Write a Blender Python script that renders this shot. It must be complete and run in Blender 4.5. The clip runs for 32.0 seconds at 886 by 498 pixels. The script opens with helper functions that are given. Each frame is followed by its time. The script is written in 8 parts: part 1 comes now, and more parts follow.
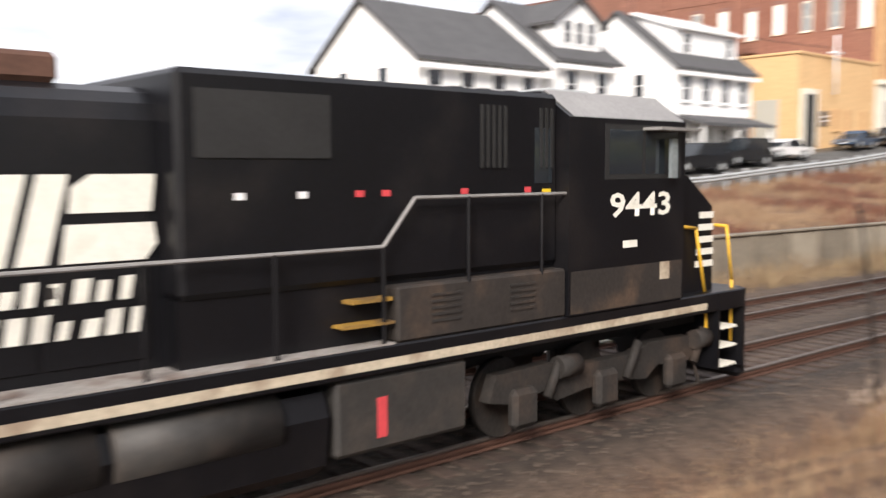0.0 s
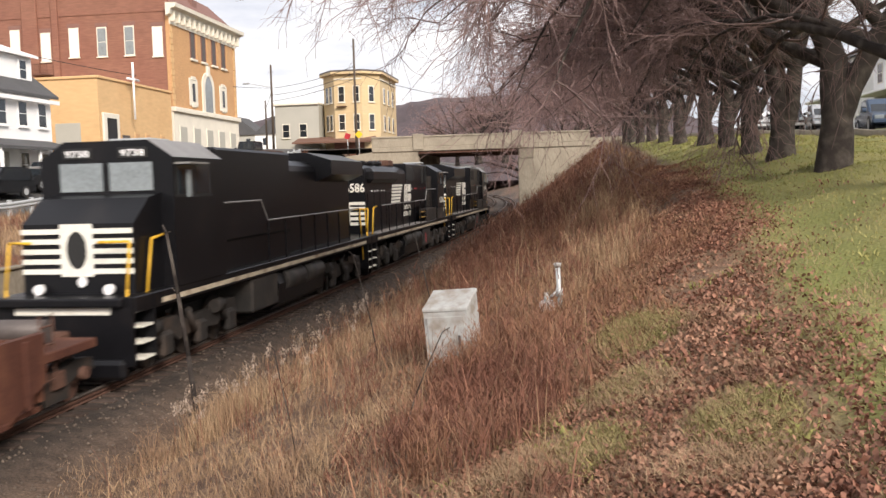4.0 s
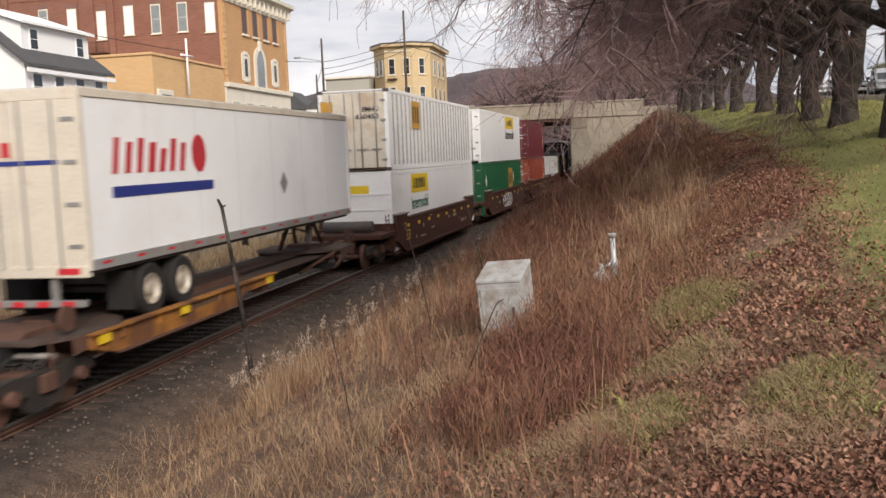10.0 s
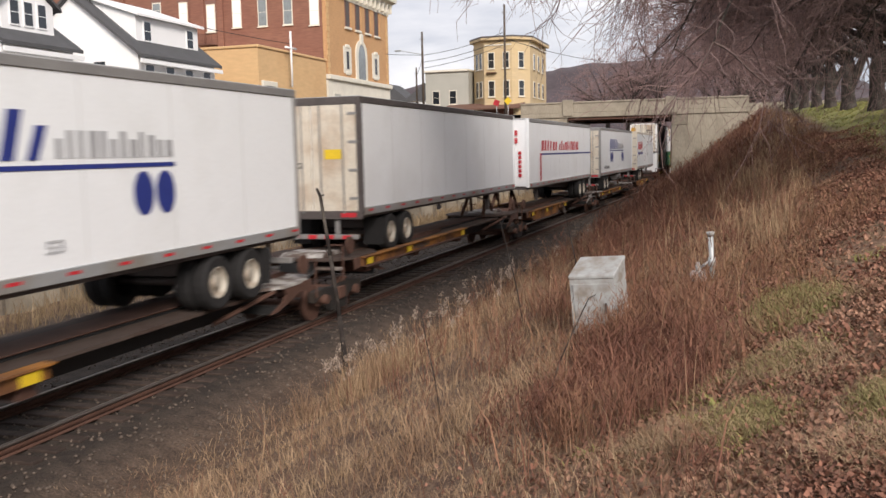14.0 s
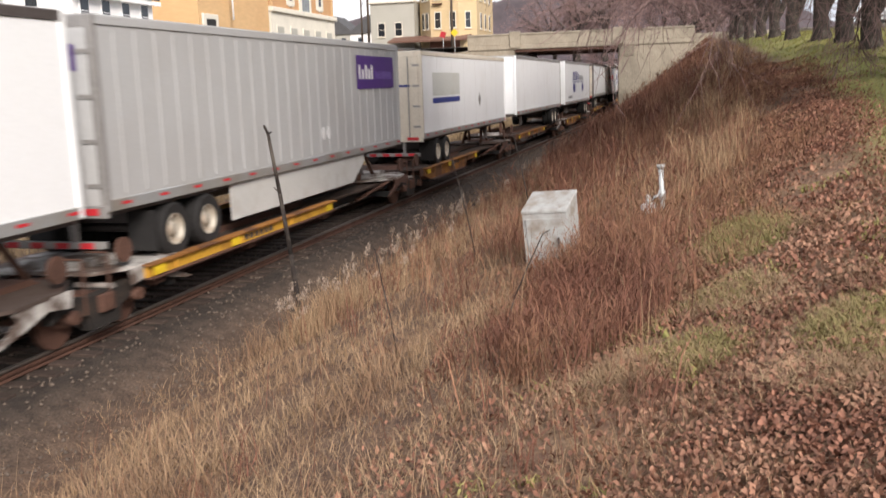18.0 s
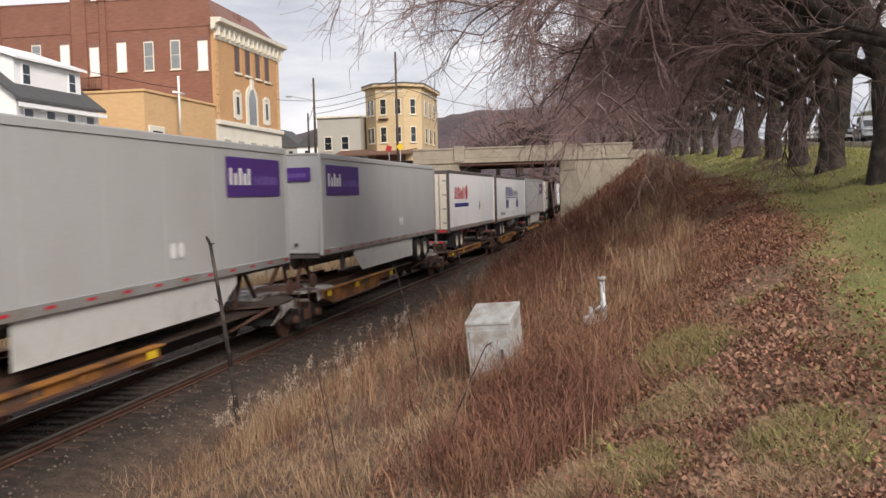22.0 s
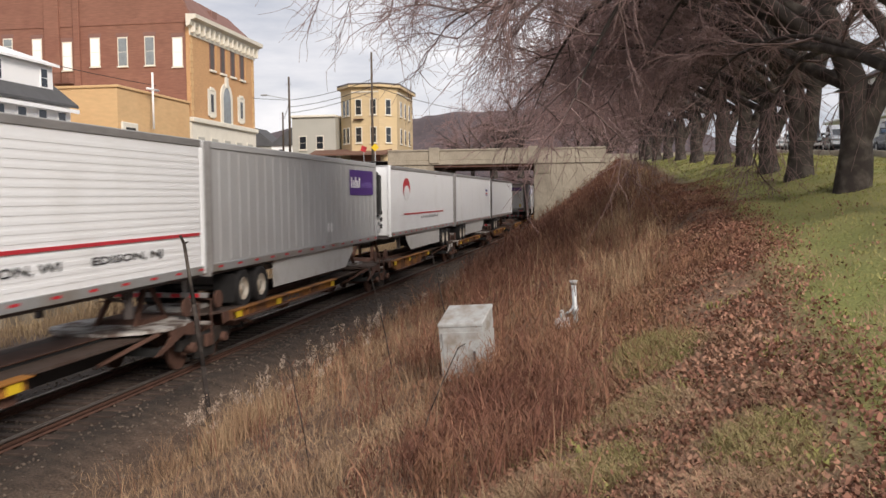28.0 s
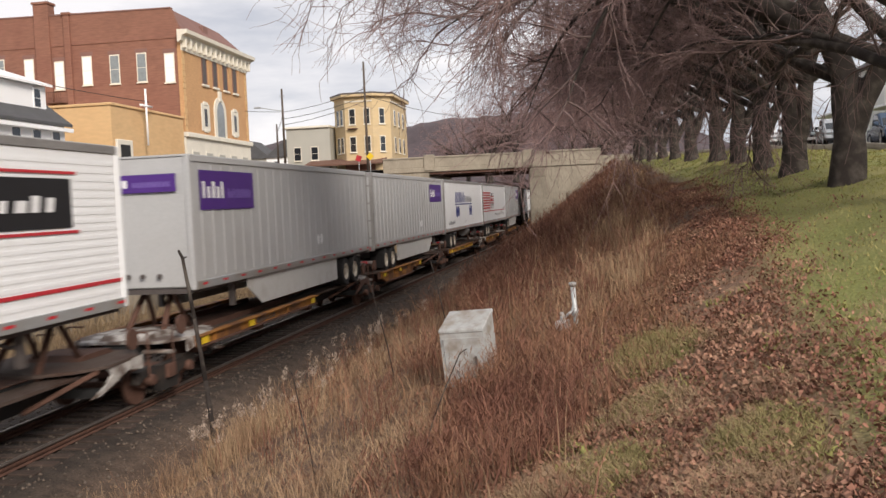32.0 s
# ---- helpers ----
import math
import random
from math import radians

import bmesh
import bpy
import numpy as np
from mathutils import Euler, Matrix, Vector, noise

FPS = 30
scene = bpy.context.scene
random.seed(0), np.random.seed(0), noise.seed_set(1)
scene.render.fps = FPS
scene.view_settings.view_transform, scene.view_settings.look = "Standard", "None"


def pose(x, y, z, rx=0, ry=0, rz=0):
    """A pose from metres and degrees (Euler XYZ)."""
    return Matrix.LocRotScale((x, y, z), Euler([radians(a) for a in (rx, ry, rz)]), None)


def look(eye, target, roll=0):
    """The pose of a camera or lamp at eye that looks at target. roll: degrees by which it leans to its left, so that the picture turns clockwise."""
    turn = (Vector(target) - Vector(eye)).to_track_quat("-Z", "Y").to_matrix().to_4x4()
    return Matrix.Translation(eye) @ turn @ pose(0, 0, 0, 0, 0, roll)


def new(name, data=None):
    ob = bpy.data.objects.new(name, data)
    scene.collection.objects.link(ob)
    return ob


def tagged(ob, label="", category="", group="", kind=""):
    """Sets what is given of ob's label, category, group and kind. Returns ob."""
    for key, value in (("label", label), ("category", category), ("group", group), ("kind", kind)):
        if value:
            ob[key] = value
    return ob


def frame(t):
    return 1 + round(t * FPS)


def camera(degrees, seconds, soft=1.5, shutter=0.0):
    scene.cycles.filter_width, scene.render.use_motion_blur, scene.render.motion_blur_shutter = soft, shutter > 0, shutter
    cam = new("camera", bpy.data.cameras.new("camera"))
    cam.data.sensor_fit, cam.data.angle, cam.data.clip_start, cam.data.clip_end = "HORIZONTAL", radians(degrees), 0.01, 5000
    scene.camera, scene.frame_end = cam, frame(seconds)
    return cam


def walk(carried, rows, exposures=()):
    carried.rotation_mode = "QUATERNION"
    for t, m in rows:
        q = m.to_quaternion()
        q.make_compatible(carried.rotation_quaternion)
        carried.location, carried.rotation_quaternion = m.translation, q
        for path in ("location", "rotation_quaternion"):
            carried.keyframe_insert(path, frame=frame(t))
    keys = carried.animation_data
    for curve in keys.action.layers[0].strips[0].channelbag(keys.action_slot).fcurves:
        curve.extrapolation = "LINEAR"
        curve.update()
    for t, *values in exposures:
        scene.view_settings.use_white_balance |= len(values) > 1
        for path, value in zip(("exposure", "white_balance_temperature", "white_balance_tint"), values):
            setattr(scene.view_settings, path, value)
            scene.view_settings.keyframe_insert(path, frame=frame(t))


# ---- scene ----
cam = camera(51.35, 32.0, soft=1.5, shutter=0.35)
WALK = [
    (0.0, pose(-0.003, -0.018, 3.928, 85.110, 0.236, 48.965)),
    (0.5, pose(-0.021, 0.005, 3.930, 86.049, -1.208, 29.668)),
    (1.0, pose(0.003, -0.019, 3.921, 85.015, -0.467, 20.614)),
    (1.5, pose(-0.013, -0.023, 3.922, 85.788, -0.590, 12.751)),
    (2.0, pose(0.007, -0.031, 3.961, 85.542, 1.186, 10.705)),
    (2.5, pose(0.007, -0.031, 3.952, 86.069, 1.550, 9.913)),
    (4.5, pose(0.043, -0.023, 3.957, 85.601, 1.559, 7.668)),
    (5.0, pose(0.046, -0.005, 3.931, 84.874, 1.994, 9.679)),
    (5.5, pose(0.031, -0.023, 3.938, 84.679, 2.969, 12.159)),
    (6.0, pose(0.028, -0.001, 3.927, 85.056, 1.826, 10.228)),
    (6.5, pose(0.026, -0.001, 3.936, 84.067, 1.873, 10.979)),
    (7.0, pose(0.028, 0.009, 3.931, 83.792, 2.424, 11.272)),
    (7.5, pose(0.031, -0.000, 3.942, 84.484, 2.989, 10.359)),
    (8.0, pose(0.021, 0.009, 3.947, 84.568, 3.117, 10.219)),
    (8.5, pose(0.017, 0.031, 3.950, 84.614, 2.642, 10.184)),
    (9.0, pose(0.012, 0.021, 3.951, 84.656, 2.299, 10.335)),
    (9.5, pose(0.013, 0.023, 3.943, 84.636, 2.202, 10.501)),
    (10.0, pose(0.005, 0.023, 3.940, 84.241, 2.278, 11.062)),
    (10.5, pose(0.003, 0.030, 3.933, 84.142, 2.009, 11.301)),
    (11.0, pose(0.006, 0.028, 3.929, 83.412, 1.464, 11.892)),
    (11.5, pose(-0.009, 0.012, 3.942, 82.890, 0.729, 14.183)),
    (12.0, pose(-0.002, -0.012, 3.939, 83.374, 1.751, 15.003)),
    (12.5, pose(0.021, -0.037, 3.932, 83.634, 2.204, 14.526)),
    (13.0, pose(-0.009, -0.019, 3.952, 84.950, 2.410, 15.496)),
    (13.5, pose(0.032, -0.019, 3.932, 84.303, 1.918, 16.323)),
    (15.5, pose(-0.003, 0.012, 3.914, 83.587, -0.455, 18.393)),
    (16.0, pose(-0.022, 0.021, 3.900, 81.413, -0.728, 18.335)),
    (16.5, pose(-0.025, 0.030, 3.921, 79.351, 0.715, 17.366)),
    (17.0, pose(-0.027, 0.046, 3.931, 78.830, 2.840, 15.921)),
    (17.5, pose(-0.024, 0.036, 3.944, 78.183, 3.710, 14.861)),
    (18.0, pose(-0.037, 0.016, 3.953, 79.890, 1.847, 13.767)),
    (18.5, pose(-0.016, 0.007, 3.956, 83.468, 1.485, 13.253)),
    (19.0, pose(-0.016, 0.018, 3.955, 83.864, 1.435, 12.773)),
    (19.5, pose(-0.019, 0.041, 3.952, 84.879, 1.068, 12.597)),
    (20.0, pose(0.006, 0.035, 3.956, 84.672, 1.233, 13.133)),
    (20.5, pose(0.008, 0.069, 3.971, 85.509, 2.181, 9.831)),
    (21.0, pose(-0.007, 0.075, 3.965, 86.340, 1.861, 10.336)),
    (21.5, pose(-0.005, 0.066, 3.965, 86.305, 1.476, 9.960)),
    (22.0, pose(-0.013, 0.060, 3.959, 86.683, 1.478, 10.417)),
    (22.5, pose(-0.010, 0.042, 3.966, 86.413, 2.190, 9.470)),
    (23.0, pose(-0.015, 0.037, 3.960, 88.090, 1.640, 9.911)),
    (23.5, pose(-0.001, 0.030, 3.951, 87.945, 2.365, 11.067)),
    (24.0, pose(-0.003, 0.019, 3.958, 87.556, 2.062, 11.151)),
    (24.5, pose(-0.005, 0.006, 3.961, 87.800, 1.956, 11.207)),
    (25.0, pose(-0.005, 0.029, 3.958, 88.383, 1.950, 10.947)),
    (25.5, pose(0.004, 0.015, 3.959, 87.544, 2.162, 10.931)),
    (27.5, pose(-0.016, -0.035, 3.971, 87.209, 0.800, 9.738)),
    (28.0, pose(-0.002, -0.047, 3.979, 86.730, 0.618, 8.818)),
    (28.5, pose(-0.023, -0.051, 3.971, 86.845, 0.023, 8.838)),
    (29.0, pose(-0.006, -0.058, 3.971, 85.765, 1.326, 10.326)),
    (29.5, pose(-0.018, -0.056, 3.976, 87.375, 1.940, 9.560)),
    (30.0, pose(-0.003, -0.068, 3.983, 87.526, 3.159, 10.804)),
    (30.5, pose(-0.005, -0.080, 3.978, 87.011, 3.219, 9.827)),
    (31.0, pose(-0.012, -0.083, 3.988, 86.484, 2.541, 8.795)),
    (31.5, pose(0.001, -0.076, 3.986, 86.729, 2.688, 8.770)),
    (32.0, pose(0.001, -0.080, 3.977, 87.134, 2.508, 8.596)),
]
walk(cam, WALK, exposures=[(0.0, 0.66, 6750, 14), (1.0, 0.45, 6750, 14), (2.5, 0.48, 6900, 14), (5.0, 0.28, 6900, 14), (6.0, 0.06, 6900, 14), (7.0, 0.30, 6950, 14), (9.0, 0.1, 6850, 14), (11.0, 0.05, 6850, 14), (13.0, 0.12, 6650, 14), (15.5, 0.0, 6700, 14), (17.1, 0.02, 6650, 14), (18.0, 0.45, 6700, 14), (19.0, 0.2, 6700, 14), (20.0, 0.08, 6700, 14), (22.0, 0.04, 6750, 14), (24.0, 0.03, 6750, 14), (25.0, -0.1, 6700, 14), (28.0, 0.03, 6800, 14), (30.0, 0.04, 6800, 14), (31.0, -0.05, 6950, 14), (32.0, 0.05, 6850, 14)])

# ---- light: bright overcast afternoon ----
world = bpy.data.worlds.new("overcast_sky")
scene.world = world
world.use_nodes = True
wn, wl = world.node_tree.nodes, world.node_tree.links
wn.clear()
SUN_ELEV, SUN_AZ = 31.0, 145.0


def wnode(kind, **kw):
    n = wn.new(kind)
    for k, v in kw.items():
        n.inputs[k].default_value = v
    return n


sky = wnode("ShaderNodeTexSky")
sky.sky_type, sky.sun_disc = "NISHITA", False
sky.sun_elevation, sky.sun_rotation = radians(SUN_ELEV), radians(SUN_AZ)
sky_bg = wnode("ShaderNodeBackground", Strength=0.07)
wl.new(sky.outputs[0], sky_bg.inputs[0])
wtc = wnode("ShaderNodeTexCoord")
wmap = wnode("ShaderNodeMapping", Scale=(1.0, 1.0, 4.0))
wl.new(wtc.outputs["Generated"], wmap.inputs[0])
wnoise = wnode("ShaderNodeTexNoise", Scale=2.6, Detail=7.0, Roughness=0.55)
wl.new(wmap.outputs[0], wnoise.inputs["Vector"])
wramp = wnode("ShaderNodeValToRGB")
wramp.color_ramp.elements[0].position, wramp.color_ramp.elements[0].color = 0.38, (0.44, 0.49, 0.58, 1)
wramp.color_ramp.elements[1].position, wramp.color_ramp.elements[1].color = 0.60, (0.90, 0.915, 0.95, 1)
wl.new(wnoise.outputs[0], wramp.inputs[0])
cloud_bg = wnode("ShaderNodeBackground", Strength=1.12)
wl.new(wramp.outputs[0], cloud_bg.inputs[0])
wmix = wnode("ShaderNodeMixShader", Fac=0.88)
wl.new(sky_bg.outputs[0], wmix.inputs[1]), wl.new(cloud_bg.outputs[0], wmix.inputs[2])
wout = wnode("ShaderNodeOutputWorld")
wl.new(wmix.outputs[0], wout.inputs[0])

sun = new("sun", bpy.data.lights.new("sun", "SUN"))
sun.data.energy, sun.data.angle, sun.data.color = 3.4, radians(20), (1.0, 0.95, 0.88)
# the sun stands behind the viewer and to the right, veiled by cloud
_az = radians(SUN_AZ)
sun.matrix_world = look((0, 0, 60), (-math.sin(_az) * 60 / math.tan(radians(SUN_ELEV)), -math.cos(_az) * 60 / math.tan(radians(SUN_ELEV)), 0))

# ---- materials ----


def mat(name, color, rough=0.7, metal=0.0, var=0.18, scale=2.0, fine=18.0, bump=0.15, tint=None, tint_amount=0.5, tint_at=0.55, island=0.0, obj=0.0, spec=0.4, streak=None):
    """Colour with coarse stains and fine grain; tint: a second colour (rust, dirt) in patches."""
    m = bpy.data.materials.new(name)
    m.use_nodes = True
    n, l = m.node_tree.nodes, m.node_tree.links
    b = n["Principled BSDF"]
    b.inputs["Roughness"].default_value, b.inputs["Metallic"].default_value = rough, metal
    b.inputs["Specular IOR Level"].default_value = spec
    tc = n.new("ShaderNodeTexCoord")
    n1 = n.new("ShaderNodeTexNoise")
    n1.inputs["Scale"].default_value, n1.inputs["Detail"].default_value = scale, 6
    n2 = n.new("ShaderNodeTexNoise")
    n2.inputs["Scale"].default_value, n2.inputs["Detail"].default_value = fine, 3
    l.new(tc.outputs["Object"], n1.inputs["Vector"]), l.new(tc.outputs["Object"], n2.inputs["Vector"])
    if streak:
        mp = n.new("ShaderNodeMapping")
        mp.inputs["Scale"].default_value = streak
        l.new(tc.outputs["Object"], mp.inputs["Vector"]), l.new(mp.outputs[0], n2.inputs["Vector"])
    base = n.new("ShaderNodeRGB")
    base.outputs[0].default_value = (*color, 1)
    last = base.outputs[0]
    if tint:
        r = n.new("ShaderNodeValToRGB")
        r.color_ramp.elements[0].position, r.color_ramp.elements[1].position = tint_at - 0.08, tint_at + 0.12
        l.new(n1.outputs[0], r.inputs[0])
        k = n.new("ShaderNodeMath")
        k.operation = "MULTIPLY"
        k.inputs[1].default_value = tint_amount
        l.new(r.outputs[0], k.inputs[0])
        mx = n.new("ShaderNodeMixRGB")
        mx.inputs[2].default_value = (*tint, 1)
        l.new(k.outputs[0], mx.inputs[0]), l.new(last, mx.inputs[1])
        last = mx.outputs[0]
    add = n.new("ShaderNodeMath")
    l.new(n1.outputs[0], add.inputs[0]), l.new(n2.outputs[0], add.inputs[1])
    val = add.outputs[0]
    for amount, kind, out in ((island, "ShaderNodeNewGeometry", "Random Per Island"), (obj, "ShaderNodeObjectInfo", "Random")):
        if amount:
            g = n.new(kind)
            k = n.new("ShaderNodeMath")
            k.operation = "MULTIPLY_ADD"
            k.inputs[1].default_value = amount
            l.new(g.outputs[out], k.inputs[0]), l.new(val, k.inputs[2])
            val = k.outputs[0]
    mr = n.new("ShaderNodeMapRange")
    top = 1.45 + island + obj
    for i, v in ((1, 0.55), (2, top), (3, 1 - var), (4, 1 + var)):
        mr.inputs[i].default_value = v
    l.new(val, mr.inputs[0])
    hsv = n.new("ShaderNodeHueSaturation")
    l.new(mr.outputs[0], hsv.inputs["Value"]), l.new(last, hsv.inputs["Color"])
    l.new(hsv.outputs[0], b.inputs["Base Color"])
    if bump:
        bp = n.new("ShaderNodeBump")
        bp.inputs["Strength"].default_value, bp.inputs["Distance"].default_value = bump, 0.02
        l.new(n2.outputs[0], bp.inputs["Height"]), l.new(bp.outputs[0], b.inputs["Normal"])
    return m


M = {}
M["loco_black"] = mat("loco_black", (0.0065, 0.0065, 0.008), 0.36, var=0.35, scale=0.8, bump=0.05, tint=(0.024, 0.020, 0.018), tint_amount=0.4, tint_at=0.62, spec=0.28)
M["loco_grime"] = mat("loco_grime", (0.028, 0.023, 0.020), 0.75, var=0.4, scale=1.5, tint=(0.085, 0.053, 0.034), tint_amount=0.6, tint_at=0.58)
M["truck_grey"] = mat("truck_grey", (0.031, 0.028, 0.026), 0.75, var=0.4, scale=2, tint=(0.065, 0.043, 0.031), spec=0.25)
M["black_steel"] = mat("black_steel", (0.02, 0.02, 0.02), 0.6, var=0.3)
M["white_paint"] = mat("white_paint", (0.78, 0.76, 0.68), 0.6, var=0.12, scale=3, tint=(0.45, 0.40, 0.32), tint_amount=0.35, tint_at=0.62)
M["yellow_paint"] = mat("yellow_paint", (0.72, 0.42, 0.04), 0.55, var=0.2)
M["red_light"] = mat("red_light", (0.6, 0.07, 0.08), 0.4)
M["glass_dark"] = mat("glass_dark", (0.02, 0.025, 0.03), 0.06, var=0.1, bump=0, spec=0.8)
M["glass_pale"] = mat("glass_pale", (0.22, 0.25, 0.26), 0.08, var=0.3, bump=0, spec=0.8)
M["well_brown"] = mat("well_brown", (0.082, 0.033, 0.022), 0.75, var=0.4, scale=1.1, tint=(0.04, 0.024, 0.020), tint_amount=0.6, spec=0.25)
M["well_rust"] = mat("well_rust", (0.088, 0.034, 0.023), 0.8, var=0.4, scale=1.3, tint=(0.15, 0.066, 0.038), tint_amount=0.5, spec=0.25)
M["flat_orange"] = mat("flat_orange", (0.40, 0.17, 0.035), 0.7, var=0.4, scale=1.0, tint=(0.10, 0.045, 0.026), tint_amount=0.9, tint_at=0.46)
M["mud_white"] = mat("mud_white", (0.52, 0.50, 0.47), 0.85, var=0.4, scale=2.4, tint=(0.085, 0.055, 0.042), tint_amount=0.95, tint_at=0.47)
M["deck_brown"] = mat("deck_brown", (0.085, 0.062, 0.052), 0.85, var=0.45, scale=1.4, tint=(0.045, 0.025, 0.019), tint_amount=0.8, spec=0.25)
M["sill_cream"] = mat("sill_cream", (0.52, 0.45, 0.34), 0.7, var=0.3, scale=1.5, tint=(0.16, 0.10, 0.065), tint_amount=0.8, tint_at=0.55)
M["flat_yellow"] = mat("flat_yellow", (0.62, 0.34, 0.04), 0.65, var=0.3, scale=1.2, tint=(0.25, 0.11, 0.03), tint_amount=0.6)
M["deck_grey"] = mat("deck_grey", (0.30, 0.28, 0.26), 0.8, var=0.35, scale=2.0, tint=(0.10, 0.06, 0.045), tint_amount=0.8)
M["rust"] = mat("rust", (0.10, 0.05, 0.035), 0.85, var=0.4, scale=2)
M["box_red"] = mat("box_red", (0.165, 0.026, 0.034), 0.55, var=0.18, scale=0.9, tint=(0.10, 0.02, 0.025), tint_amount=0.4)
M["box_orange"] = mat("box_orange", (0.31, 0.062, 0.036), 0.6, var=0.18, scale=0.9, tint=(0.45, 0.14, 0.07), tint_amount=0.45)
M["box_white"] = mat("box_white", (0.83, 0.835, 0.825), 0.5, var=0.09, scale=0.8, bump=0.03, tint=(0.62, 0.58, 0.5), tint_amount=0.4, tint_at=0.6)
M["box_grey_white"] = mat("box_grey_white", (0.58, 0.59, 0.55), 0.55, var=0.10, scale=0.8, tint=(0.42, 0.38, 0.3), tint_amount=0.4, tint_at=0.6)
M["box_green"] = mat("box_green", (0.012, 0.10, 0.042), 0.5, var=0.15, scale=0.8, tint=(0.03, 0.12, 0.06), tint_amount=0.4)
M["trailer_white"] = mat("trailer_white", (0.87, 0.885, 0.89), 0.42, var=0.06, scale=0.5, bump=0.02, tint=(0.66, 0.66, 0.64), tint_amount=0.4, tint_at=0.6)
M["trailer_grey"] = mat("trailer_grey", (0.45, 0.455, 0.455), 0.5, var=0.08, scale=0.5, bump=0.02, tint=(0.35, 0.34, 0.33), tint_amount=0.4)
M["trailer_silver"] = mat("trailer_silver", (0.42, 0.43, 0.43), 0.42, 0.4, var=0.12, scale=0.7, bump=0.03, tint=(0.28, 0.24, 0.19), tint_amount=0.7)
M["dirty_door"] = mat("dirty_door", (0.66, 0.60, 0.50), 0.6, var=0.18, scale=1.2, tint=(0.33, 0.20, 0.11), tint_amount=0.6, tint_at=0.6)
M["trim_grey"] = mat("trim_grey", (0.30, 0.29, 0.28), 0.5, 0.3, var=0.2)
M["trim_dark"] = mat("trim_dark", (0.10, 0.085, 0.08), 0.55, 0.2, var=0.3)
M["tyre"] = mat("tyre", (0.018, 0.017, 0.017), 0.85, var=0.3)
M["rim"] = mat("rim", (0.48, 0.44, 0.37), 0.55, 0.2, var=0.35, tint=(0.22, 0.15, 0.10), tint_amount=0.7)
M["skirt"] = mat("skirt", (0.58, 0.58, 0.56), 0.5, var=0.1, tint=(0.4, 0.38, 0.35))
M["tank"] = mat("tank", (0.17, 0.165, 0.16), 0.5, 0.3, var=0.3)
for nm, c in dict(ink_red=(0.50, 0.035, 0.045), ink_blue=(0.025, 0.04, 0.21), ink_black=(0.02, 0.02, 0.022), ink_purple=(0.075, 0.025, 0.20), ink_white=(0.8, 0.8, 0.8), ink_yellow=(0.75, 0.52, 0.03), ink_gold=(0.55, 0.30, 0.05), ink_green=(0.02, 0.13, 0.07), ink_orange=(0.75, 0.10, 0.04), ink_grey=(0.30, 0.30, 0.31), ink_lilac=(0.16, 0.10, 0.34), reflector_red=(0.55, 0.03, 0.04)).items():
    M[nm] = mat(nm, c, 0.5, var=0.12, scale=3, bump=0)
M["tank_dark"] = mat("tank_dark", (0.035, 0.033, 0.031), 0.55, var=0.3, tint=(0.07, 0.055, 0.045))
M["yellow_dirty"] = mat("yellow_dirty", (0.38, 0.22, 0.04), 0.7, var=0.4, scale=3, tint=(0.08, 0.05, 0.03), tint_amount=0.8, tint_at=0.5)
M["stencil_pale"] = mat("stencil_pale", (0.42, 0.33, 0.28), 0.8, var=0.3, scale=6, bump=0, tint=(0.16, 0.08, 0.06), tint_amount=0.8, tint_at=0.5)
M["door_pale"] = mat("door_pale", (0.70, 0.71, 0.71), 0.6, var=0.14, scale=1.0, bump=0.03, tint=(0.50, 0.46, 0.40), tint_amount=0.5, tint_at=0.56)
M["rail_steel"] = mat("rail_steel", (0.20, 0.17, 0.15), 0.45, 0.7, var=0.3)
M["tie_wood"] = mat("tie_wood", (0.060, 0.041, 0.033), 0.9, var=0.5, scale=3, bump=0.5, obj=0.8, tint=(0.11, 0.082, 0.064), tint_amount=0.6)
M["concrete"] = mat("concrete", (0.36, 0.315, 0.245), 0.9, var=0.3, scale=0.45, fine=6, bump=0.3, tint=(0.18, 0.155, 0.12), tint_amount=0.7, tint_at=0.52, streak=(2.2, 2.2, 0.5))
M["concrete_dark"] = mat("concrete_dark", (0.25, 0.215, 0.165), 0.9, var=0.35, scale=0.35, fine=5, bump=0.4, tint=(0.115, 0.095, 0.075), tint_amount=0.75, tint_at=0.5)
M["brick_red"] = mat("brick_red", (0.255, 0.122, 0.086), 0.9, var=0.3, scale=0.3, fine=2.0, bump=0.3, tint=(0.17, 0.074, 0.054), tint_amount=0.6, streak=(0.6, 0.6, 4.5))
M["brick_tan"] = mat("brick_tan", (0.64, 0.42, 0.215), 0.9, var=0.12, scale=0.35, fine=1.5, bump=0.3, tint=(0.52, 0.32, 0.16), tint_amount=0.6, streak=(0.8, 0.8, 3.0))
M["brick_gold"] = mat("brick_gold", (0.54, 0.315, 0.155), 0.9, var=0.2, scale=0.4, fine=2.5, bump=0.3, tint=(0.41, 0.215, 0.10), tint_amount=0.6, streak=(0.8, 0.8, 4.0))
M["roof_tile"] = mat("roof_tile", (0.22, 0.12, 0.10), 0.85, var=0.2, scale=0.6)
M["trim_cream"] = mat("trim_cream", (0.72, 0.68, 0.58), 0.7, var=0.12, scale=1)
M["siding_white"] = mat("siding_white", (0.88, 0.88, 0.87), 0.6, var=0.06, scale=0.5)
M["siding_yellow"] = mat("siding_yellow", (0.60, 0.455, 0.26), 0.7, var=0.2, scale=0.5, fine=3, tint=(0.45, 0.35, 0.23), tint_amount=0.6, streak=(0.3, 0.3, 5.0))
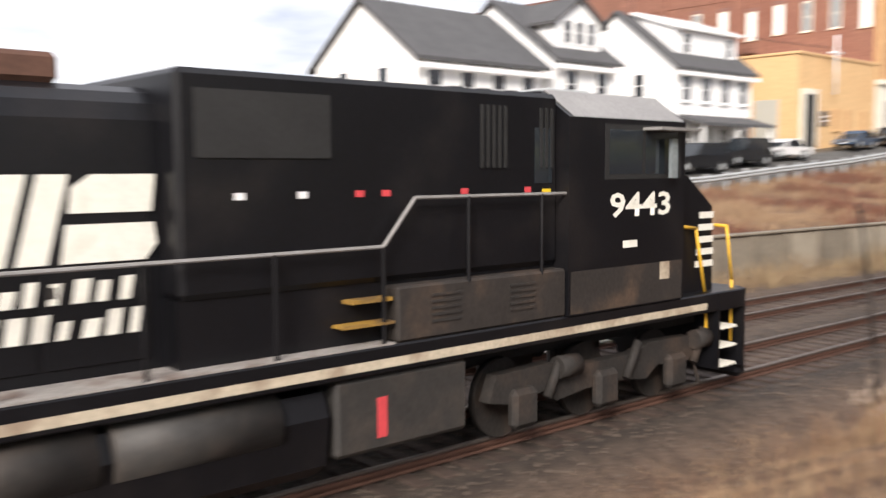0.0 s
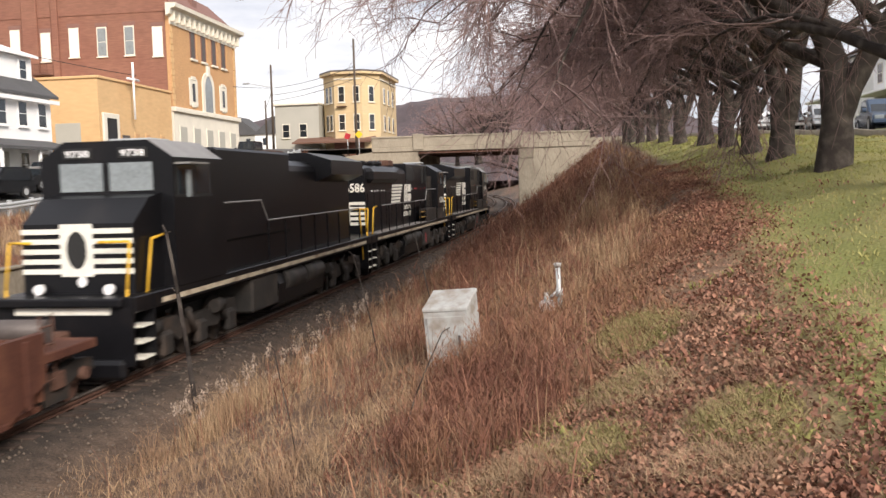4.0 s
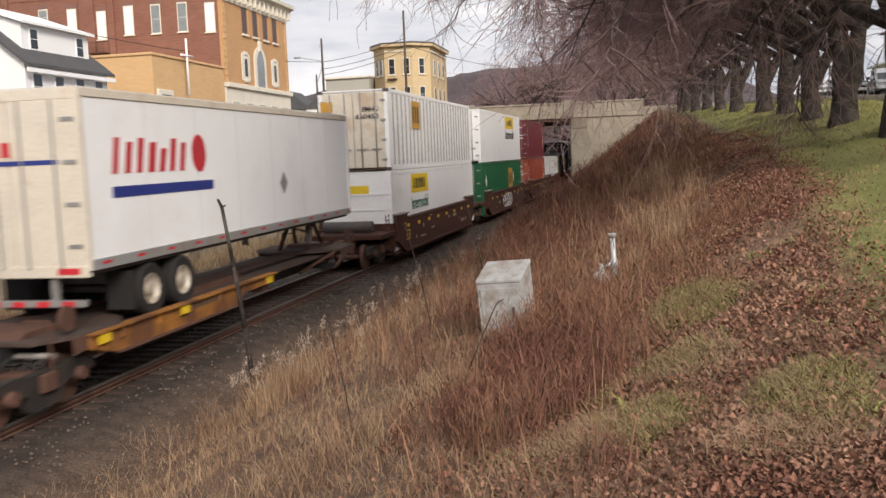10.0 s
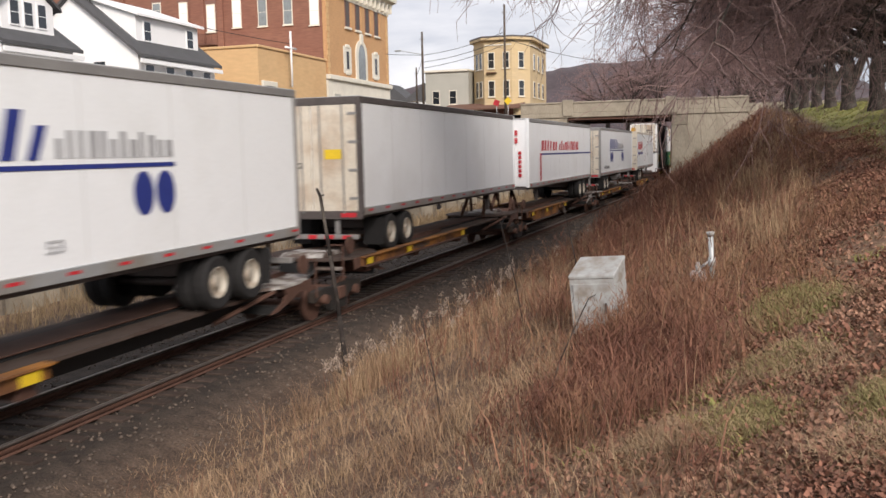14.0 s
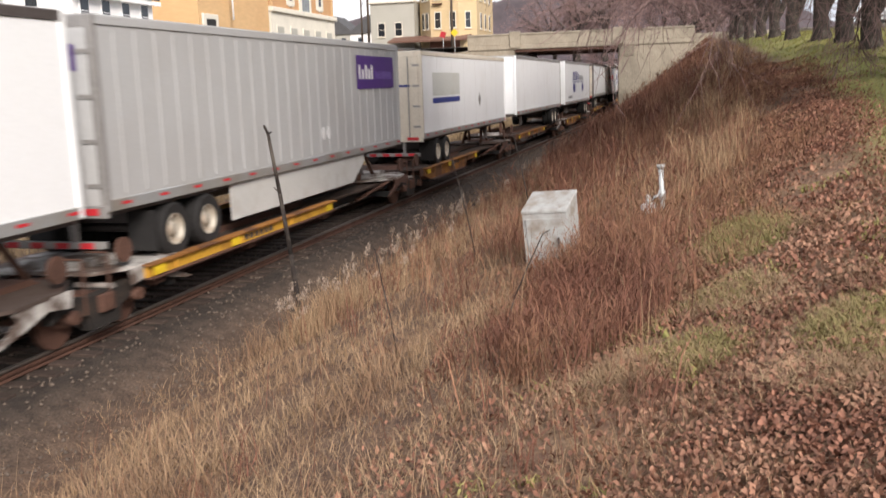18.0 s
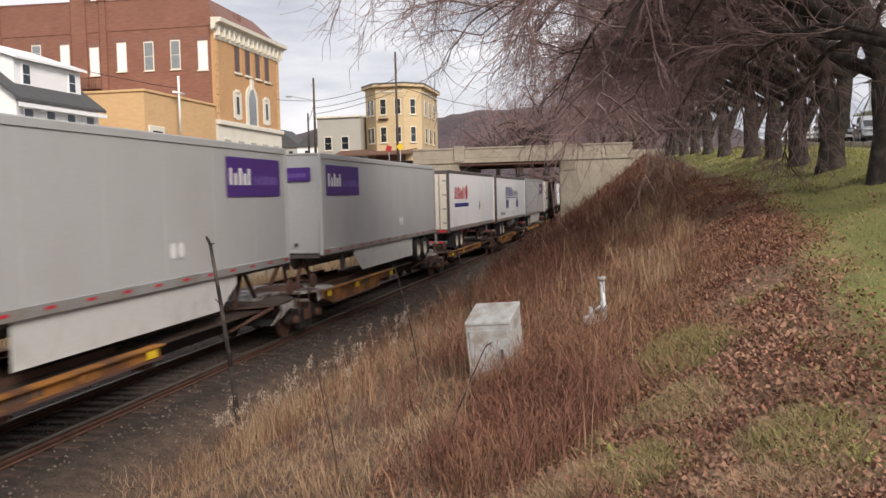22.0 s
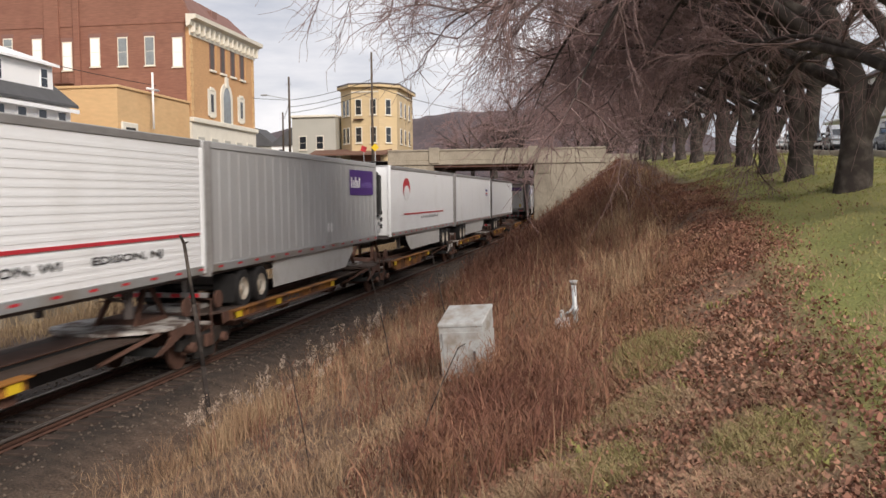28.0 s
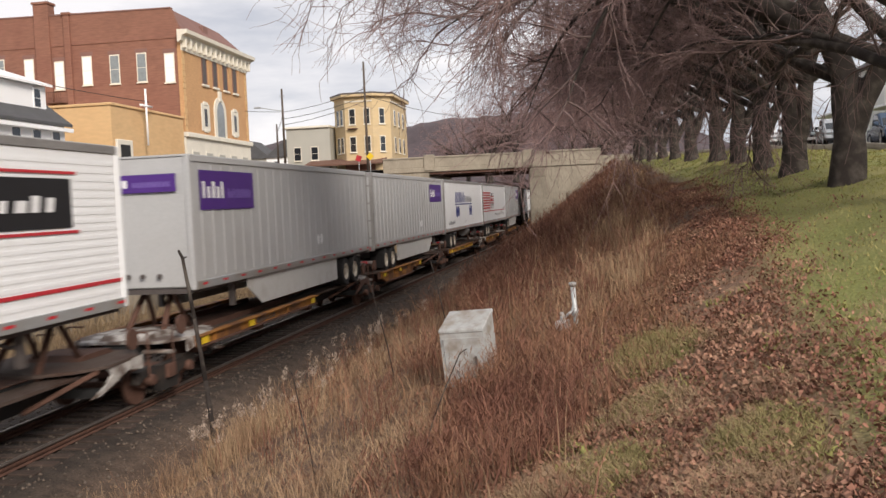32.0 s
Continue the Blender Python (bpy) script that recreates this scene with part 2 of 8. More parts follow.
M["siding_grey"] = mat("siding_grey", (0.42, 0.41, 0.36), 0.7, var=0.1, scale=0.5)
M["shingle"] = mat("shingle", (0.085, 0.085, 0.088), 0.9, var=0.25, scale=1.2, bump=0.4)
M["awning"] = mat("awning", (0.16, 0.085, 0.06), 0.8, var=0.2)
M["asphalt"] = mat("asphalt", (0.09, 0.088, 0.085), 0.9, var=0.2, scale=0.8, fine=30)
M["galv"] = mat("galv", (0.48, 0.50, 0.50), 0.5, 0.4, var=0.15)
M["pole_wood"] = mat("pole_wood", (0.085, 0.065, 0.05), 0.9, var=0.3)
M["bark"] = mat("bark", (0.052, 0.041, 0.036), 0.95, var=0.6, scale=4, fine=22, bump=1.0, tint=(0.135, 0.118, 0.098), tint_amount=0.6, tint_at=0.56, streak=(14, 14, 4))
M["branch"] = mat("branch", (0.14, 0.098, 0.09), 0.95, var=0.45, scale=2, fine=16, bump=0.3)
# paler than twig_near: brightness put into the colour against the far crowns' self-shading
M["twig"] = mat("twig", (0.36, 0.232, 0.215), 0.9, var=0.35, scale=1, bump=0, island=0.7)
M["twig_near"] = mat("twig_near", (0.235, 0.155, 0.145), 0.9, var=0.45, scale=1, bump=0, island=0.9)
M["cabinet"] = mat("cabinet", (0.40, 0.405, 0.395), 0.6, var=0.2, scale=4, tint=(0.20, 0.16, 0.12), tint_amount=0.75, tint_at=0.52)
M["dry_grass"] = mat("dry_grass", (0.31, 0.175, 0.098), 0.9, var=0.55, scale=1.3, bump=0, island=1.3, tint=(0.135, 0.055, 0.036), tint_amount=0.85, tint_at=0.5)
M["golden"] = mat("golden", (0.36, 0.265, 0.155), 0.9, var=0.4, scale=0.8, bump=0, island=0.9, tint=(0.19, 0.125, 0.075), tint_amount=0.8, tint_at=0.5)
M["olive_grass"] = mat("olive_grass", (0.33, 0.265, 0.125), 0.9, var=0.45, scale=2.5, bump=0, island=1.0, tint=(0.20, 0.185, 0.065), tint_amount=0.7, tint_at=0.5)
M["straw"] = mat("straw", (0.40, 0.275, 0.165), 0.9, var=0.5, scale=1.2, bump=0, island=1.1, tint=(0.20, 0.115, 0.07), tint_amount=0.8, tint_at=0.5)
M["red_weed"] = mat("red_weed", (0.175, 0.076, 0.050), 0.9, var=0.6, scale=1.1, bump=0, island=1.3, tint=(0.30, 0.165, 0.096), tint_amount=0.75, tint_at=0.55)
M["green_grass"] = mat("green_grass", (0.235, 0.235, 0.068), 0.9, var=0.35, scale=0.7, bump=0, island=0.8, tint=(0.36, 0.30, 0.13), tint_amount=0.6, tint_at=0.52)
M["leaf"] = mat("leaf", (0.225, 0.104, 0.068), 0.85, var=0.7, scale=1.3, bump=0, island=1.9, tint=(0.36, 0.225, 0.145), tint_amount=0.75, tint_at=0.58)
M["plume"] = mat("plume", (0.40, 0.315, 0.25), 0.95, var=0.25, scale=1, bump=0, island=0.6)
M["stone"] = mat("stone", (0.125, 0.096, 0.076), 0.9, var=0.45, scale=1, bump=0.2, island=1.0)
M["hill"] = mat("hill", (0.080, 0.060, 0.064), 0.95, var=0.45, scale=0.03, fine=0.35, bump=0)
for nm, c in dict(car_black=(0.015, 0.016, 0.018), car_white=(0.75, 0.75, 0.74), car_silver=(0.40, 0.42, 0.44), car_blue=(0.06, 0.09, 0.14)).items():
    M[nm] = mat(nm, c, 0.22, 0.2, var=0.08, bump=0, spec=0.6)

# ---- mesh helpers ----


def box(bm, x0, x1, y0, y1, z0, z1):
    v = [bm.verts.new(p) for p in ((x0, y0, z0), (x1, y0, z0), (x1, y1, z0), (x0, y1, z0), (x0, y0, z1), (x1, y0, z1), (x1, y1, z1), (x0, y1, z1))]
    for f in ((3, 2, 1, 0), (4, 5, 6, 7), (0, 1, 5, 4), (1, 2, 6, 5), (2, 3, 7, 6), (3, 0, 4, 7)):
        bm.faces.new([v[i] for i in f])
    return v


def bevelled(bm, w, seg=1):
    bmesh.ops.bevel(bm, geom=list(bm.edges), offset=w, segments=seg, affect="EDGES", clamp_overlap=True)
    return bm


def prism(bm, outline, axis, a, b):
    """An outline of 2D points pushed along an axis from a to b (x: (y, z), y: (x, z), z: (x, y))."""
    def put(p, k):
        return {"x": (k, p[0], p[1]), "y": (p[0], k, p[1]), "z": (p[0], p[1], k)}[axis]
    A = [bm.verts.new(put(p, a)) for p in outline]
    B = [bm.verts.new(put(p, b)) for p in outline]
    n = len(outline)
    fs = [bm.faces.new(A), bm.faces.new(B[::-1])]
    fs += [bm.faces.new((A[i], B[i], B[(i + 1) % n], A[(i + 1) % n])) for i in range(n)]
    bmesh.ops.recalc_face_normals(bm, faces=fs)
    return bm


def tube(bm, p, q, r0, r1=None, seg=8, cap=True):
    p, q = Vector(p), Vector(q)
    r1 = r0 if r1 is None else r1
    d = (q - p).normalized()
    u = d.orthogonal().normalized()
    w = d.cross(u)
    A, B = [], []
    for i in range(seg):
        a = 2 * math.pi * i / seg
        o = u * math.cos(a) + w * math.sin(a)
        A.append(bm.verts.new(p + o * r0)), B.append(bm.verts.new(q + o * r1))
    for i in range(seg):
        f = bm.faces.new((A[i], A[(i + 1) % seg], B[(i + 1) % seg], B[i]))
        f.smooth = seg > 6
    if cap:
        bm.faces.new(A[::-1]), bm.faces.new(B)
    return bm


def B():
    return bmesh.new()


def bx(x0, x1, y0, y1, z0, z1, bev=0.0, seg=1):
    bm = B()
    box(bm, x0, x1, y0, y1, z0, z1)
    if bev:
        bevelled(bm, bev, seg)
    return bm


def tb(p, q, r0, r1=None, seg=10):
    return tube(B(), p, q, r0, r1, seg)


def mesh_of(name, bm, material):
    me = bpy.data.meshes.new(name)
    bm.normal_update()
    bm.to_mesh(me)
    bm.free()
    me.materials.append(M[material])
    return me


def part(name, bm, material, parent=None, label=""):
    ob = new(name, bm if isinstance(bm, bpy.types.Mesh) else mesh_of(name, bm, material))
    ob.parent = parent
    return tagged(ob, label)


def thing(name, label, category, group="", m=None):
    ob = new(name)
    if m is not None:
        ob.matrix_world = m
    return tagged(ob, label, category, group)


def raw(name, verts, faces, material, smooth=False):
    """A large mesh from arrays: verts (n, 3), faces (k, 3 or 4)."""
    me = bpy.data.meshes.new(name)
    verts, faces = np.asarray(verts, np.float32), np.asarray(faces, np.int32)
    me.vertices.add(len(verts)), me.loops.add(faces.size), me.polygons.add(len(faces))
    me.vertices.foreach_set("co", verts.ravel())
    me.loops.foreach_set("vertex_index", faces.ravel())
    me.polygons.foreach_set("loop_start", np.arange(0, faces.size, faces.shape[1], dtype=np.int32))
    me.update(calc_edges=True)
    me.validate()
    if smooth:
        me.polygons.foreach_set("use_smooth", np.ones(len(faces), bool))
    me.materials.append(M[material])
    return me


# ---- the lie of the land ----


def track_x(y):
    """The near track's centre line."""
    y = np.asarray(y, float)
    q = np.clip(y, -10, 95) / 50
    b = -10.35 - 0.479 * q + 1.8703 * q ** 2 - 0.5774 * q ** 3
    return b + np.where(y > 95, 0.0075 * (y - 95) - (y - 95) ** 2 / 1800, 0) + np.where(y < -10, -0.018 * (y + 10), 0)


def far_track_x(y):
    return track_x(y) - 3.85


PARK_Y = (-200, -60, 0, 8, 18.7, 23, 31, 44, 55, 97, 140, 400)
PARK_Z = (-1.5, 0.6, 2.9, 3.25, 4.08, 4.38, 4.92, 5.58, 6.12, 7.8, 8.2, 9.0)
ROAD_Y = (-200, -60, 0, 45, 60, 80, 97, 120, 400)
ROAD_Z = (-0.5, 0.2, 1.2, 2.75, 3.75, 5.3, 7.3, 8.0, 9.0)
BRIDGE_Y0, BRIDGE_Y1 = 100.0, 116.5


def smooth01(t):
    t = np.clip(t, 0, 1)
    return t * t * (3 - 2 * t)


def wall_x(y):
    return np.interp(y, (-200, 30, 100, 400), (-20.5, -19.0, -16.4, -60))


def ground_z(x, y):
    x, y = np.asarray(x, float), np.asarray(y, float)
    zt = np.interp(y, PARK_Y, PARK_Z)
    cx = track_x(y)
    toe, brow = cx + 3.4, np.interp(y, (0, 20, 40, 60, 97), (2.3, 2.4, 2.6, 2.9, 3.3))
    r = x - cx
    z = np.full(np.broadcast(x, y).shape, -0.215)
    z = np.where(r > 1.55, -0.215 - 0.385 * smooth01((r - 1.55) / 1.5), z)
    s = np.clip((x - toe) / (brow - toe), 0, 1)
    p = np.interp(y, (0, 14, 40), (0.82, 0.95, 0.9))
    bank = -0.6 + (zt - 0.62 + 0.6) * s ** p
    z = np.where(x > toe, bank, z)
    z = np.where(x > brow, zt - 0.62 + 0.62 * smooth01((x - brow) / 3.2) + 0.015 * np.maximum(x - 6, 0), z)
    # far side: strip, wall, bank up to the street
    wx = wall_x(y)
    zr = np.interp(y, ROAD_Y, ROAD_Z)
    z = np.where(r < -5.6, -0.215 - 0.035 * smooth01((-r - 5.6) / 2), z)
    guard = -29.0
    t = np.clip((wx - x - 0.3) / (wx - 0.3 - guard), 0, 1)
    z = np.where(x < wx - 0.25, 1.3 + (zr - 1.3) * t ** 1.05, z)
    z = np.where(x < guard, zr + 0.9 * smooth01((guard - x) / 5.0), z)
    n = 0.05 * np.sin(1.7 * x + 0.6 * y) * np.sin(0.9 * y - 0.4 * x) + 0.035 * np.sin(3.1 * x - 2.3 * y)
    rough = np.where((np.abs(r + 2) < 4.5) | (x < guard), 0.1, 1.0)
    return z + n * rough


def gz(x, y):
    return float(ground_z(x, y))

# ---- ground, one sheet to the horizon ----


def make_ground():
    xs = np.concatenate([[-3000, -1500, -700, -350, -200, -130, -90, -70, -60], np.arange(-54, -30, 3), np.arange(-30, -21, 1.0), np.arange(-21, -16, 0.25), np.arange(-16, 9, 0.4), np.arange(9, 30, 1.5), [35, 45, 60, 80, 110, 160, 250, 500, 1000, 3000]])
    ys = np.concatenate([[-3000, -1200, -500, -300, -200, -140, -100, -70, -50, -35, -25], np.arange(-18, 60, 0.5), np.arange(60, 140, 1.5), [145, 155, 170, 190, 220, 260, 320, 400, 520, 800, 1400, 3000]])
    X, Y = np.meshgrid(xs, ys)
    Z = ground_z(X, Y)
    v = np.stack([X, Y, Z], -1).reshape(-1, 3)
    nx, ny = len(xs), len(ys)
    i = (np.arange(ny - 1)[:, None] * nx + np.arange(nx - 1)[None]).ravel()
    me = raw("ground", v, np.stack([i, i + 1, i + nx + 1, i + nx], -1), "stone", True)
    # zones: ballast, lawn, leaf litter
    x, y = v[:, 0], v[:, 1]
    r = x - track_x(y)
    ballast = np.clip(1 - np.maximum(np.abs(r + 2.1) - 4.3, 0) / 1.2, 0, 1)
    lawn = smooth01((x - np.interp(y, (0, 5.6, 8.8, 12.4, 16, 23, 39, 55, 75, 98), (1.3, 1.45, 1.8, 2.15, 2.6, 2.85, 3.2, 3.6, 4.2, 4.6))) / 0.5)
    lawn = np.where(x < -29, 0.15, lawn)
    litter = smooth01((x + 2.2) / 2.0) * (1 - smooth01((x - 5.5) / 3)) * (1 - smooth01((y - 12) / 8))
    road = ((x < -29.6) & (x > -36)).astype(float)
    col = np.stack([ballast, lawn, litter, road], -1).astype(np.float32)
    at = me.color_attributes.new("zone", "FLOAT_COLOR", "POINT")
    at.data.foreach_set("color", col.ravel())
    # painted shade below the train on the near track; far bed darkened less
    track_shade = np.maximum(np.clip(2.3 - np.abs(r), 0, 0.72), np.clip(1.9 - np.abs(x - far_track_x(y)), 0, 0.35)).astype(np.float32)
    at = me.color_attributes.new("track_shade", "FLOAT_COLOR", "POINT")
    at.data.foreach_set("color", np.repeat(track_shade, 4))
    m = bpy.data.materials.new("ground_mix")
    m.use_nodes = True
    n, l = m.node_tree.nodes, m.node_tree.links
    b = n["Principled BSDF"]
    b.inputs["Roughness"].default_value = 0.95
    tc, az = n.new("ShaderNodeTexCoord"), n.new("ShaderNodeVertexColor")
    az.layer_name = "zone"
    sep = n.new("ShaderNodeSeparateColor")
    l.new(az.outputs[0], sep.inputs[0])

    def tex(scale, detail=5):
        t = n.new("ShaderNodeTexNoise")
        t.inputs["Scale"].default_value, t.inputs["Detail"].default_value = scale, detail
        l.new(tc.outputs["Object"], t.inputs["Vector"])
        return t.outputs[0]

    def two(a, c, noise, lo=0.4, hi=0.6):
        rp = n.new("ShaderNodeValToRGB")
        rp.color_ramp.elements[0].position, rp.color_ramp.elements[1].position = lo, hi
        rp.color_ramp.elements[0].color, rp.color_ramp.elements[1].color = (*a, 1), (*c, 1)
        l.new(noise, rp.inputs[0])
        return rp.outputs[0]

    def mix(fac, a, c):
        k = n.new("ShaderNodeMixRGB")
        l.new(fac, k.inputs[0]), l.new(a, k.inputs[1]), l.new(c, k.inputs[2])
        return k.outputs[0]

    fine, mid, big = tex(22), tex(3.2), tex(0.5)
    soil = mix(big, two((0.065, 0.034, 0.024), (0.16, 0.092, 0.056), mid), two((0.085, 0.046, 0.030), (0.20, 0.13, 0.078), fine))
    stones = mix(fine, two((0.040, 0.027, 0.019), (0.130, 0.091, 0.066), fine), two((0.068, 0.046, 0.033), (0.140, 0.098, 0.072), mid))
    grass = mix(mid, two((0.14, 0.155, 0.040), (0.23, 0.235, 0.070), fine), two((0.18, 0.19, 0.055), (0.29, 0.25, 0.10), big))
    litter_c = mix(mid, two((0.13, 0.068, 0.048), (0.27, 0.160, 0.105), fine), two((0.19, 0.120, 0.075), (0.28, 0.20, 0.115), mid))
    tar = two((0.075, 0.073, 0.07), (0.11, 0.107, 0.10), mid)
    c = mix(sep.outputs[2], soil, litter_c)
    c = mix(sep.outputs[1], c, grass)
    c = mix(sep.outputs[0], c, stones)
    c = mix(az.outputs["Alpha"], c, tar)
    # lays the train's shade into the ground colour between the rails
    shade_layer = n.new("ShaderNodeVertexColor")
    shade_layer.layer_name = "track_shade"
    c = mix(shade_layer.outputs[0], c, two((0.016, 0.012, 0.010), (0.035, 0.027, 0.021), mid))
    l.new(c, b.inputs["Base Color"])
    bp = n.new("ShaderNodeBump")
    bp.inputs["Strength"].default_value, bp.inputs["Distance"].default_value = 0.8, 0.05
    l.new(fine, bp.inputs["Height"]), l.new(bp.outputs[0], b.inputs["Normal"])
    me.materials.clear()
    me.materials.append(m)
    tagged(new("ground", me), "sloping railway bank with dry grass, lawn and leaf litter", "ground", kind="structure")


make_ground()


def strip_along(name, off0, off1, z0, z1, y0, y1, fx, material, step=2.0):
    """A bar of rectangular section that follows a track."""
    ys = np.arange(y0, y1 + step, step)
    xx = fx(ys)
    v = []
    for x, y in zip(xx, ys):
        v += [(x + off0, y, z0), (x + off1, y, z0), (x + off1, y, z1), (x + off0, y, z1)]
    f = []
    for k in range(len(ys) - 1):
        a = 4 * k
        f += [(a + i, a + (i + 1) % 4, a + 4 + (i + 1) % 4, a + 4 + i) for i in range(4)]
    return raw(name, v, f, material)


def make_track(name, fx, label):
    tr = tagged(new(name), label, "railway track", kind="structure")
    for side in (-0.755, 0.755):
        rail = part("rail", strip_along("rail", side - 0.036, side + 0.036, -0.045, 0.0, -60, 260, fx, "rail_steel"), "", tr, "worn steel running rail")
        part("rail_web", strip_along("rail_web", side - 0.012, side + 0.012, -0.15, -0.045, -60, 260, fx, "rust"), "", rail)
        part("rail_foot", strip_along("rail_foot", side - 0.07, side + 0.07, -0.18, -0.15, -60, 260, fx, "rust"), "", rail)
    tie = mesh_of("tie", bx(-1.3, 1.3, -0.115, 0.115, -0.34, -0.18, 0.012), "tie_wood")
    rng = random.Random(5)
    for k in range(230):
        y = -6 + k * 0.52
        ob = part("tie", tie, "", tr)
        ob.matrix_world = pose(float(fx(y)) + rng.uniform(-0.04, 0.04), y + rng.uniform(-0.03, 0.03), rng.uniform(-0.01, 0.012), 0, 0, rng.uniform(-1, 1))


def put_far_ties():
    vs, fs = [], []
    for fx in (track_x, far_track_x):
        for y in np.concatenate([np.arange(-60, -6.2, 0.52), np.arange(114, 240, 0.52)]):
            x = float(fx(y))
            a = len(vs)
            vs += [(x - 1.3, y - 0.11, -0.18), (x + 1.3, y - 0.11, -0.18), (x + 1.3, y + 0.11, -0.18), (x - 1.3, y + 0.11, -0.18), (x - 1.3, y - 0.11, -0.34), (x + 1.3, y - 0.11, -0.34), (x + 1.3, y + 0.11, -0.34), (x - 1.3, y + 0.11, -0.34)]
            fs += [(a, a + 1, a + 2, a + 3), (a, a + 4, a + 5, a + 1), (a + 1, a + 5, a + 6, a + 2), (a + 2, a + 6, a + 7, a + 3), (a + 3, a + 7, a + 4, a)]
    tagged(new("far_ties", raw("far_ties", vs, fs, "tie_wood")), "dark weathered timber sleepers under the rails", "railway ties", kind="stuff")


def make_bridge():
    br = tagged(new("road_bridge"), "weathered concrete road bridge with parapet over the tracks", "bridge", kind="structure")
    xl, xr, y0, y1, zt = -16.4, -5.6, BRIDGE_Y0, BRIDGE_Y1, 7.15
    part("abutment", bx(xl - 5.0, xl, y0, y1, -1, zt + 0.25, 0.05), "concrete", br)
    part("abutment", bx(xr, xr + 7.5, y0, y1, -1, zt + 0.25, 0.05), "concrete", br)
    part("deck", bx(xl - 5.2, xr + 7.7, y0 - 0.35, y1 + 0.35, zt + 0.25, zt + 0.75, 0.05), "concrete", br, "cracked concrete deck edge")
    for k in range(7):
        y = y0 - 0.1 + k * (y1 - y0 - 0.2) / 6
        g = B()
        prism(g, [(-0.3, zt - 0.02), (0.3, zt - 0.02), (0.3, zt + 0.06), (0.05, zt + 0.06), (0.05, zt + 0.25), (-0.05, zt + 0.25), (-0.05, zt + 0.06), (-0.3, zt + 0.06)], "x", xl + 0.02, xr - 0.02)
        ob = part("girder", g, "rust", br, "rusty steel girder")
        ob.location.y = y
    for yy, s in ((y0 - 0.3, 1), (y1 + 0.3, -1)):
        for a, c in ((xl - 5.2, xl - 0.6), (xl + 0.55, xr - 0.55), (xr + 0.6, xr + 7.7)):
            part("parapet", bx(a, c, min(yy, yy + s * 0.35), max(yy, yy + s * 0.35), zt + 0.75, zt + 1.75, 0.04), "concrete", br, "stained concrete parapet")
            part("coping", bx(a - 0.02, c + 0.02, yy - 0.08, yy + 0.43 if s > 0 else yy + 0.08, zt + 1.75, zt + 1.95, 0.04), "concrete", br)
        for px in (xl, xr):
            part("pillar", bx(px - 0.6, px + 0.55, yy - 0.15, yy + 0.5, zt + 0.4, zt + 2.15, 0.05), "concrete", br, "square parapet pillar")
    # wing walls
    for sx, x in ((1, xr + 0.1), (-1, xl - 0.1)):
        w = B()
        if sx > 0:
            prism(w, [(x, -1), (x + 11, 5.2), (x + 16, 7.7), (x + 16, 8.3), (x, 8.3)], "y", y0 - 0.2, y0 + 0.5)
        else:
            prism(w, [(x, -1), (x, 7.6), (x - 4, 7.6), (x - 16, 6.0), (x - 16, 2)], "y", y0 - 0.2, y0 + 0.5)
        part("wing_wall", w, "concrete", br, "sloping concrete wing wall")
    # pale joint plate beside the opening
    part("bearing_block", bx(xr + 0.15, xr + 1.7, y0 - 0.28, y0 - 0.18, zt - 0.85, zt + 0.15, 0.02), "concrete_dark", br)
    part("road_surface", bx(xl - 40, xr + 60, y0 + 0.5, y1 - 0.5, zt + 0.75, zt + 0.8), "asphalt", br)


def make_wall():
    ob = tagged(new("retaining_wall"), "low stained concrete retaining wall beside the far track", "wall", kind="structure")
    rng = random.Random(3)
    y = -30.0
    while y < 99.0:
        L = 2.4
        x = float(wall_x(y + L / 2))
        ang = math.degrees(math.atan2(float(wall_x(y + L) - wall_x(y)), L))
        me = bx(-0.3, 0.0, -L / 2 + 0.015, L / 2 - 0.015, -0.7, 1.38 + rng.uniform(-0.05, 0.05), 0.03)
        p = part("panel", me, "concrete" if rng.random() < 0.7 else "concrete_dark", ob)
        p.matrix_world = pose(x, y + L / 2, 0, 0, 0, -ang)
        if y > 8:
            q = part("joint_post", bx(-0.1, 0.07, -L / 2 - 0.09, -L / 2 + 0.09, -0.6, 1.34, 0.02), "concrete_dark", ob)
            q.matrix_world = pose(x, y + L / 2, 0, 0, 0, -ang)
        c = part("coping", bx(-0.36, 0.09, -L / 2 + 0.01, L / 2 - 0.01, 1.38, 1.47, 0.02), "concrete_dark", ob)
        c.matrix_world = pose(x, y + L / 2, 0, 0, 0, -ang)
        y += L


make_bridge()
make_wall()


# ---- buildings along the far street ----


def window(parent, wall, pos, w, h, frame_mat="trim_cream", pane="glass_dark", sill=True, name="window", bars=1, proud=0.06):
    """A window on a wall facing +x (wall 'x') or -y (wall 'y'); pos: (along, z of its foot), plane."""
    along, z0, plane = pos
    win = part(name, bx(-w / 2 - 0.09, w / 2 + 0.09, -proud, 0.10, -0.09, h + 0.12, 0.01), frame_mat, parent)
    if wall == "x":
        win.matrix_local = pose(plane, along, z0, 0, 0, 90)
    else:
        win.matrix_local = pose(along, plane, z0)
    half = h / 2
    part("pane", bx(-w / 2, w / 2, -proud - 0.004, -proud + 0.03, half + 0.02, h), pane, win)
    part("pane", bx(-w / 2, w / 2, -proud - 0.004, -proud + 0.03, 0, half - 0.02), pane, win)
    if sill:
        part("sill", bx(-w / 2 - 0.16, w / 2 + 0.16, -proud - 0.12, 0.0, -0.19, -0.09, 0.01), frame_mat, win)
    return win


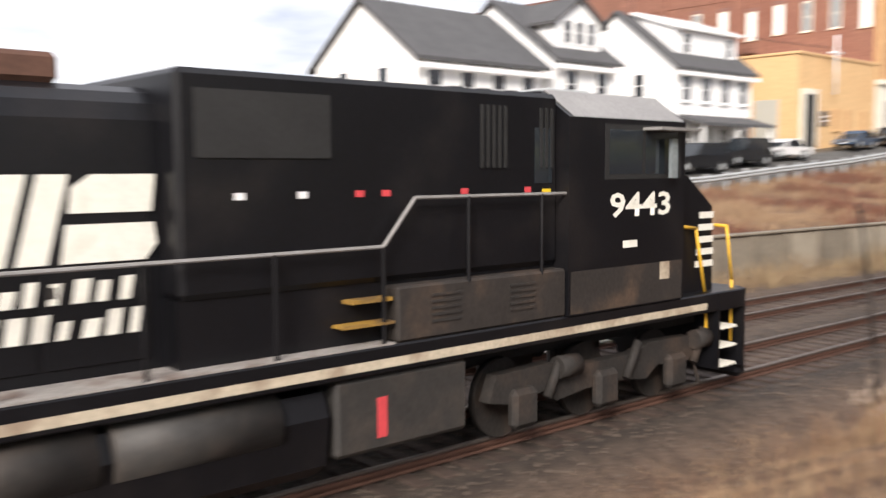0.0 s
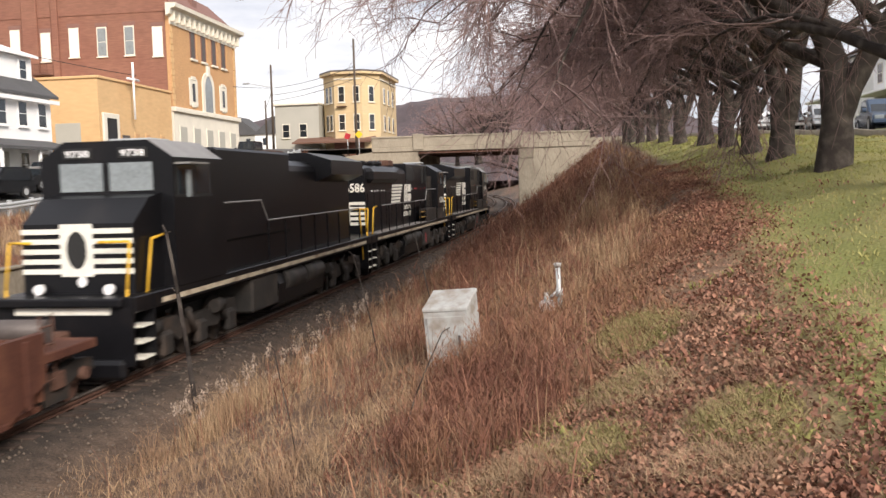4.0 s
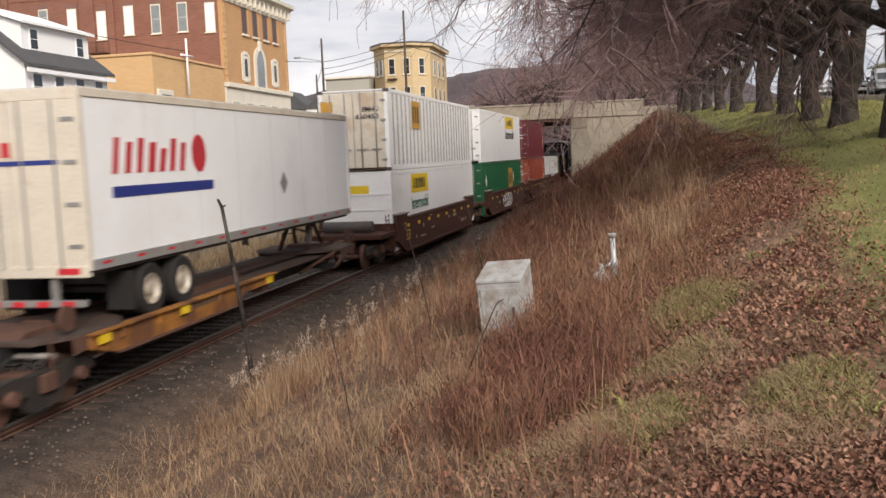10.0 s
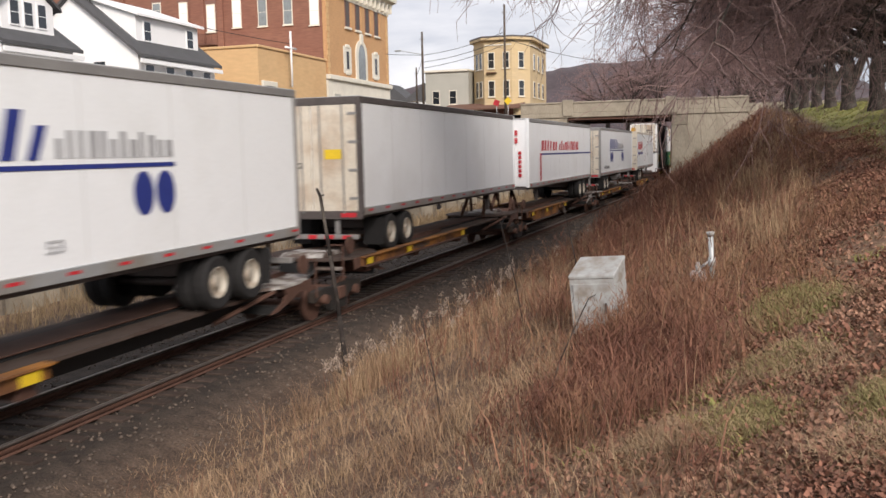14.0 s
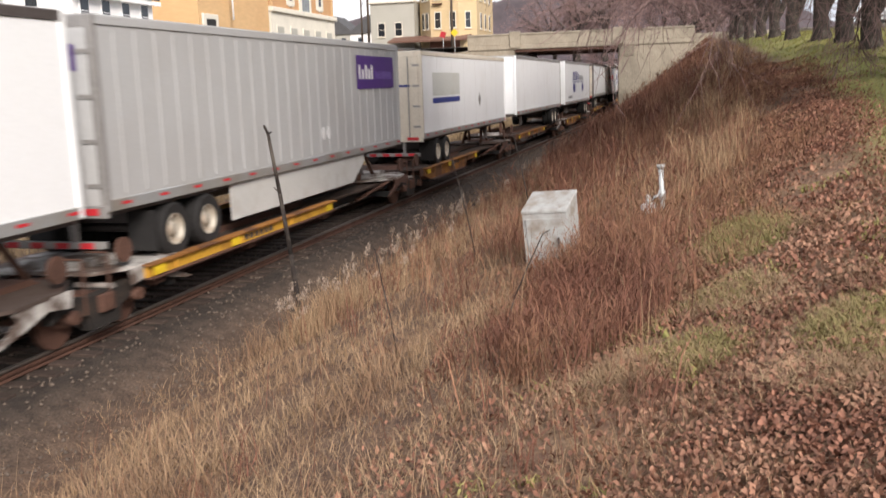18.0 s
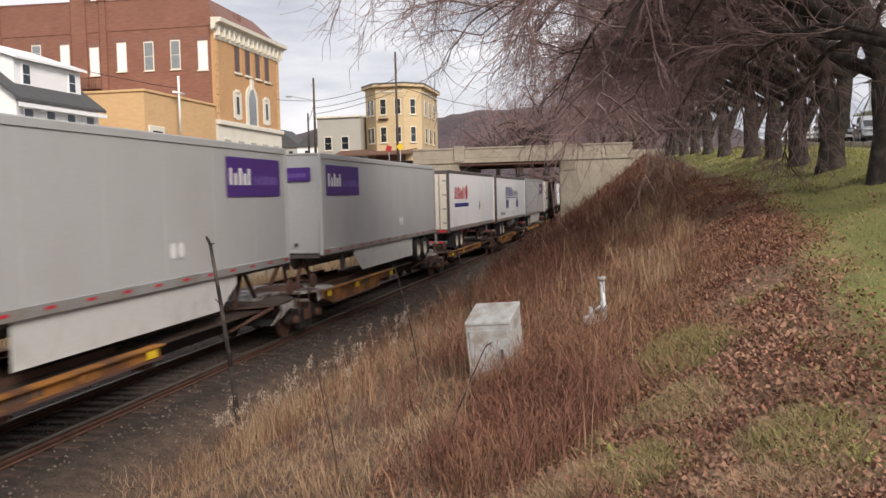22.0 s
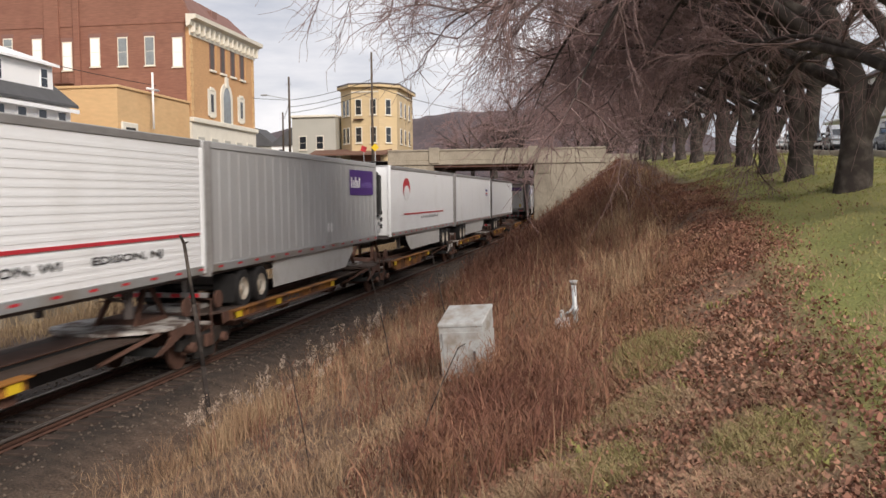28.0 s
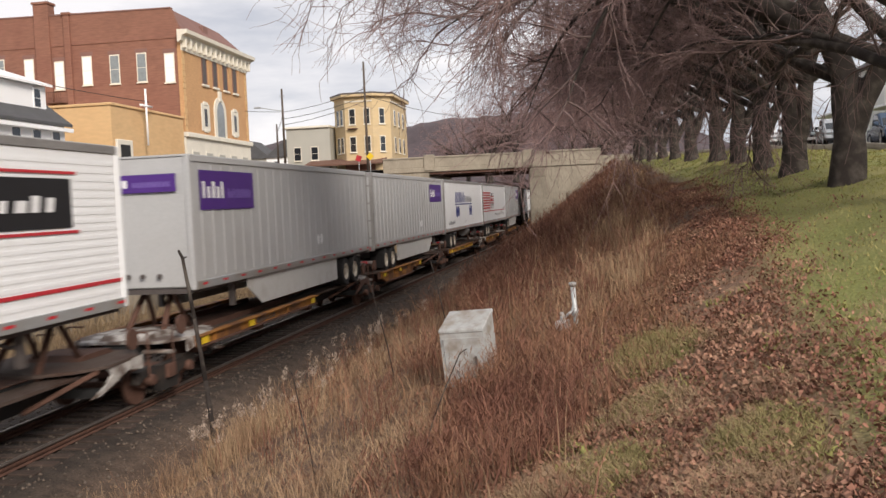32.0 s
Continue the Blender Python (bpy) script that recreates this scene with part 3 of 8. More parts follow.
def make_town_hall():
    h = thing("brick_hall", "large red brick hall with gold front and white trim", "building")
    x0, y0, y1, zb, zc = -36.0, 81.0, 97.6, 4.2, 20.4
    part("side_wall", bx(-92, x0 - 0.35, y0, y1, zb, zc - 0.2), "brick_red", h, "long red brick side wall")
    part("front_wall", bx(x0 - 0.34, x0, y0 - 0.05, y1, zb + 7.2, zc - 0.6), "brick_gold", h, "gold brick street front")
    part("stone_base", bx(x0 - 0.34, x0 + 0.08, y0 - 0.08, y1 + 0.02, zb, zb + 6.9), "trim_cream", h, "white stone ground floor")
    part("string_course", bx(x0 - 0.3, x0 + 0.35, y0 - 0.2, y1 + 0.2, zb + 6.9, zb + 7.35, 0.05), "trim_cream", h)
    for yy in (y0 + 0.3, y1 - 0.45):
        for k in range(14):
            w = 0.62 if k % 2 else 0.4
            part("quoin", bx(x0 + 0.002, x0 + 0.06, yy - w / 2, yy + w / 2, zb + 7.45 + k * 0.56, zb + 7.95 + k * 0.56), "brick_tan", h)
    # cornice with brackets
    c = B()
    prism(c, [(x0, zc - 0.7), (x0 + 0.35, zc - 0.55), (x0 + 0.5, zc - 0.1), (x0 + 0.95, zc + 0.05), (x0 + 1.0, zc + 0.4), (x0, zc + 0.45)], "y", y0 - 0.7, y1 + 0.4)
    part("cornice", c, "trim_cream", h, "white bracketed cornice")
    part("frieze", bx(x0, x0 + 0.1, y0 - 0.06, y1 + 0.05, zc - 1.35, zc - 0.68), "trim_cream", h)
    for k in range(15):
        yy = y0 + 0.15 + k * (y1 - y0 - 0.3) / 14
        part("bracket", bx(x0 + 0.1, x0 + 0.55, yy - 0.13, yy + 0.13, zc - 1.15, zc - 0.2, 0.05), "trim_cream", h)
    gb = B()
    prism(gb, [(-92, zc - 0.2), (x0 - 0.02, zc - 0.2), (x0 - 0.02, zc + 0.45), (x0 - 0.75, zc + 2.5), (-92, zc + 3.2)], "y", y0 - 0.06, y0 + 0.35)
    part("parapet_top", gb, "brick_red", h)
    cp = B()
    prism(cp, [(x0 - 0.75, zc + 2.505), (-92, zc + 3.205), (-92, zc + 3.32), (x0 - 0.75, zc + 2.62)], "y", y0 - 0.12, y0 + 0.4)
    part("parapet_coping", cp, "roof_tile", h)
    r = B()
    v = [r.verts.new(p) for p in ((x0 + 0.2, y0 + 0.38, zc + 0.45), (x0 + 0.2, y1 + 0.2, zc + 0.45), (x0 - 1.9, y1 - 2.4, zc + 2.8), (x0 - 1.4, y0 + 0.38, zc + 2.75), (x0 - 8, y1, zc + 0.45), (x0 - 8, y0 + 0.38, zc + 0.45), (x0 - 8, y1 - 2.4, zc + 2.7), (x0 - 8, y0 + 0.38, zc + 2.6))]
    for f in ((0, 1, 2, 3), (0, 3, 7, 5), (1, 4, 6, 2), (3, 2, 6, 7), (5, 7, 6, 4), (0, 5, 4, 1)):
        r.faces.new([v[i] for i in f])
    part("mansard_roof", r, "roof_tile", h, "brown tiled mansard roof")
    part("dormer", bx(x0 - 2.0, x0 - 0.8, 88.3, 89.6, zc + 1.1, zc + 2.3, 0.05), "roof_tile", h)
    for x, w, zz in ((-49.55, 1.5, 3.75), (-47.05, 0.62, 2.6), (-58.1, 0.55, 2.6)):
        part("chimney", bx(x - w / 2, x + w / 2, y0 - 0.3, y0 + 0.9, zb + 2, zc + zz, 0.04), "brick_red", h, "broad brick chimney breast")
        part("chimney_cap", bx(x - w / 2 - 0.1, x + w / 2 + 0.1, y0 - 0.4, y0 + 1.0, zc + zz, zc + zz + 0.25, 0.04), "brick_red", h)
    # upper windows: some with white blinds, each under a flat brick arch
    for k, x in enumerate((-37.17, -39.9, -42.57, -45.33, -48.15, -51.2, -54.2)):
        z, hh = ((12.05, 2.5), (12.25, 2.5), (12.25, 2.5), (12.3, 2.5), (12.05, 2.45), (12.95, 1.95), (13.75, 1.3))[k]
        pane = ("siding_white", "glass_pale", "glass_pale", "siding_white", "siding_white", "siding_white", "glass_pale")[k]
        window(h, "y", (x, zb + z, y0), 0.82, hh, pane=pane, proud=0.03)
        part("lintel", bx(x - 0.62, x + 0.62, y0 - 0.015, y0 + 0.02, zb + z + hh + 0.13, zb + z + hh + 0.5), "roof_tile", h)
    for k, x in enumerate((-37.3, -39.85, -42.5, -45.3, -48.0)):
        window(h, "y", (x, zb + 6.2, y0), 0.85, 2.4, pane="glass_pale", proud=0.03)
    part("fire_balcony", bx(-49.2, -47.5, y0 - 1.0, y0 - 0.02, zb + 10.6, zb + 10.7, 0.02), "rust", h, "rusty steel fire balcony")
    for k in range(9):
        part("baluster", bx(-49.2 + k * 0.2, -49.17 + k * 0.2, y0 - 1.0, y0 - 0.97, zb + 10.7, zb + 11.6), "rust", h)
    part("balcony_rail", bx(-49.2, -47.5, y0 - 1.01, y0 - 0.96, zb + 11.6, zb + 11.66), "rust", h)
    for yy in (86.1, 88.75, 91.4, 94.0):
        # no recess is cut: a brown panel on the wall paints its shade
        part("recess_shade", bx(x0 - 0.1, x0 + 0.02, yy - 0.62, yy + 0.62, zb + 12.3, zb + 14.95), "roof_tile", h, "brown panel painted as the shade of a window recess")
        window(h, "x", (yy, zb + 12.4, x0 - 0.02), 0.75, 2.4, "awning", "trim_dark", sill=False)
        part("window_sill", bx(x0, x0 + 0.2, yy - 0.75, yy + 0.75, zb + 12.08, zb + 12.3, 0.03), "trim_cream", h)
        part("pilaster", bx(x0, x0 + 0.07, yy + 0.95, yy + 1.65, zb + 12.1, zc - 1.36), "brick_gold", h)
    # arched centre window and two niches
    a = B()
    pts = [(-1.5, 0), (1.5, 0), (1.5, 2.6)] + [(1.5 * math.cos(t), 2.6 + 1.5 * math.sin(t)) for t in np.linspace(0.2, math.pi - 0.2, 9)] + [(-1.5, 2.6)]
    prism(a, pts, "y", -0.14, 0.0)
    arch = part("arch_window", a, "trim_cream", h, "white stone arched window surround")
    arch.matrix_local = pose(x0, 89.4, zb + 7.3, 0, 0, 90)
    g = B()
    prism(g, [(p[0] * 0.62, p[1] * 0.86 + 0.1) for p in pts], "y", -0.16, -0.13)
    part("pane", g, "glass_pale", arch)
    part("keystone", bx(x0, x0 + 0.24, 89.05, 89.75, zb + 10.9, zb + 12.0, 0.06), "trim_cream", h)
    for yy in (85.75, 93.45):
        part("ornate_surround", bx(x0, x0 + 0.1, yy - 1.0, yy + 1.0, zb + 7.75, zb + 10.4, 0.05), "trim_cream", h, "carved white window surround")
        for dz in (7.6, 10.2):
            part("scroll", bx(x0, x0 + 0.16, yy - 0.55, yy + 0.55, zb + dz, zb + dz + 0.4, 0.1), "trim_cream", h)
        part("pane", bx(x0 + 0.1, x0 + 0.115, yy - 0.32, yy + 0.32, zb + 8.2, zb + 9.9), "glass_dark", h)
    for k in range(5):
        yy = y0 + 1.9 + k * 3.2
        window(h, "x", (yy, zb + 1.6, x0 + 0.08), 1.5, 4.0, "trim_cream", "siding_grey")


def make_shop():
    s = thing("tan_brick_shop", "low tan brick building with a tall recessed doorway", "building")
    x0, y0, y1, zb, zt = -36.0, 67.4, 80.6, 4.0, 12.7
    part("wall", bx(-52, x0, y0, y1, zb, zt), "brick_tan", s)
    part("coping", bx(-52.2, x0 + 0.12, y0 - 0.12, y1 + 0.1, zt, zt + 0.22, 0.04), "brick_tan", s)
    part("door_surround", bx(x0 + 0.003, x0 + 0.22, 67.75, 70.3, zb + 0.2, zb + 6.1, 0.05), "trim_cream", s, "cream painted door surround")
    # the opening is a black sheet on the surround, its inner shade painted
    part("doorway", bx(x0 + 0.2, x0 + 0.24, 68.25, 69.8, zb + 0.2, zb + 5.7), "black_steel", s, "black sheet painted as the shade inside an open doorway")
    part("step", bx(x0, x0 + 1.0, 67.6, 70.4, zb, zb + 0.55, 0.03), "concrete", s)
    part("sign", bx(x0 + 0.003, x0 + 0.1, 71.0, 72.2, zb + 3.3, zb + 4.5, 0.02), "trim_dark", s, "small dark sign with unreadable marks")
    for z in (3.65, 4.0):
        part("sign_line", bx(x0 + 0.1, x0 + 0.106, 71.2, 72.0, zb + z, zb + z + 0.12), "ink_white", s)
    for yy in (73.6, 75.6, 78.5):
        window(s, "x", (yy, zb + 3.1, x0), 0.7, 1.6, "brick_tan", "brick_gold")
    window(s, "y", (-38.6, zb + 2.2, y0), 1.9, 3.0, "siding_grey", "siding_grey")
    part("cross_post", tb((x0 + 0.6, 72.2, zt - 2.9), (x0 + 0.6, 72.2, zt + 1.75), 0.09), "siding_white", s, "white wooden cross")
    part("cross_arm", tb((x0 + 0.6, 71.2, zt + 0.35), (x0 + 0.6, 73.2, zt + 0.35), 0.09), "siding_white", s)


def gable_house(name, label, ya, yb, zb, ze, zr, depth, dormer):
    x0 = -36.0
    h = thing(name, label, "house", "white houses of the street")
    w = B()
    prism(w, [(x0, zb), (x0, ze), (x0 - depth / 2, zr), (x0 - depth, ze), (x0 - depth, zb)], "y", ya, yb)
    part("wall", w, "siding_white", h, "white clapboard walls")
    # clapboards on the two seen faces
    for sgn in (0, 1):
        r = B()
        xa, xb = (x0 + 0.45, x0 - depth / 2) if not sgn else (x0 - depth - 0.45, x0 - depth / 2)
        za = ze - 0.45 * (zr - ze) / (depth / 2)
        prism(r, [(xa, za), (xa, za + 0.2), (xb, zr + 0.22), (xb, zr + 0.02)], "y", ya - 0.35, yb + 0.35)
        part("roof_slope", r, "shingle", h, "dark grey shingle roof")
    part("eaves_board", bx(x0 + 0.40, x0 + 0.50, ya - 0.36, yb + 0.36, ze - 0.72, ze - 0.45), "siding_white", h)
    n = max(2, int((yb - ya) / 2.2))
    for lvl in (ze - 2.3, zb + 0.9):
        for k in range(n):
            if lvl < zb + 1.5 and k == 1:
                continue
            window(h, "x", (ya + (k + 0.5) * (yb - ya) / n, lvl, x0), 0.85, 1.55, "siding_white", "glass_dark")
    for x in (x0 - depth * 0.3, x0 - depth * 0.7):
        window(h, "y", (x, ze - 2.0, ya), 0.85, 1.5, "siding_white", "glass_dark")
    ym = (ya + yb) / 2
    if dormer == "gable":
        d = B()
        zd = ze + 0.5
        prism(d, [(ym - 2.0, zd), (ym + 2.0, zd), (ym + 2.0, zd + 1.7), (ym, zd + 3.0), (ym - 2.0, zd + 1.7)], "x", x0 - depth / 2, x0 - 0.6)
        dm = part("dormer", d, "siding_white", h, "white gabled dormer")
        for k in (-1.05, 0, 1.05):
            window(dm, "x", (ym + k, zd + 0.45, x0 - 0.6), 0.6, 1.25, "siding_white", "glass_dark", sill=False)
        for sgn in (-1, 1):
            r = B()
            prism(r, [(ym, zd + 3.05), (ym, zd + 3.22), (ym + sgn * 2.4, zd + 1.62), (ym + sgn * 2.4, zd + 1.45)], "x", x0 - depth / 2, x0 - 0.3)
            part("dormer_roof", r, "shingle", dm)
    elif dormer == "shed":
        d = B()
        zd = ze + 0.6
        prism(d, [(x0 - 0.9, zd), (x0 - 0.9, zd + 1.9), (x0 - depth / 2, zr + 0.1), (x0 - depth / 2, zd)], "y", ya + 1.2, yb - 0.6)
        dm = part("dormer", d, "siding_white", h, "long white shed dormer")
        r = B()
        prism(r, [(x0 - 0.5, zd + 1.85), (x0 - 0.5, zd + 2.02), (x0 - depth / 2, zr + 0.32), (x0 - depth / 2, zr + 0.14)], "y", ya + 0.9, yb - 0.3)
        part("dormer_roof", r, "siding_white", dm)
        for k in (ya + 2.4, yb - 1.7):
            window(dm, "x", (k, zd + 0.4, x0 - 0.9), 0.7, 1.2, "siding_white", "glass_dark", sill=False)
        part("chimney", bx(x0 - depth / 2 - 0.4, x0 - depth / 2 + 0.4, ya + 0.6, ya + 1.4, zr - 0.5, zr + 1.3, 0.03), "brick_red", h)
    # porch
    pr = B()
    prism(pr, [(x0, zb + 3.1), (x0, zb + 3.35), (x0 + 2.1, zb + 2.75), (x0 + 2.1, zb + 2.55)], "y", ya + 0.3, yb - 0.3)
    part("porch_roof", pr, "shingle", h)
    part("porch_floor", bx(x0, x0 + 2.0, ya + 0.3, yb - 0.3, zb - 0.3, zb + 0.35), "siding_grey", h)
    for k in range(3):
        yy = ya + 0.5 + k * (yb - ya - 1.0) / 2
        part("porch_post", bx(x0 + 1.75, x0 + 1.92, yy - 0.08, yy + 0.08, zb + 0.35, zb + 2.6), "siding_white", h)
    part("door", bx(x0 + 0.003, x0 + 0.07, ya + (yb - ya) / n * 1.5 - 0.5, ya + (yb - ya) / n * 1.5 + 0.5, zb + 0.36, zb + 2.5), "siding_grey", h)


def make_yellow_house():
    h = thing("yellow_corner_house", "three storey yellow house with a canted front and shop below", "house")
    x0, x1, y0, y1, zb, zt = -33.2, -25.2, 121.0, 134.0, 7.0, 18.9
    plan = [(x0, y1), (x0, y0 + 2.6), (x0 + 2.2, y0 - 0.4), (x0 + 6.0, y0 - 0.4), (x1, y0 + 1.6), (x1, y1)]
    w = B()
    prism(w, plan, "z", zb, zt - 0.3)
    part("wall", w, "siding_yellow", h, "worn yellow clapboard walls")
    out = [(x0 - 0.5, y1), (x0 - 0.5, y0 + 2.4), (x0 + 1.95, y0 - 0.95), (x0 + 6.2, y0 - 0.95), (x1 + 0.5, y0 + 1.4), (x1 + 0.5, y1)]
    for z, d, m in ((zt - 0.3, 0.3, "siding_yellow"), (zt, 0.22, "trim_dark"), (zt - 1.0, 0.16, "trim_cream")):
        c = B()
        prism(c, out if z > zt - 0.9 else [(p[0] + 0.35 * (1 if p[0] < -29 else -1), p[1] + (0.45 if p[1] < y1 else 0)) for p in out], "z", z, z + d)
        part("cornice", c, m, h, "heavy bracketed cornice")
    # windows: on the canted left face, the front, the right cant and the side
    for z in (zb + 4.3, zb + 8.0):
        for f, a in (((x0 + 0.75, y0 + 1.58), -53.7), ((x0 + 1.55, y0 + 0.49), -53.7), ((x0 + 3.2, y0 - 0.4), 0), ((x0 + 5.2, y0 - 0.4), 0), ((x0 + 7.0, y0 + 0.6), 45)):
            window(h, "y", (f[0], z, f[1]), 0.72, 1.95, "trim_cream", "glass_dark").matrix_local = pose(f[0], f[1], z, 0, 0, a)
        for yy in (y0 + 4.2, y0 + 7.2, y0 + 10.2):
            window(h, "x", (yy, z, x1), 0.9, 1.9, "trim_cream", "glass_dark")
    part("balcony", bx(x0 + 2.6, x0 + 3.9, y0 - 1.0, y0 - 0.41, zb + 7.3, zb + 7.42, 0.02), "rust", h, "small rusty balcony")
    p = B()
    prism(p, [(y0 - 2.6, zb + 2.7), (y0 + 1.2, zb + 3.5), (y0 + 1.2, zb + 3.3), (y0 - 2.6, zb + 2.5)], "x", x0 - 3.2, x1 - 0.6)
    part("awning", p, "awning", h, "brown shop awning")
    part("shop_front", bx(x0 + 2.0, x0 + 6.1, y0 - 0.47, y0 - 0.41, zb, zb + 2.6), "brick_red", h)
    g = thing("grey_annex_house", "grey flat-roofed house behind the corner house", "house")
    part("wall", bx(x0 - 6.5, x0 - 0.4, y0 + 1.0, y1 + 4, zb, zt - 4.0), "siding_grey", g)
    part("roof_edge", bx(x0 - 6.8, x0 - 0.3, y0 + 0.7, y1 + 4, zt - 4.0, zt - 3.7, 0.04), "trim_cream", g)
    for x in (x0 - 5, x0 - 2.6):
        window(g, "y", (x, zb + 3.6, y0 + 1.0), 0.9, 1.7, "trim_cream", "glass_dark")


def make_pole(x, y, zt, label, arm=False):
    zb = gz(x, y)
    p = thing("utility_pole", label, "utility pole", "poles of the street")
    part("post", tb((x, y, zb - 0.3), (x, y, zt), 0.16, 0.11), "pole_wood", p)
    for k in (-0.22, 0.22):
        part("insulator", tb((x + k, y, zt - 0.95), (x + k, y, zt - 0.75), 0.05, 0.03, 6), "trim_grey", p)
    if arm:
        part("lamp_arm", tb((x, y, zt - 2.6), (x - 2.6, y - 0.6, zt - 2.1), 0.05, 0.04, 6), "galv", p)
        part("lamp_head", bx(x - 3.2, x - 2.4, y - 0.8, y - 0.5, zt - 2.2, zt - 2.02, 0.04), "galv", p)


make_town_hall()
make_shop()
gable_house("white_house", "white clapboard house with grey shingle gable roof", 29.6, 38.7, 3.2, 9.75, 12.9, 9.0, "")
gable_house("white_house", "white clapboard house with a three-window gable dormer", 39.8, 45.3, 3.6, 10.4, 14.0, 10.0, "gable")
gable_house("white_house", "white clapboard house with shed dormer and front porch", 51.5, 60.7, 4.2, 10.8, 14.6, 9.6, "shed")
make_yellow_house()
make_pole(-34.3, 104.5, 18.1, "tall dark wooden utility pole with street lamp", True)
make_pole(-42.0, 125.0, 16.0, "distant dark wooden utility pole")
make_pole(-23.8, 102.0, 20.2, "tall dark wooden utility pole beside the bridge road")


def make_wires():
    for k, (a, b, sag) in enumerate((((-42, 125, 15), (-34.3, 104.5, 15.2), 0.3), ((-34.3, 104.5, 15.4), (-23.8, 102, 17.2), 0.35), ((-34.3, 104.5, 14.6), (-23.8, 102, 16.4), 0.35), ((-34.3, 104.5, 13.9), (-23.8, 102, 15.8), 0.3), ((-34.3, 104.5, 15.4), (-44, 60, 15.4), 0.9), ((-23.8, 102, 16.5), (-15.0, 126, 15.5), 0.4))):
        bm = B()
        pts = [Vector(a).lerp(Vector(b), t / 8) - Vector((0, 0, 4 * sag * (t / 8) * (1 - t / 8))) for t in range(9)]
        for p, q in zip(pts, pts[1:]):
            tube(bm, p, q, 0.035, seg=4, cap=False)
        tagged(new("overhead_wire", mesh_of("overhead_wire", bm, "black_steel")), "black overhead wire between utility poles", "wire", "overhead wires")


make_wires()


def make_hills():
    rng = np.random.default_rng(4)
    for name, dist, a0, a1, pa, pz in (("far_hill", 700, -70, 60, (-70, -40, -19.7, -16.5, -5.7, 3, 9, 40, 60), (40, 42, 47, 55, 64, 62, 34, 24, 20)), ("wooded_hill", 420, -9, 45, (-9, -5, 3, 9, 20, 45), (4, 22, 30, 16, 10, 8))):
        n = 260
        deg = np.linspace(a0, a1, n)
        az = np.radians(deg)
        top = np.interp(deg, pa, pz) + rng.normal(0, 0.35, n) + 0.8 * np.sin(deg * 1.3)
        rows = []
        for k, (f, h) in enumerate(((0.72, 0.0), (0.82, 0.45), (0.92, 0.85), (1.0, 1.0), (1.25, 0.9))):
            rows.append(np.stack([np.sin(az) * dist * f, np.cos(az) * dist * f, top * h + rng.normal(0, 0.3, n) * (k > 0) + 4], -1))
        v = np.concatenate(rows)
        i = (np.arange(4)[:, None] * n + np.arange(n - 1)[None]).ravel()
        tagged(new(name, raw(name, v, np.stack([i, i + 1, i + n + 1, i + n], -1), "hill")), "bare brown wooded hillside in the distance", "hill", kind="structure")


make_hills()


def make_far_houses():
    for x, y, w, h, col in ((-62, 190, 9, 6, "siding_white"), (-54, 205, 8, 5, "siding_white"), (-74, 200, 10, 6.5, "siding_grey"), (-47, 178, 6, 4.5, "siding_white")):
        z = gz(x, y)
        o = thing("distant_house", "small pale gabled house far down the street", "house", "distant houses")
        part("wall", bx(x - w / 2, x + w / 2, y, y + 8, z - 2, z + h), col, o)
        r = B()
        prism(r, [(x - w / 2 - 0.4, z + h), (x + w / 2 + 0.4, z + h), (x, z + h + w * 0.42)], "y", y - 0.4, y + 8.4)
        part("roof", r, "shingle", o)
        for k in (-0.25, 0.25):
            part("window", bx(x + k * w - 0.5, x + k * w + 0.5, y - 0.06, y - 0.004, z + h - 2.3, z + h - 0.8), "glass_dark", o)


make_far_houses()

# ---- the near street furniture ----


def on_ground(x, y):
    return gz(x, y)


def make_cabinet():
    x, y = -1.60, 12.55
    zg = on_ground(x, y)
    zf, zk, zb = 2.24 - zg, 2.43 - zg, -0.3
    c = thing("utility_cabinet", "weathered pale metal utility cabinet among dry weeds", "utility cabinet", m=pose(x, y, zg, 2, -4, -12))
    b = B()
    prism(b, [(-0.25, zb), (0.25, zb), (0.25, zk - 0.03), (-0.25, zf - 0.03)], "x", -0.315, 0.315)
    part("body", b, "cabinet", c, "rust-spotted pale body")
    lid = B()
    prism(lid, [(-0.262, zf - 0.035), (0.262, zk - 0.035), (0.262, zk + 0.02), (-0.262, zf + 0.02)], "x", -0.328, 0.328)
    part("lid", bevelled(lid, 0.012), "cabinet", c, "clean pale sloped lid")
    part("door", bx(-0.27, 0.27, -0.262, -0.252, zb + 0.35, zf - 0.1, 0.004), "cabinet", c)
    part("handle", bx(0.17, 0.20, -0.285, -0.262, zf - 0.5, zf - 0.36, 0.005), "trim_dark", c)
    for z in (zf - 0.7, zf - 0.2):
        part("hinge", bx(-0.285, -0.262, -0.268, -0.252, z, z + 0.09), "trim_grey", c)
    part("side_panel", bx(0.317, 0.324, -0.19, 0.19, zb + 0.35, zf - 0.12, 0.003), "cabinet", c)


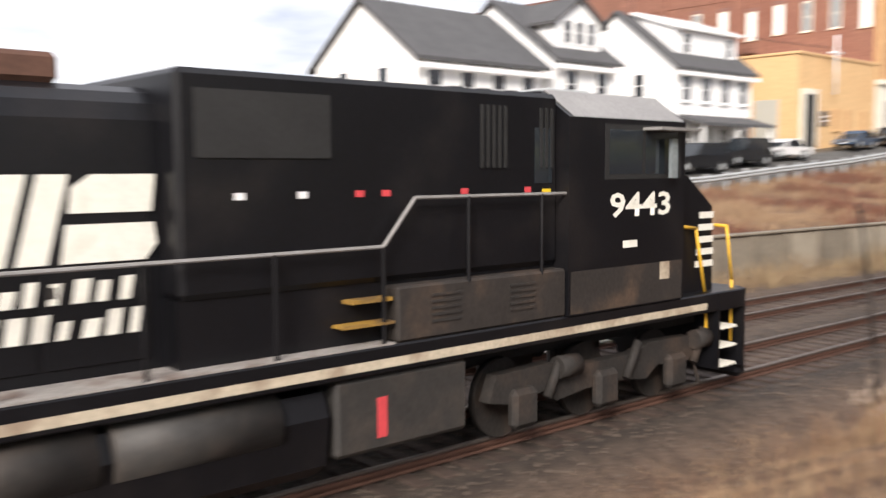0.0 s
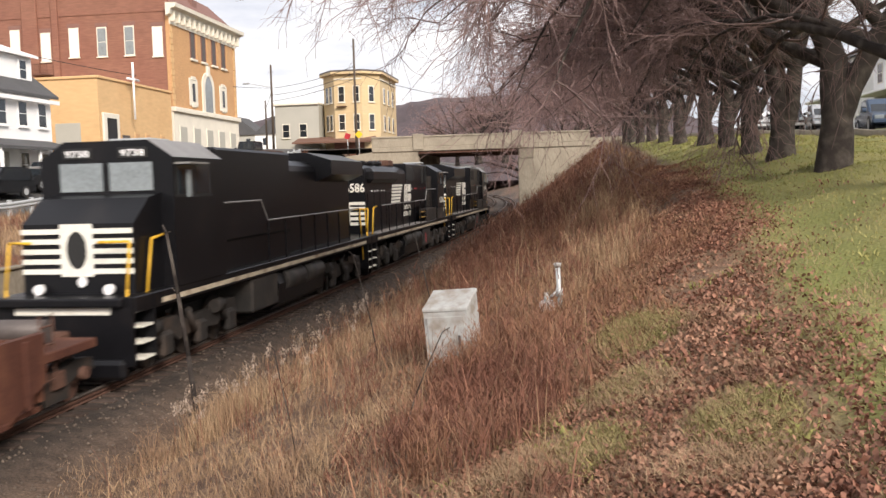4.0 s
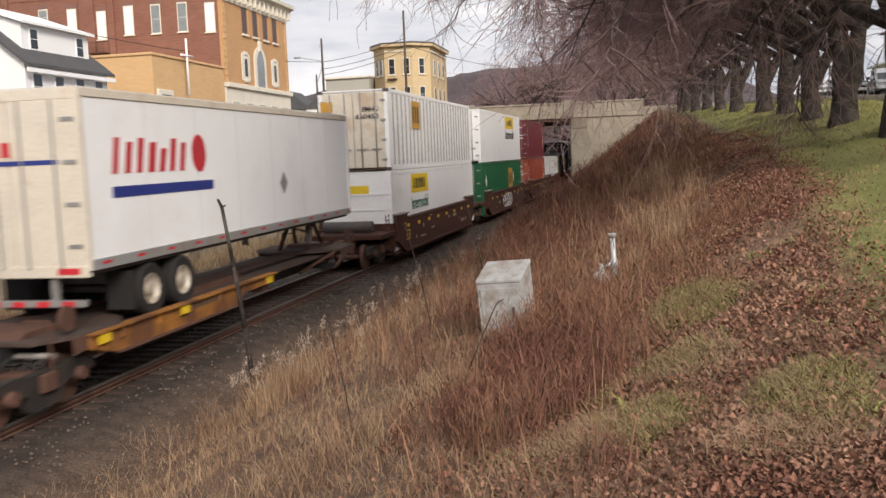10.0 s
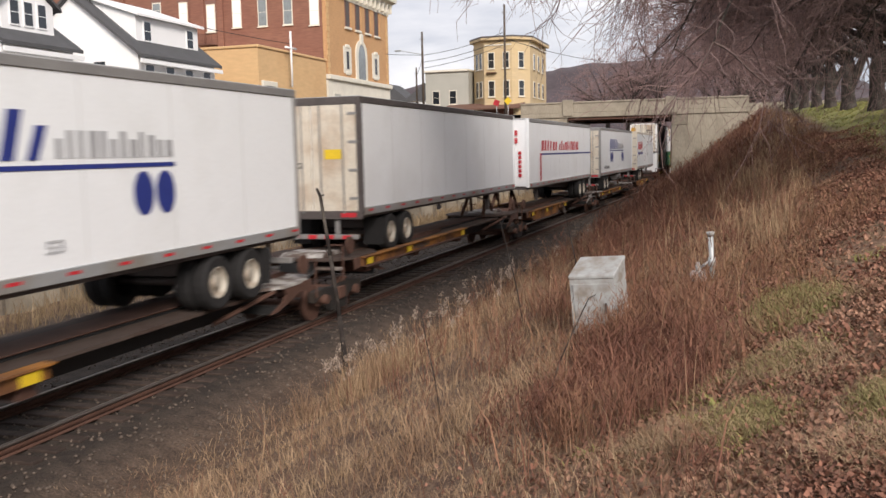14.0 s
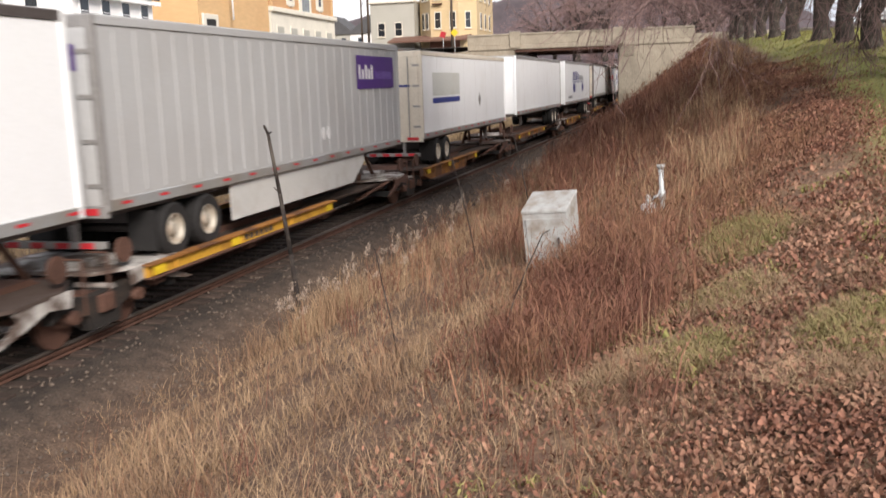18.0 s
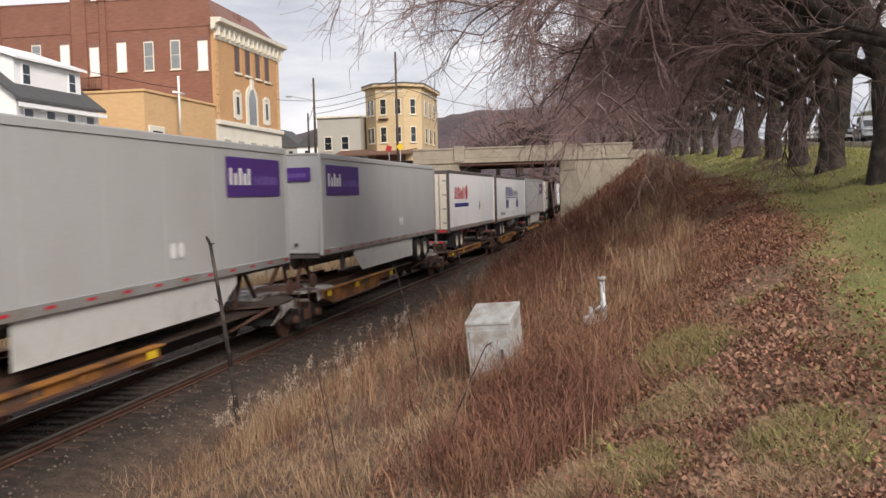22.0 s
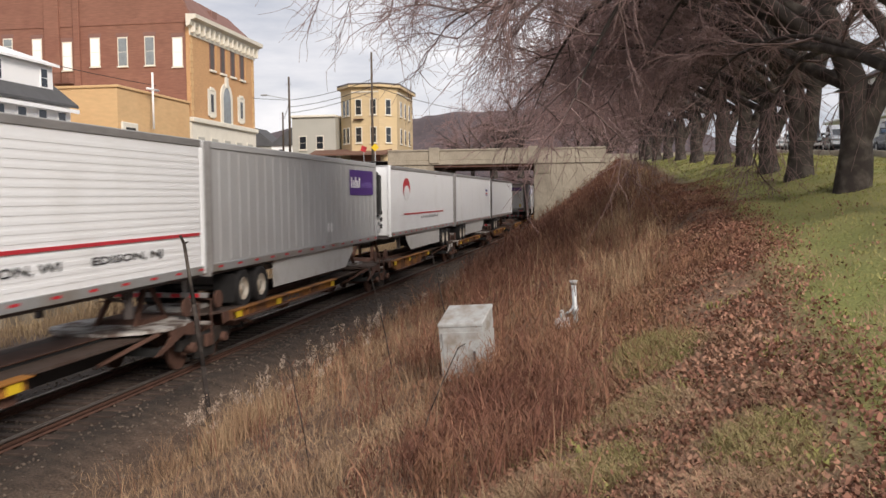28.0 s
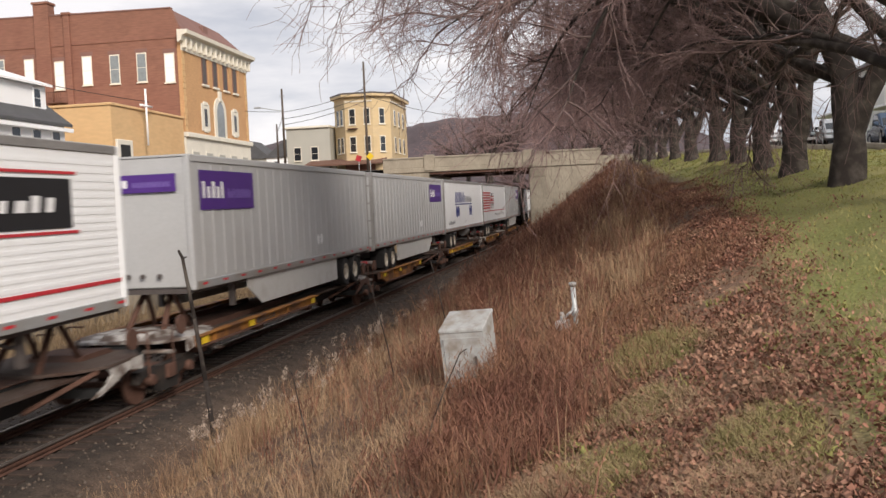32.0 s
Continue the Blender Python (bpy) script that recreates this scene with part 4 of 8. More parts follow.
def make_post():
    x, y = -0.15, 13.3
    z = on_ground(x, y)
    p = thing("pipe_marker", "short grey pipe post with a small box beside it", "marker post", m=pose(x, y, z, 2, -3, 0))
    part("pipe", tb((0, 0, -0.2), (0, 0, 0.60), 0.036, seg=12), "galv", p)
    part("collar", tb((0, 0, 0.18), (0, 0, 0.30), 0.058, 0.05, 12), "galv", p)
    part("cap", tb((0, 0, 0.60), (0, 0, 0.66), 0.042, 0.062, 12), "cabinet", p, "flared pale cap")
    part("meter_box", bx(-0.30, -0.07, -0.1, 0.1, -0.02, 0.12, 0.03), "galv", p)
    part("elbow", tb((-0.19, 0, 0.1), (-0.19, 0, 0.24), 0.045, 0.03, seg=8), "cabinet", p)
    part("conduit", tb((-0.16, 0, 0.16), (-0.02, 0, 0.26), 0.02, seg=7), "galv", p)


def make_stakes():
    for x, y, h, lx, ly, r in ((-7.1, 16.5, 3.85, -0.44, -0.1, 0.055), (-3.25, 15.2, 1.9, -0.42, 0.0, 0.012), (-2.3, 15.5, 1.7, -0.35, 0.1, 0.012), (-3.0, 9.6, 1.25, -0.3, 0.2, 0.009), (-1.75, 9.2, 1.1, 0.45, 0.2, 0.009)):
        z = on_ground(x, y)
        s = thing("dead_sapling", "leaning dark dead stem in the weeds" if r > 0.03 else "thin bent dead stem in the weeds", "sapling", "dead saplings")
        bm = B()
        pts = [Vector((x, y, z - 0.1)), Vector((x + lx * 0.30, y + ly * 0.3, z + h * 0.35)), Vector((x + lx * 0.62, y + ly * 0.5, z + h * 0.66)), Vector((x + lx * 0.95, y + ly, z + h * 0.96)), Vector((x + lx * 1.12, y + ly, z + h))]
        for k, (p, q) in enumerate(zip(pts, pts[1:])):
            tube(bm, p, q, r * (1 - 0.14 * k), r * (0.86 - 0.14 * k), 7)
        part("stem", bm, "bark", s)
        if r > 0.03:
            part("snag", tb(pts[3], pts[3] + Vector((0.10, -0.05, 0.03)), 0.02, 0.012, 6), "bark", s)
            part("snag", tb(pts[2], pts[2] + Vector((-0.12, 0, 0.12)), 0.016, 0.008, 6), "bark", s)


def make_guardrail():
    g = thing("guard_rail", "grey steel guard rail on posts beside the street", "guard rail")
    gx = -28.6
    ys = np.arange(20, 98, 2.0)
    for y in ys:
        z = on_ground(gx, y)
        part("post", bx(gx - 0.14, gx + 0.0, y - 0.14, y + 0.14, z - 0.4, z + 1.02, 0.02), "galv", g)
    for a, b in zip(ys[::4], np.append(ys[::4][1:], ys[-1])):
        za, zb = on_ground(gx, a), on_ground(gx, b)
        if b <= a:
            continue
        me = B()
        prof = [(0.0, 0.50), (0.07, 0.56), (0.07, 0.62), (0.0, 0.68), (0.07, 0.74), (0.07, 0.80), (0.0, 0.86), (-0.02, 0.86), (-0.02, 0.50)]
        A = [me.verts.new((gx + 0.01 + p[0], a, za + p[1] + 0.05)) for p in prof]
        C = [me.verts.new((gx + 0.01 + p[0], b - 0.01, zb + p[1] + 0.05)) for p in prof]
        n = len(prof)
        me.faces.new(A), me.faces.new(C[::-1])
        for i in range(n):
            me.faces.new((A[i], C[i], C[(i + 1) % n], A[(i + 1) % n]))
        bmesh.ops.recalc_face_normals(me, faces=me.faces)
        part("rail_beam", me, "galv", g)


def car(x, y, z, ang, paint, label, kind="sedan"):
    c = thing("parked_car", label, "car", "parked cars", m=pose(x, y, z, 0, 0, ang))
    hl, w = (2.45, 0.93) if kind == "suv" else (2.25, 0.87)
    zb, zr = (0.98, 1.78) if kind == "suv" else (0.86, 1.42)
    b = B()
    prism(b, [(-hl, 0.35), (-hl, zb - 0.12), (-hl + 0.1, zb), (hl - 1.2, zb), (hl - 0.1, zb - 0.16), (hl, zb - 0.35), (hl, 0.35), (hl - 0.5, 0.28), (-hl + 0.5, 0.28)], "x", -w, w)
    part("body", bevelled(b, 0.05, 2), paint, c)
    r = B()
    fr, rr = (0.55, -hl + 0.15) if kind == "suv" else (0.75, -hl + 0.7)
    prism(r, [(rr, zb - 0.02), (rr + (0.15 if kind == "suv" else 0.55), zr), (fr - 0.55, zr), (fr + 0.1, zb - 0.02)], "x", -w + 0.09, w - 0.09)
    part("cabin", bevelled(r, 0.05, 2), paint, c)
    for s in (1, -1):
        g = B()
        prism(g, [(rr + 0.25, zb + 0.03), (rr + (0.3 if kind == "suv" else 0.65), zr - 0.09), (fr - 0.6, zr - 0.09), (fr - 0.1, zb + 0.03)], "x", *sorted((s * (w - 0.095), s * (w - 0.08))))
        part("side_window", g, "glass_dark", c)
        part("mirror", bx(*sorted((s * (w - 0.02), s * (w + 0.16))), fr - 0.1, fr + 0.08, zb + 0.02, zb + 0.17, 0.03), paint, c)
        part("headlight", bx(*sorted((s * (w - 0.42), s * (w - 0.08))), hl - 0.05, hl + 0.012, zb - 0.36, zb - 0.2, 0.02), "glass_pale", c)
        part("tail_light", bx(*sorted((s * (w - 0.3), s * (w - 0.05))), -hl - 0.012, -hl + 0.04, zb - 0.3, zb - 0.12, 0.02), "reflector_red", c)
        for yy in (hl - 0.85, -hl + 0.9):
            wh = part("wheel", tb((s * (w - 0.2), yy, 0.34), (s * (w + 0.01), yy, 0.34), 0.34, seg=16), "tyre", c)
            part("rim", tb((s * (w + 0.005), yy, 0.34), (s * (w + 0.02), yy, 0.34), 0.2, seg=12), "galv", wh)
    ws = B()
    prism(ws, [(fr + 0.07, zb + 0.02), (fr + 0.085, zb + 0.02), (fr - 0.50, zr - 0.06), (fr - 0.52, zr - 0.06)], "x", -w + 0.2, w - 0.2)
    part("windscreen", ws, "glass_dark", c)
    part("grille", bx(-w + 0.45, w - 0.45, hl - 0.03, hl + 0.014, 0.5, zb - 0.22, 0.01), "trim_dark", c)
    part("bumper", bx(-w + 0.02, w - 0.02, hl - 0.08, hl + 0.06, 0.34, 0.5, 0.03), "trim_grey" if kind == "suv" else paint, c)
    part("plate", bx(-0.16, 0.16, hl + 0.06, hl + 0.066, 0.38, 0.48), "ink_white", c)
    return c


def make_street_cars():
    for x, y, ang, paint, label, kind in (
            (-32.6, 48.6, 172, "car_black", "dark estate car parked on the far street", "suv"),
            (-32.8, 54.2, 176, "car_black", "black sport utility parked on the far street", "suv"),
            (-33.0, 59.8, 172, "car_white", "white saloon parked on the far street", "sedan"),
            (-33.0, 70.8, 184, "car_blue", "dark saloon parked before the tan shop", "sedan"),
            (-32.8, 76.2, 178, "car_black", "dark saloon parked before the brick hall", "sedan"),
            (-31.6, 88.0, 180, "car_black", "dark pickup-like car near the bridge road", "suv"),
            (12.6, 32.0, 170, "car_silver", "pale grey sport utility parked on the park street", "suv"),
            (13.2, 26.0, 170, "car_white", "white sport utility parked on the park street", "suv"),
            (12.8, 40.0, 172, "car_blue", "dark blue car parked on the park street", "sedan"),
            (12.6, 48.0, 172, "car_silver", "silver car parked on the park street", "sedan"),
            (12.4, 56.0, 172, "car_black", "dark car parked on the park street", "suv"),
            (12.2, 65.0, 172, "car_white", "white car parked on the park street", "sedan")):
        car(x, y, on_ground(x, y) + 0.02, ang, paint, label, kind)


def make_park_street():
    ys = np.arange(-30, 140, 4.0)
    v, f = [], []
    for y in ys:
        z = gz(14.5, y) + 0.09
        v += [(10.6, y, z - 0.02), (19.0, y, z)]
    for k in range(len(ys) - 1):
        f.append((2 * k, 2 * k + 1, 2 * k + 3, 2 * k + 2))
    tagged(new("park_street", raw("park_street", v, f, "asphalt")), "grey asphalt street behind the row of trees", "road", kind="structure")
    kv, kf = [], []
    for y in ys:
        z = gz(14.5, y) + 0.09
        kv += [(10.35, y, z - 0.3), (10.6, y, z - 0.3), (10.6, y, z + 0.12), (10.35, y, z + 0.12)]
    for k in range(len(ys) - 1):
        a = 4 * k
        kf += [(a + i, a + (i + 1) % 4, a + 4 + (i + 1) % 4, a + 4 + i) for i in range(4)]
    tagged(new("kerb", raw("kerb", kv, kf, "concrete")), "pale concrete kerb along the street", "kerb", kind="structure")
    for k, (ya, yb, col, lab) in enumerate(((18, 29, "brick_tan", "low brick house with pale upper floor"), (33, 45, "siding_white", "white row house beyond the park street"), (49, 61, "siding_white", "white row house with grey roof beyond the street"), (65, 78, "siding_grey", "grey house beyond the park street"), (82, 94, "siding_white", "white house near the bridge"))):
        x0 = 24.0
        zb = gz(x0, (ya + yb) / 2)
        h = thing("street_house", lab, "house", "houses of the park street")
        part("wall", bx(x0, x0 + 9, ya, yb, zb - 0.5, zb + 3.0), col, h)
        part("upper_wall", bx(x0 - 0.02, x0 + 9, ya - 0.02, yb + 0.02, zb + 3.0, zb + 6.0), "siding_white", h)
        r = B()
        prism(r, [(x0 - 0.5, zb + 5.9), (x0 + 4.5, zb + 8.6), (x0 + 9.5, zb + 5.9)], "y", ya - 0.4, yb + 0.4)
        part("roof", r, "shingle", h)
        n = 4
        for lvl in (zb + 0.9, zb + 3.7):
            for i in range(n):
                yy = ya + (i + 0.5) * (yb - ya) / n
                w = part("window", bx(x0 - 0.07, x0 - 0.021, yy - 0.6, yy + 0.6, lvl, lvl + 1.6, 0.01), "trim_cream", h)
                part("pane", bx(x0 - 0.085, x0 - 0.071, yy - 0.5, yy + 0.5, lvl + 0.1, lvl + 0.76), "glass_dark", w)
                part("pane", bx(x0 - 0.085, x0 - 0.071, yy - 0.5, yy + 0.5, lvl + 0.84, lvl + 1.5), "glass_dark", w)
        part("awning", bx(x0 - 1.6, x0 - 0.02, ya + 0.5, yb - 0.5, zb + 2.75, zb + 2.95, 0.03), "siding_white", h)


def make_bridge_signs():
    for x, y, paint, lab, rot in ((-23.2, 100.6, "ink_yellow", "yellow diamond road sign on a thin post", 45), (-25.2, 103.5, "ink_red", "small red road sign on a thin post", 22.5)):
        z = 7.3
        s = thing("road_sign", lab, "road sign", "road signs")
        part("post", tb((x, y, z - 1.5), (x, y, z + 2.3), 0.04, seg=7), "galv", s)
        p = part("plate", bx(-0.32, 0.32, -0.02, 0.02, -0.32, 0.32, 0.01), paint, s)
        p.matrix_local = pose(x, y - 0.06, z + 2.2, 0, rot, 0)


make_cabinet()
make_post()
make_stakes()
make_guardrail()
make_street_cars()
make_park_street()
make_bridge_signs()

# ---- the train ----
SPEED = 16.458
MOVERS = []


def rides(ob, y0, z=0.0, off=7.0):
    """Note a thing that rolls along the near track; y0: its middle at the start; off: half its wheelbase."""
    MOVERS.append((ob, y0, z, off))
    return ob


def text_mesh(body, width, height, material):
    """Flat lettering in the x-z plane, from x=0 to width, z=0 to height, facing -y."""
    c = bpy.data.curves.new("lettering", "FONT")
    c.body, c.extrude, c.resolution_u, c.offset = body, 0.0, 2, 0.022
    ob = bpy.data.objects.new("lettering", c)
    scene.collection.objects.link(ob)
    bpy.context.view_layer.update()
    me = bpy.data.meshes.new_from_object(ob.evaluated_get(bpy.context.evaluated_depsgraph_get()))
    bpy.data.objects.remove(ob), bpy.data.curves.remove(c)
    co = np.empty(len(me.vertices) * 3, np.float32)
    me.vertices.foreach_get("co", co)
    co = co.reshape(-1, 3)
    lo, hi = co.min(0), co.max(0)
    out = np.zeros_like(co)
    out[:, 0] = (co[:, 0] - lo[0]) / (hi[0] - lo[0]) * width
    out[:, 2] = (co[:, 1] - lo[1]) / (hi[1] - lo[1]) * height
    me.vertices.foreach_set("co", out.ravel())
    me.materials.clear()
    me.materials.append(M[material])
    return me


def side_text(parent, body, x, y0, y1, z0, z1, material, name="lettering"):
    """Lettering on a side that faces +x, reading towards +y."""
    ob = part(name, text_mesh(body, y1 - y0, z1 - z0, material), "", parent)
    ob.matrix_local = pose(x + 0.006, y0, z0, 0, 0, 90)
    return ob


def rear_text(parent, body, x0, x1, y, z0, z1, material, name="lettering"):
    ob = part(name, text_mesh(body, x1 - x0, z1 - z0, material), "", parent)
    ob.matrix_local = pose(x0, y - 0.006, z0)
    return ob


def blocks(parent, n, x, y0, y1, z0, z1, material, slant=0.12, name="sign_mark", seed=1, th=0.006):
    """A row of plain slanted marks on a +x side, in place of a trade name."""
    rng = random.Random(seed)
    bm = B()
    w = (y1 - y0) / n
    s = slant * (z1 - z0)
    for k in range(n):
        a = y0 + k * w + 0.06 * w
        b = a + w * rng.uniform(0.42, 0.72)
        top = z1 - rng.choice((0.0, 0.0, 0.12, 0.3)) * (z1 - z0)
        prism(bm, [(a, z0), (b, z0), (b + s, top), (a + s, top)], "x", x, x + th)
    return tagged(part(name, bm, material, parent), kind="stuff")


def plate(parent, x, y0, y1, z0, z1, material, name="panel_mark", th=0.005):
    return part(name, bx(x, x + th, y0, y1, z0, z1), material, parent)


def disc(parent, x, y, z, ry, rz, material, name="disc_mark", th=0.006):
    bm = B()
    prism(bm, [(y + ry * math.cos(a), z + rz * math.sin(a)) for a in np.linspace(0, 2 * math.pi, 20, endpoint=False)], "x", x, x + th)
    return part(name, bm, material, parent)


def wheel_mesh(name, r, w, material, seg=20):
    return mesh_of(name, tube(B(), (-w / 2, 0, 0), (w / 2, 0, 0), r, seg=seg), material)


RAIL_WHEEL = wheel_mesh("rail_wheel", 0.42, 0.13, "rust")
LOCO_WHEEL = wheel_mesh("loco_wheel", 0.53, 0.13, "truck_grey")


def tyre_mesh():
    bm = B()
    prof = [(0.0, 0.30), (0.02, 0.30), (0.0, 0.47), (0.05, 0.51), (0.24, 0.51), (0.29, 0.47), (0.27, 0.30), (0.0, 0.30)]
    seg = 22
    rings = [[bm.verts.new((p[0] - 0.14, p[1] * math.cos(2 * math.pi * i / seg), p[1] * math.sin(2 * math.pi * i / seg))) for i in range(seg)] for p in prof]
    for a, b in zip(rings, rings[1:]):
        for i in range(seg):
            bm.faces.new((a[i], a[(i + 1) % seg], b[(i + 1) % seg], b[i]))
    bmesh.ops.recalc_face_normals(bm, faces=bm.faces)
    return mesh_of("tyre", bm, "tyre")


def rim_mesh():
    bm = B()
    seg = 20
    prof = [(0.10, 0.31), (0.12, 0.29), (0.02, 0.24), (0.0, 0.14), (0.09, 0.11), (0.10, 0.0)]
    rings = [[bm.verts.new((p[0], max(p[1], 0.004) * math.cos(2 * math.pi * i / seg), max(p[1], 0.004) * math.sin(2 * math.pi * i / seg))) for i in range(seg)] for p in prof]
    for a, b in zip(rings, rings[1:]):
        for i in range(seg):
            bm.faces.new((a[i], a[(i + 1) % seg], b[(i + 1) % seg], b[i]))
    bm.faces.new(rings[-1])
    bmesh.ops.recalc_face_normals(bm, faces=bm.faces)
    return mesh_of("rim", bm, "rim")


TYRE, RIM = tyre_mesh(), rim_mesh()


def railway_truck(parent, y, r=0.42, base=1.78, side=1.02, frame_mat="truck_grey"):
    """A two-axle freight bogie."""
    for s in (-1, 1):
        fr = B()
        pts = [(-1.35, 0.50), (-1.05, 0.62), (-0.45, 0.42), (-0.40, 0.18), (0.40, 0.18), (0.45, 0.42), (1.05, 0.62), (1.35, 0.50), (1.30, 0.74), (0.75, 0.80), (0.4, 0.74), (-0.4, 0.74), (-0.75, 0.80), (-1.30, 0.74)]
        prism(fr, [(a + y, b) for a, b in pts], "x", s * side - 0.09, s * side + 0.09)
        tr = part("bogie_frame", fr, frame_mat, parent, "rusty cast bogie side frame")
    for a in (-base / 2, base / 2):
        for s in (-0.755, 0.755):
            w = part("wheel", RAIL_WHEEL, "", tr)
            w.location = (s, y + a, r)
        part("axle", tb((-1.0, y + a, r), (1.0, y + a, r), 0.08, seg=8), "rust", tr)
        for s in (-1, 1):
            part("axle_box", tb((s * (side - 0.02), y + a, r + 0.1), (s * (side + 0.2), y + a, r + 0.1), 0.14, 0.11, 10), "rust", tr)
    part("bolster", bx(-1.2, 1.2, y - 0.18, y + 0.18, 0.42, 0.72, 0.02), "rust", tr)
    for s in (-1, 1):
        for d in (-0.14, 0.0, 0.14):
            part("spring", tb((s * side, y + d, 0.2), (s * side, y + d, 0.48), 0.06, seg=7), "rust", tr)
    return tr


# -- locomotives --


def loco_truck(parent, y):
    fr = B()
    for s in (-1, 1):
        pts = [(-2.5, 0.62), (-2.35, 0.95), (-1.2, 0.98), (-0.8, 0.86), (0.8, 0.86), (1.2, 0.98), (2.35, 0.95), (2.5, 0.62), (2.1, 0.55), (1.4, 0.62), (1.1, 0.45), (0.4, 0.52), (-0.4, 0.52), (-1.1, 0.45), (-1.4, 0.62), (-2.1, 0.55)]
        prism(fr, [(a + y, b) for a, b in pts], "x", s * 1.12 - 0.1, s * 1.12 + 0.1)
    t = part("truck_frame", fr, "truck_grey", parent, "dusty grey cast truck frame")
    for a in (-1.85, 0.0, 1.85):
        for s in (-0.755, 0.755):
            part("wheel", LOCO_WHEEL, "", t).location = (s, y + a, 0.53)
        for s in (-1, 1):
            part("journal_box", bx(min(s * 1.14, s * 1.34), max(s * 1.14, s * 1.34), y + a - 0.26, y + a + 0.26, 0.22, 0.74, 0.07), "truck_grey", t)
            part("damper", tb((s * 1.3, y + a + 0.45, 0.55), (s * 1.3, y + a + 0.75, 1.05), 0.07, seg=8), "truck_grey", t)
    for s in (-1, 1):
        part("brake_cylinder", tb((s * 1.3, y - 1.2, 0.92), (s * 1.3, y - 0.75, 0.92), 0.15, seg=12), "truck_grey", t)
        part("brake_cylinder", tb((s * 1.3, y + 2.3, 0.9), (s * 1.3, y + 2.7, 0.9), 0.15, seg=12), "truck_grey", t)
        part("sand_pipe", tb((s * 1.25, y + 2.55, 0.2), (s * 1.2, y + 2.3, 0.9), 0.03, seg=6), "truck_grey", t)


def locomotive(number, label, wide=True, tail=0.0):
    L = thing("locomotive", label, "locomotive", "locomotives of the train")
    bl = "loco_black"
    hy = 10.3
    part("underframe", bx(-1.48, 1.48, -hy - tail, hy, 1.32, 1.62, 0.02), bl, L)
    for s in (1.482, -1.487):
        part("sill_stripe", bx(s, s + 0.005, -hy + 1.1, hy - 1.2, 1.38, 1.48), "sill_cream", L, "dirty white sill stripe")
    part("centre_sill", bx(-0.5, 0.5, -hy - tail, hy, 0.95, 1.32), "black_steel", L)
    for y, s in ((hy, 1), (-hy - tail, -1)):
        pl = B()
        prism(pl, [(-1.45, 0.35), (1.45, 0.35), (1.45, 1.62), (-1.45, 1.62)], "y", y, y + s * 0.08)
        pilot = part("pilot", pl, bl, L)
        part("pilot_band", bx(-1.0, 1.0, min(y + s * 0.082, y + s * 0.088), max(y + s * 0.082, y + s * 0.088), 1.30, 1.44), "white_paint", pilot)
        part("coupler", bx(-0.16, 0.16, min(y + s * 0.08, y + s * 0.75), max(y + s * 0.08, y + s * 0.75), 0.72, 1.02, 0.05), "rust", L)
        part("plow", bx(-1.35, 1.35, min(y + s * 0.1, y + s * 0.35), max(y + s * 0.1, y + s * 0.35), 0.12, 0.5, 0.08), bl, L)
        for sx in (-1, 1):
            x = sx * 1.28
            for k in range(4):
                part("step", bx(x - 0.2, x + 0.2, min(y - s * 0.75, y - s * 0.25), max(y - s * 0.75, y - s * 0.25), 0.42 + 0.3 * k, 0.46 + 0.3 * k), "white_paint" if k < 3 else bl, L)
            part("step_well", bx(x - 0.21, x + 0.21, min(y - s * 0.85, y - s * 0.8), max(y - s * 0.85, y - s * 0.8), 0.4, 1.6), bl, L)
            h = B()
            for a, b in (((x, y - s * 0.85, 0.75), (x, y - s * 0.95, 1.6)), ((x, y - s * 0.95, 1.6), (x, y - s * 1.25, 2.62)), ((x, y - s * 1.25, 2.62), (x, y - s * 1.9, 2.68)), ((x, y - s * 0.1, 0.75), (x, y - s * 0.1, 1.75)), ((x, y - s * 0.1, 1.75), (x, y - s * 0.3, 2.62)), ((x, y - s * 0.3, 2.62), (sx * 0.7, y - s * 0.12, 2.62))):
                tube(h, a, b, 0.028, seg=7)
            part("grab_rail", h, "yellow_paint", L, "yellow painted grab rail")
    # engine hood and equipment cabin
    hood = B()
    prism(hood, [(-0.92, 1.62), (0.92, 1.62), (0.92, 4.0), (0.86, 4.16), (0.7, 4.27), (0.45, 4.34), (-0.45, 4.34), (-0.7, 4.27), (-0.86, 4.16), (-0.92, 4.0)], "y", -8.9 - tail, -0.3)
    hd = part("engine_hood", hood, bl, L, "black engine hood")
    for k in range(7):
        y = -8.6 + k * 1.16
        part("hood_door", bx(0.92, 0.945, y + 0.04, y + 1.12, 1.75, 3.2, 0.008), bl, hd)
        part("door_latch", bx(0.945, 0.96, y + 0.08, y + 0.16, 2.4, 2.5), "truck_grey", hd)
    cw, eo = (1.3, 0.0) if wide else (0.932, 1.25)
    part("equipment_cabin", bx(-cw, cw, -0.35, 5.5, 2.3, 4.49, 0.06), bl, L, "tall black equipment cabin")
    part("equipment_base", bx(-cw + 0.08, cw - 0.08, -0.35, 5.5, 1.62, 2.3), bl, L)
    part("battery_box", bx(1.05, 1.46, 2.4, 5.5, 1.62, 2.25, 0.03), "loco_grime", L, "grimy battery box")
    for y in (3.2, 4.6):
        for k in range(5):
            part("louvre", bx(1.46, 1.475, y - 0.25, y + 0.25, 1.80 + k * 0.075, 1.83 + k * 0.075), "truck_grey", L)
    part("cabin_screen", bx(cw + 0.002, cw + 0.02, -0.15, 1.55, 3.65, 4.3), "black_steel", L, "dark mesh intake screen")
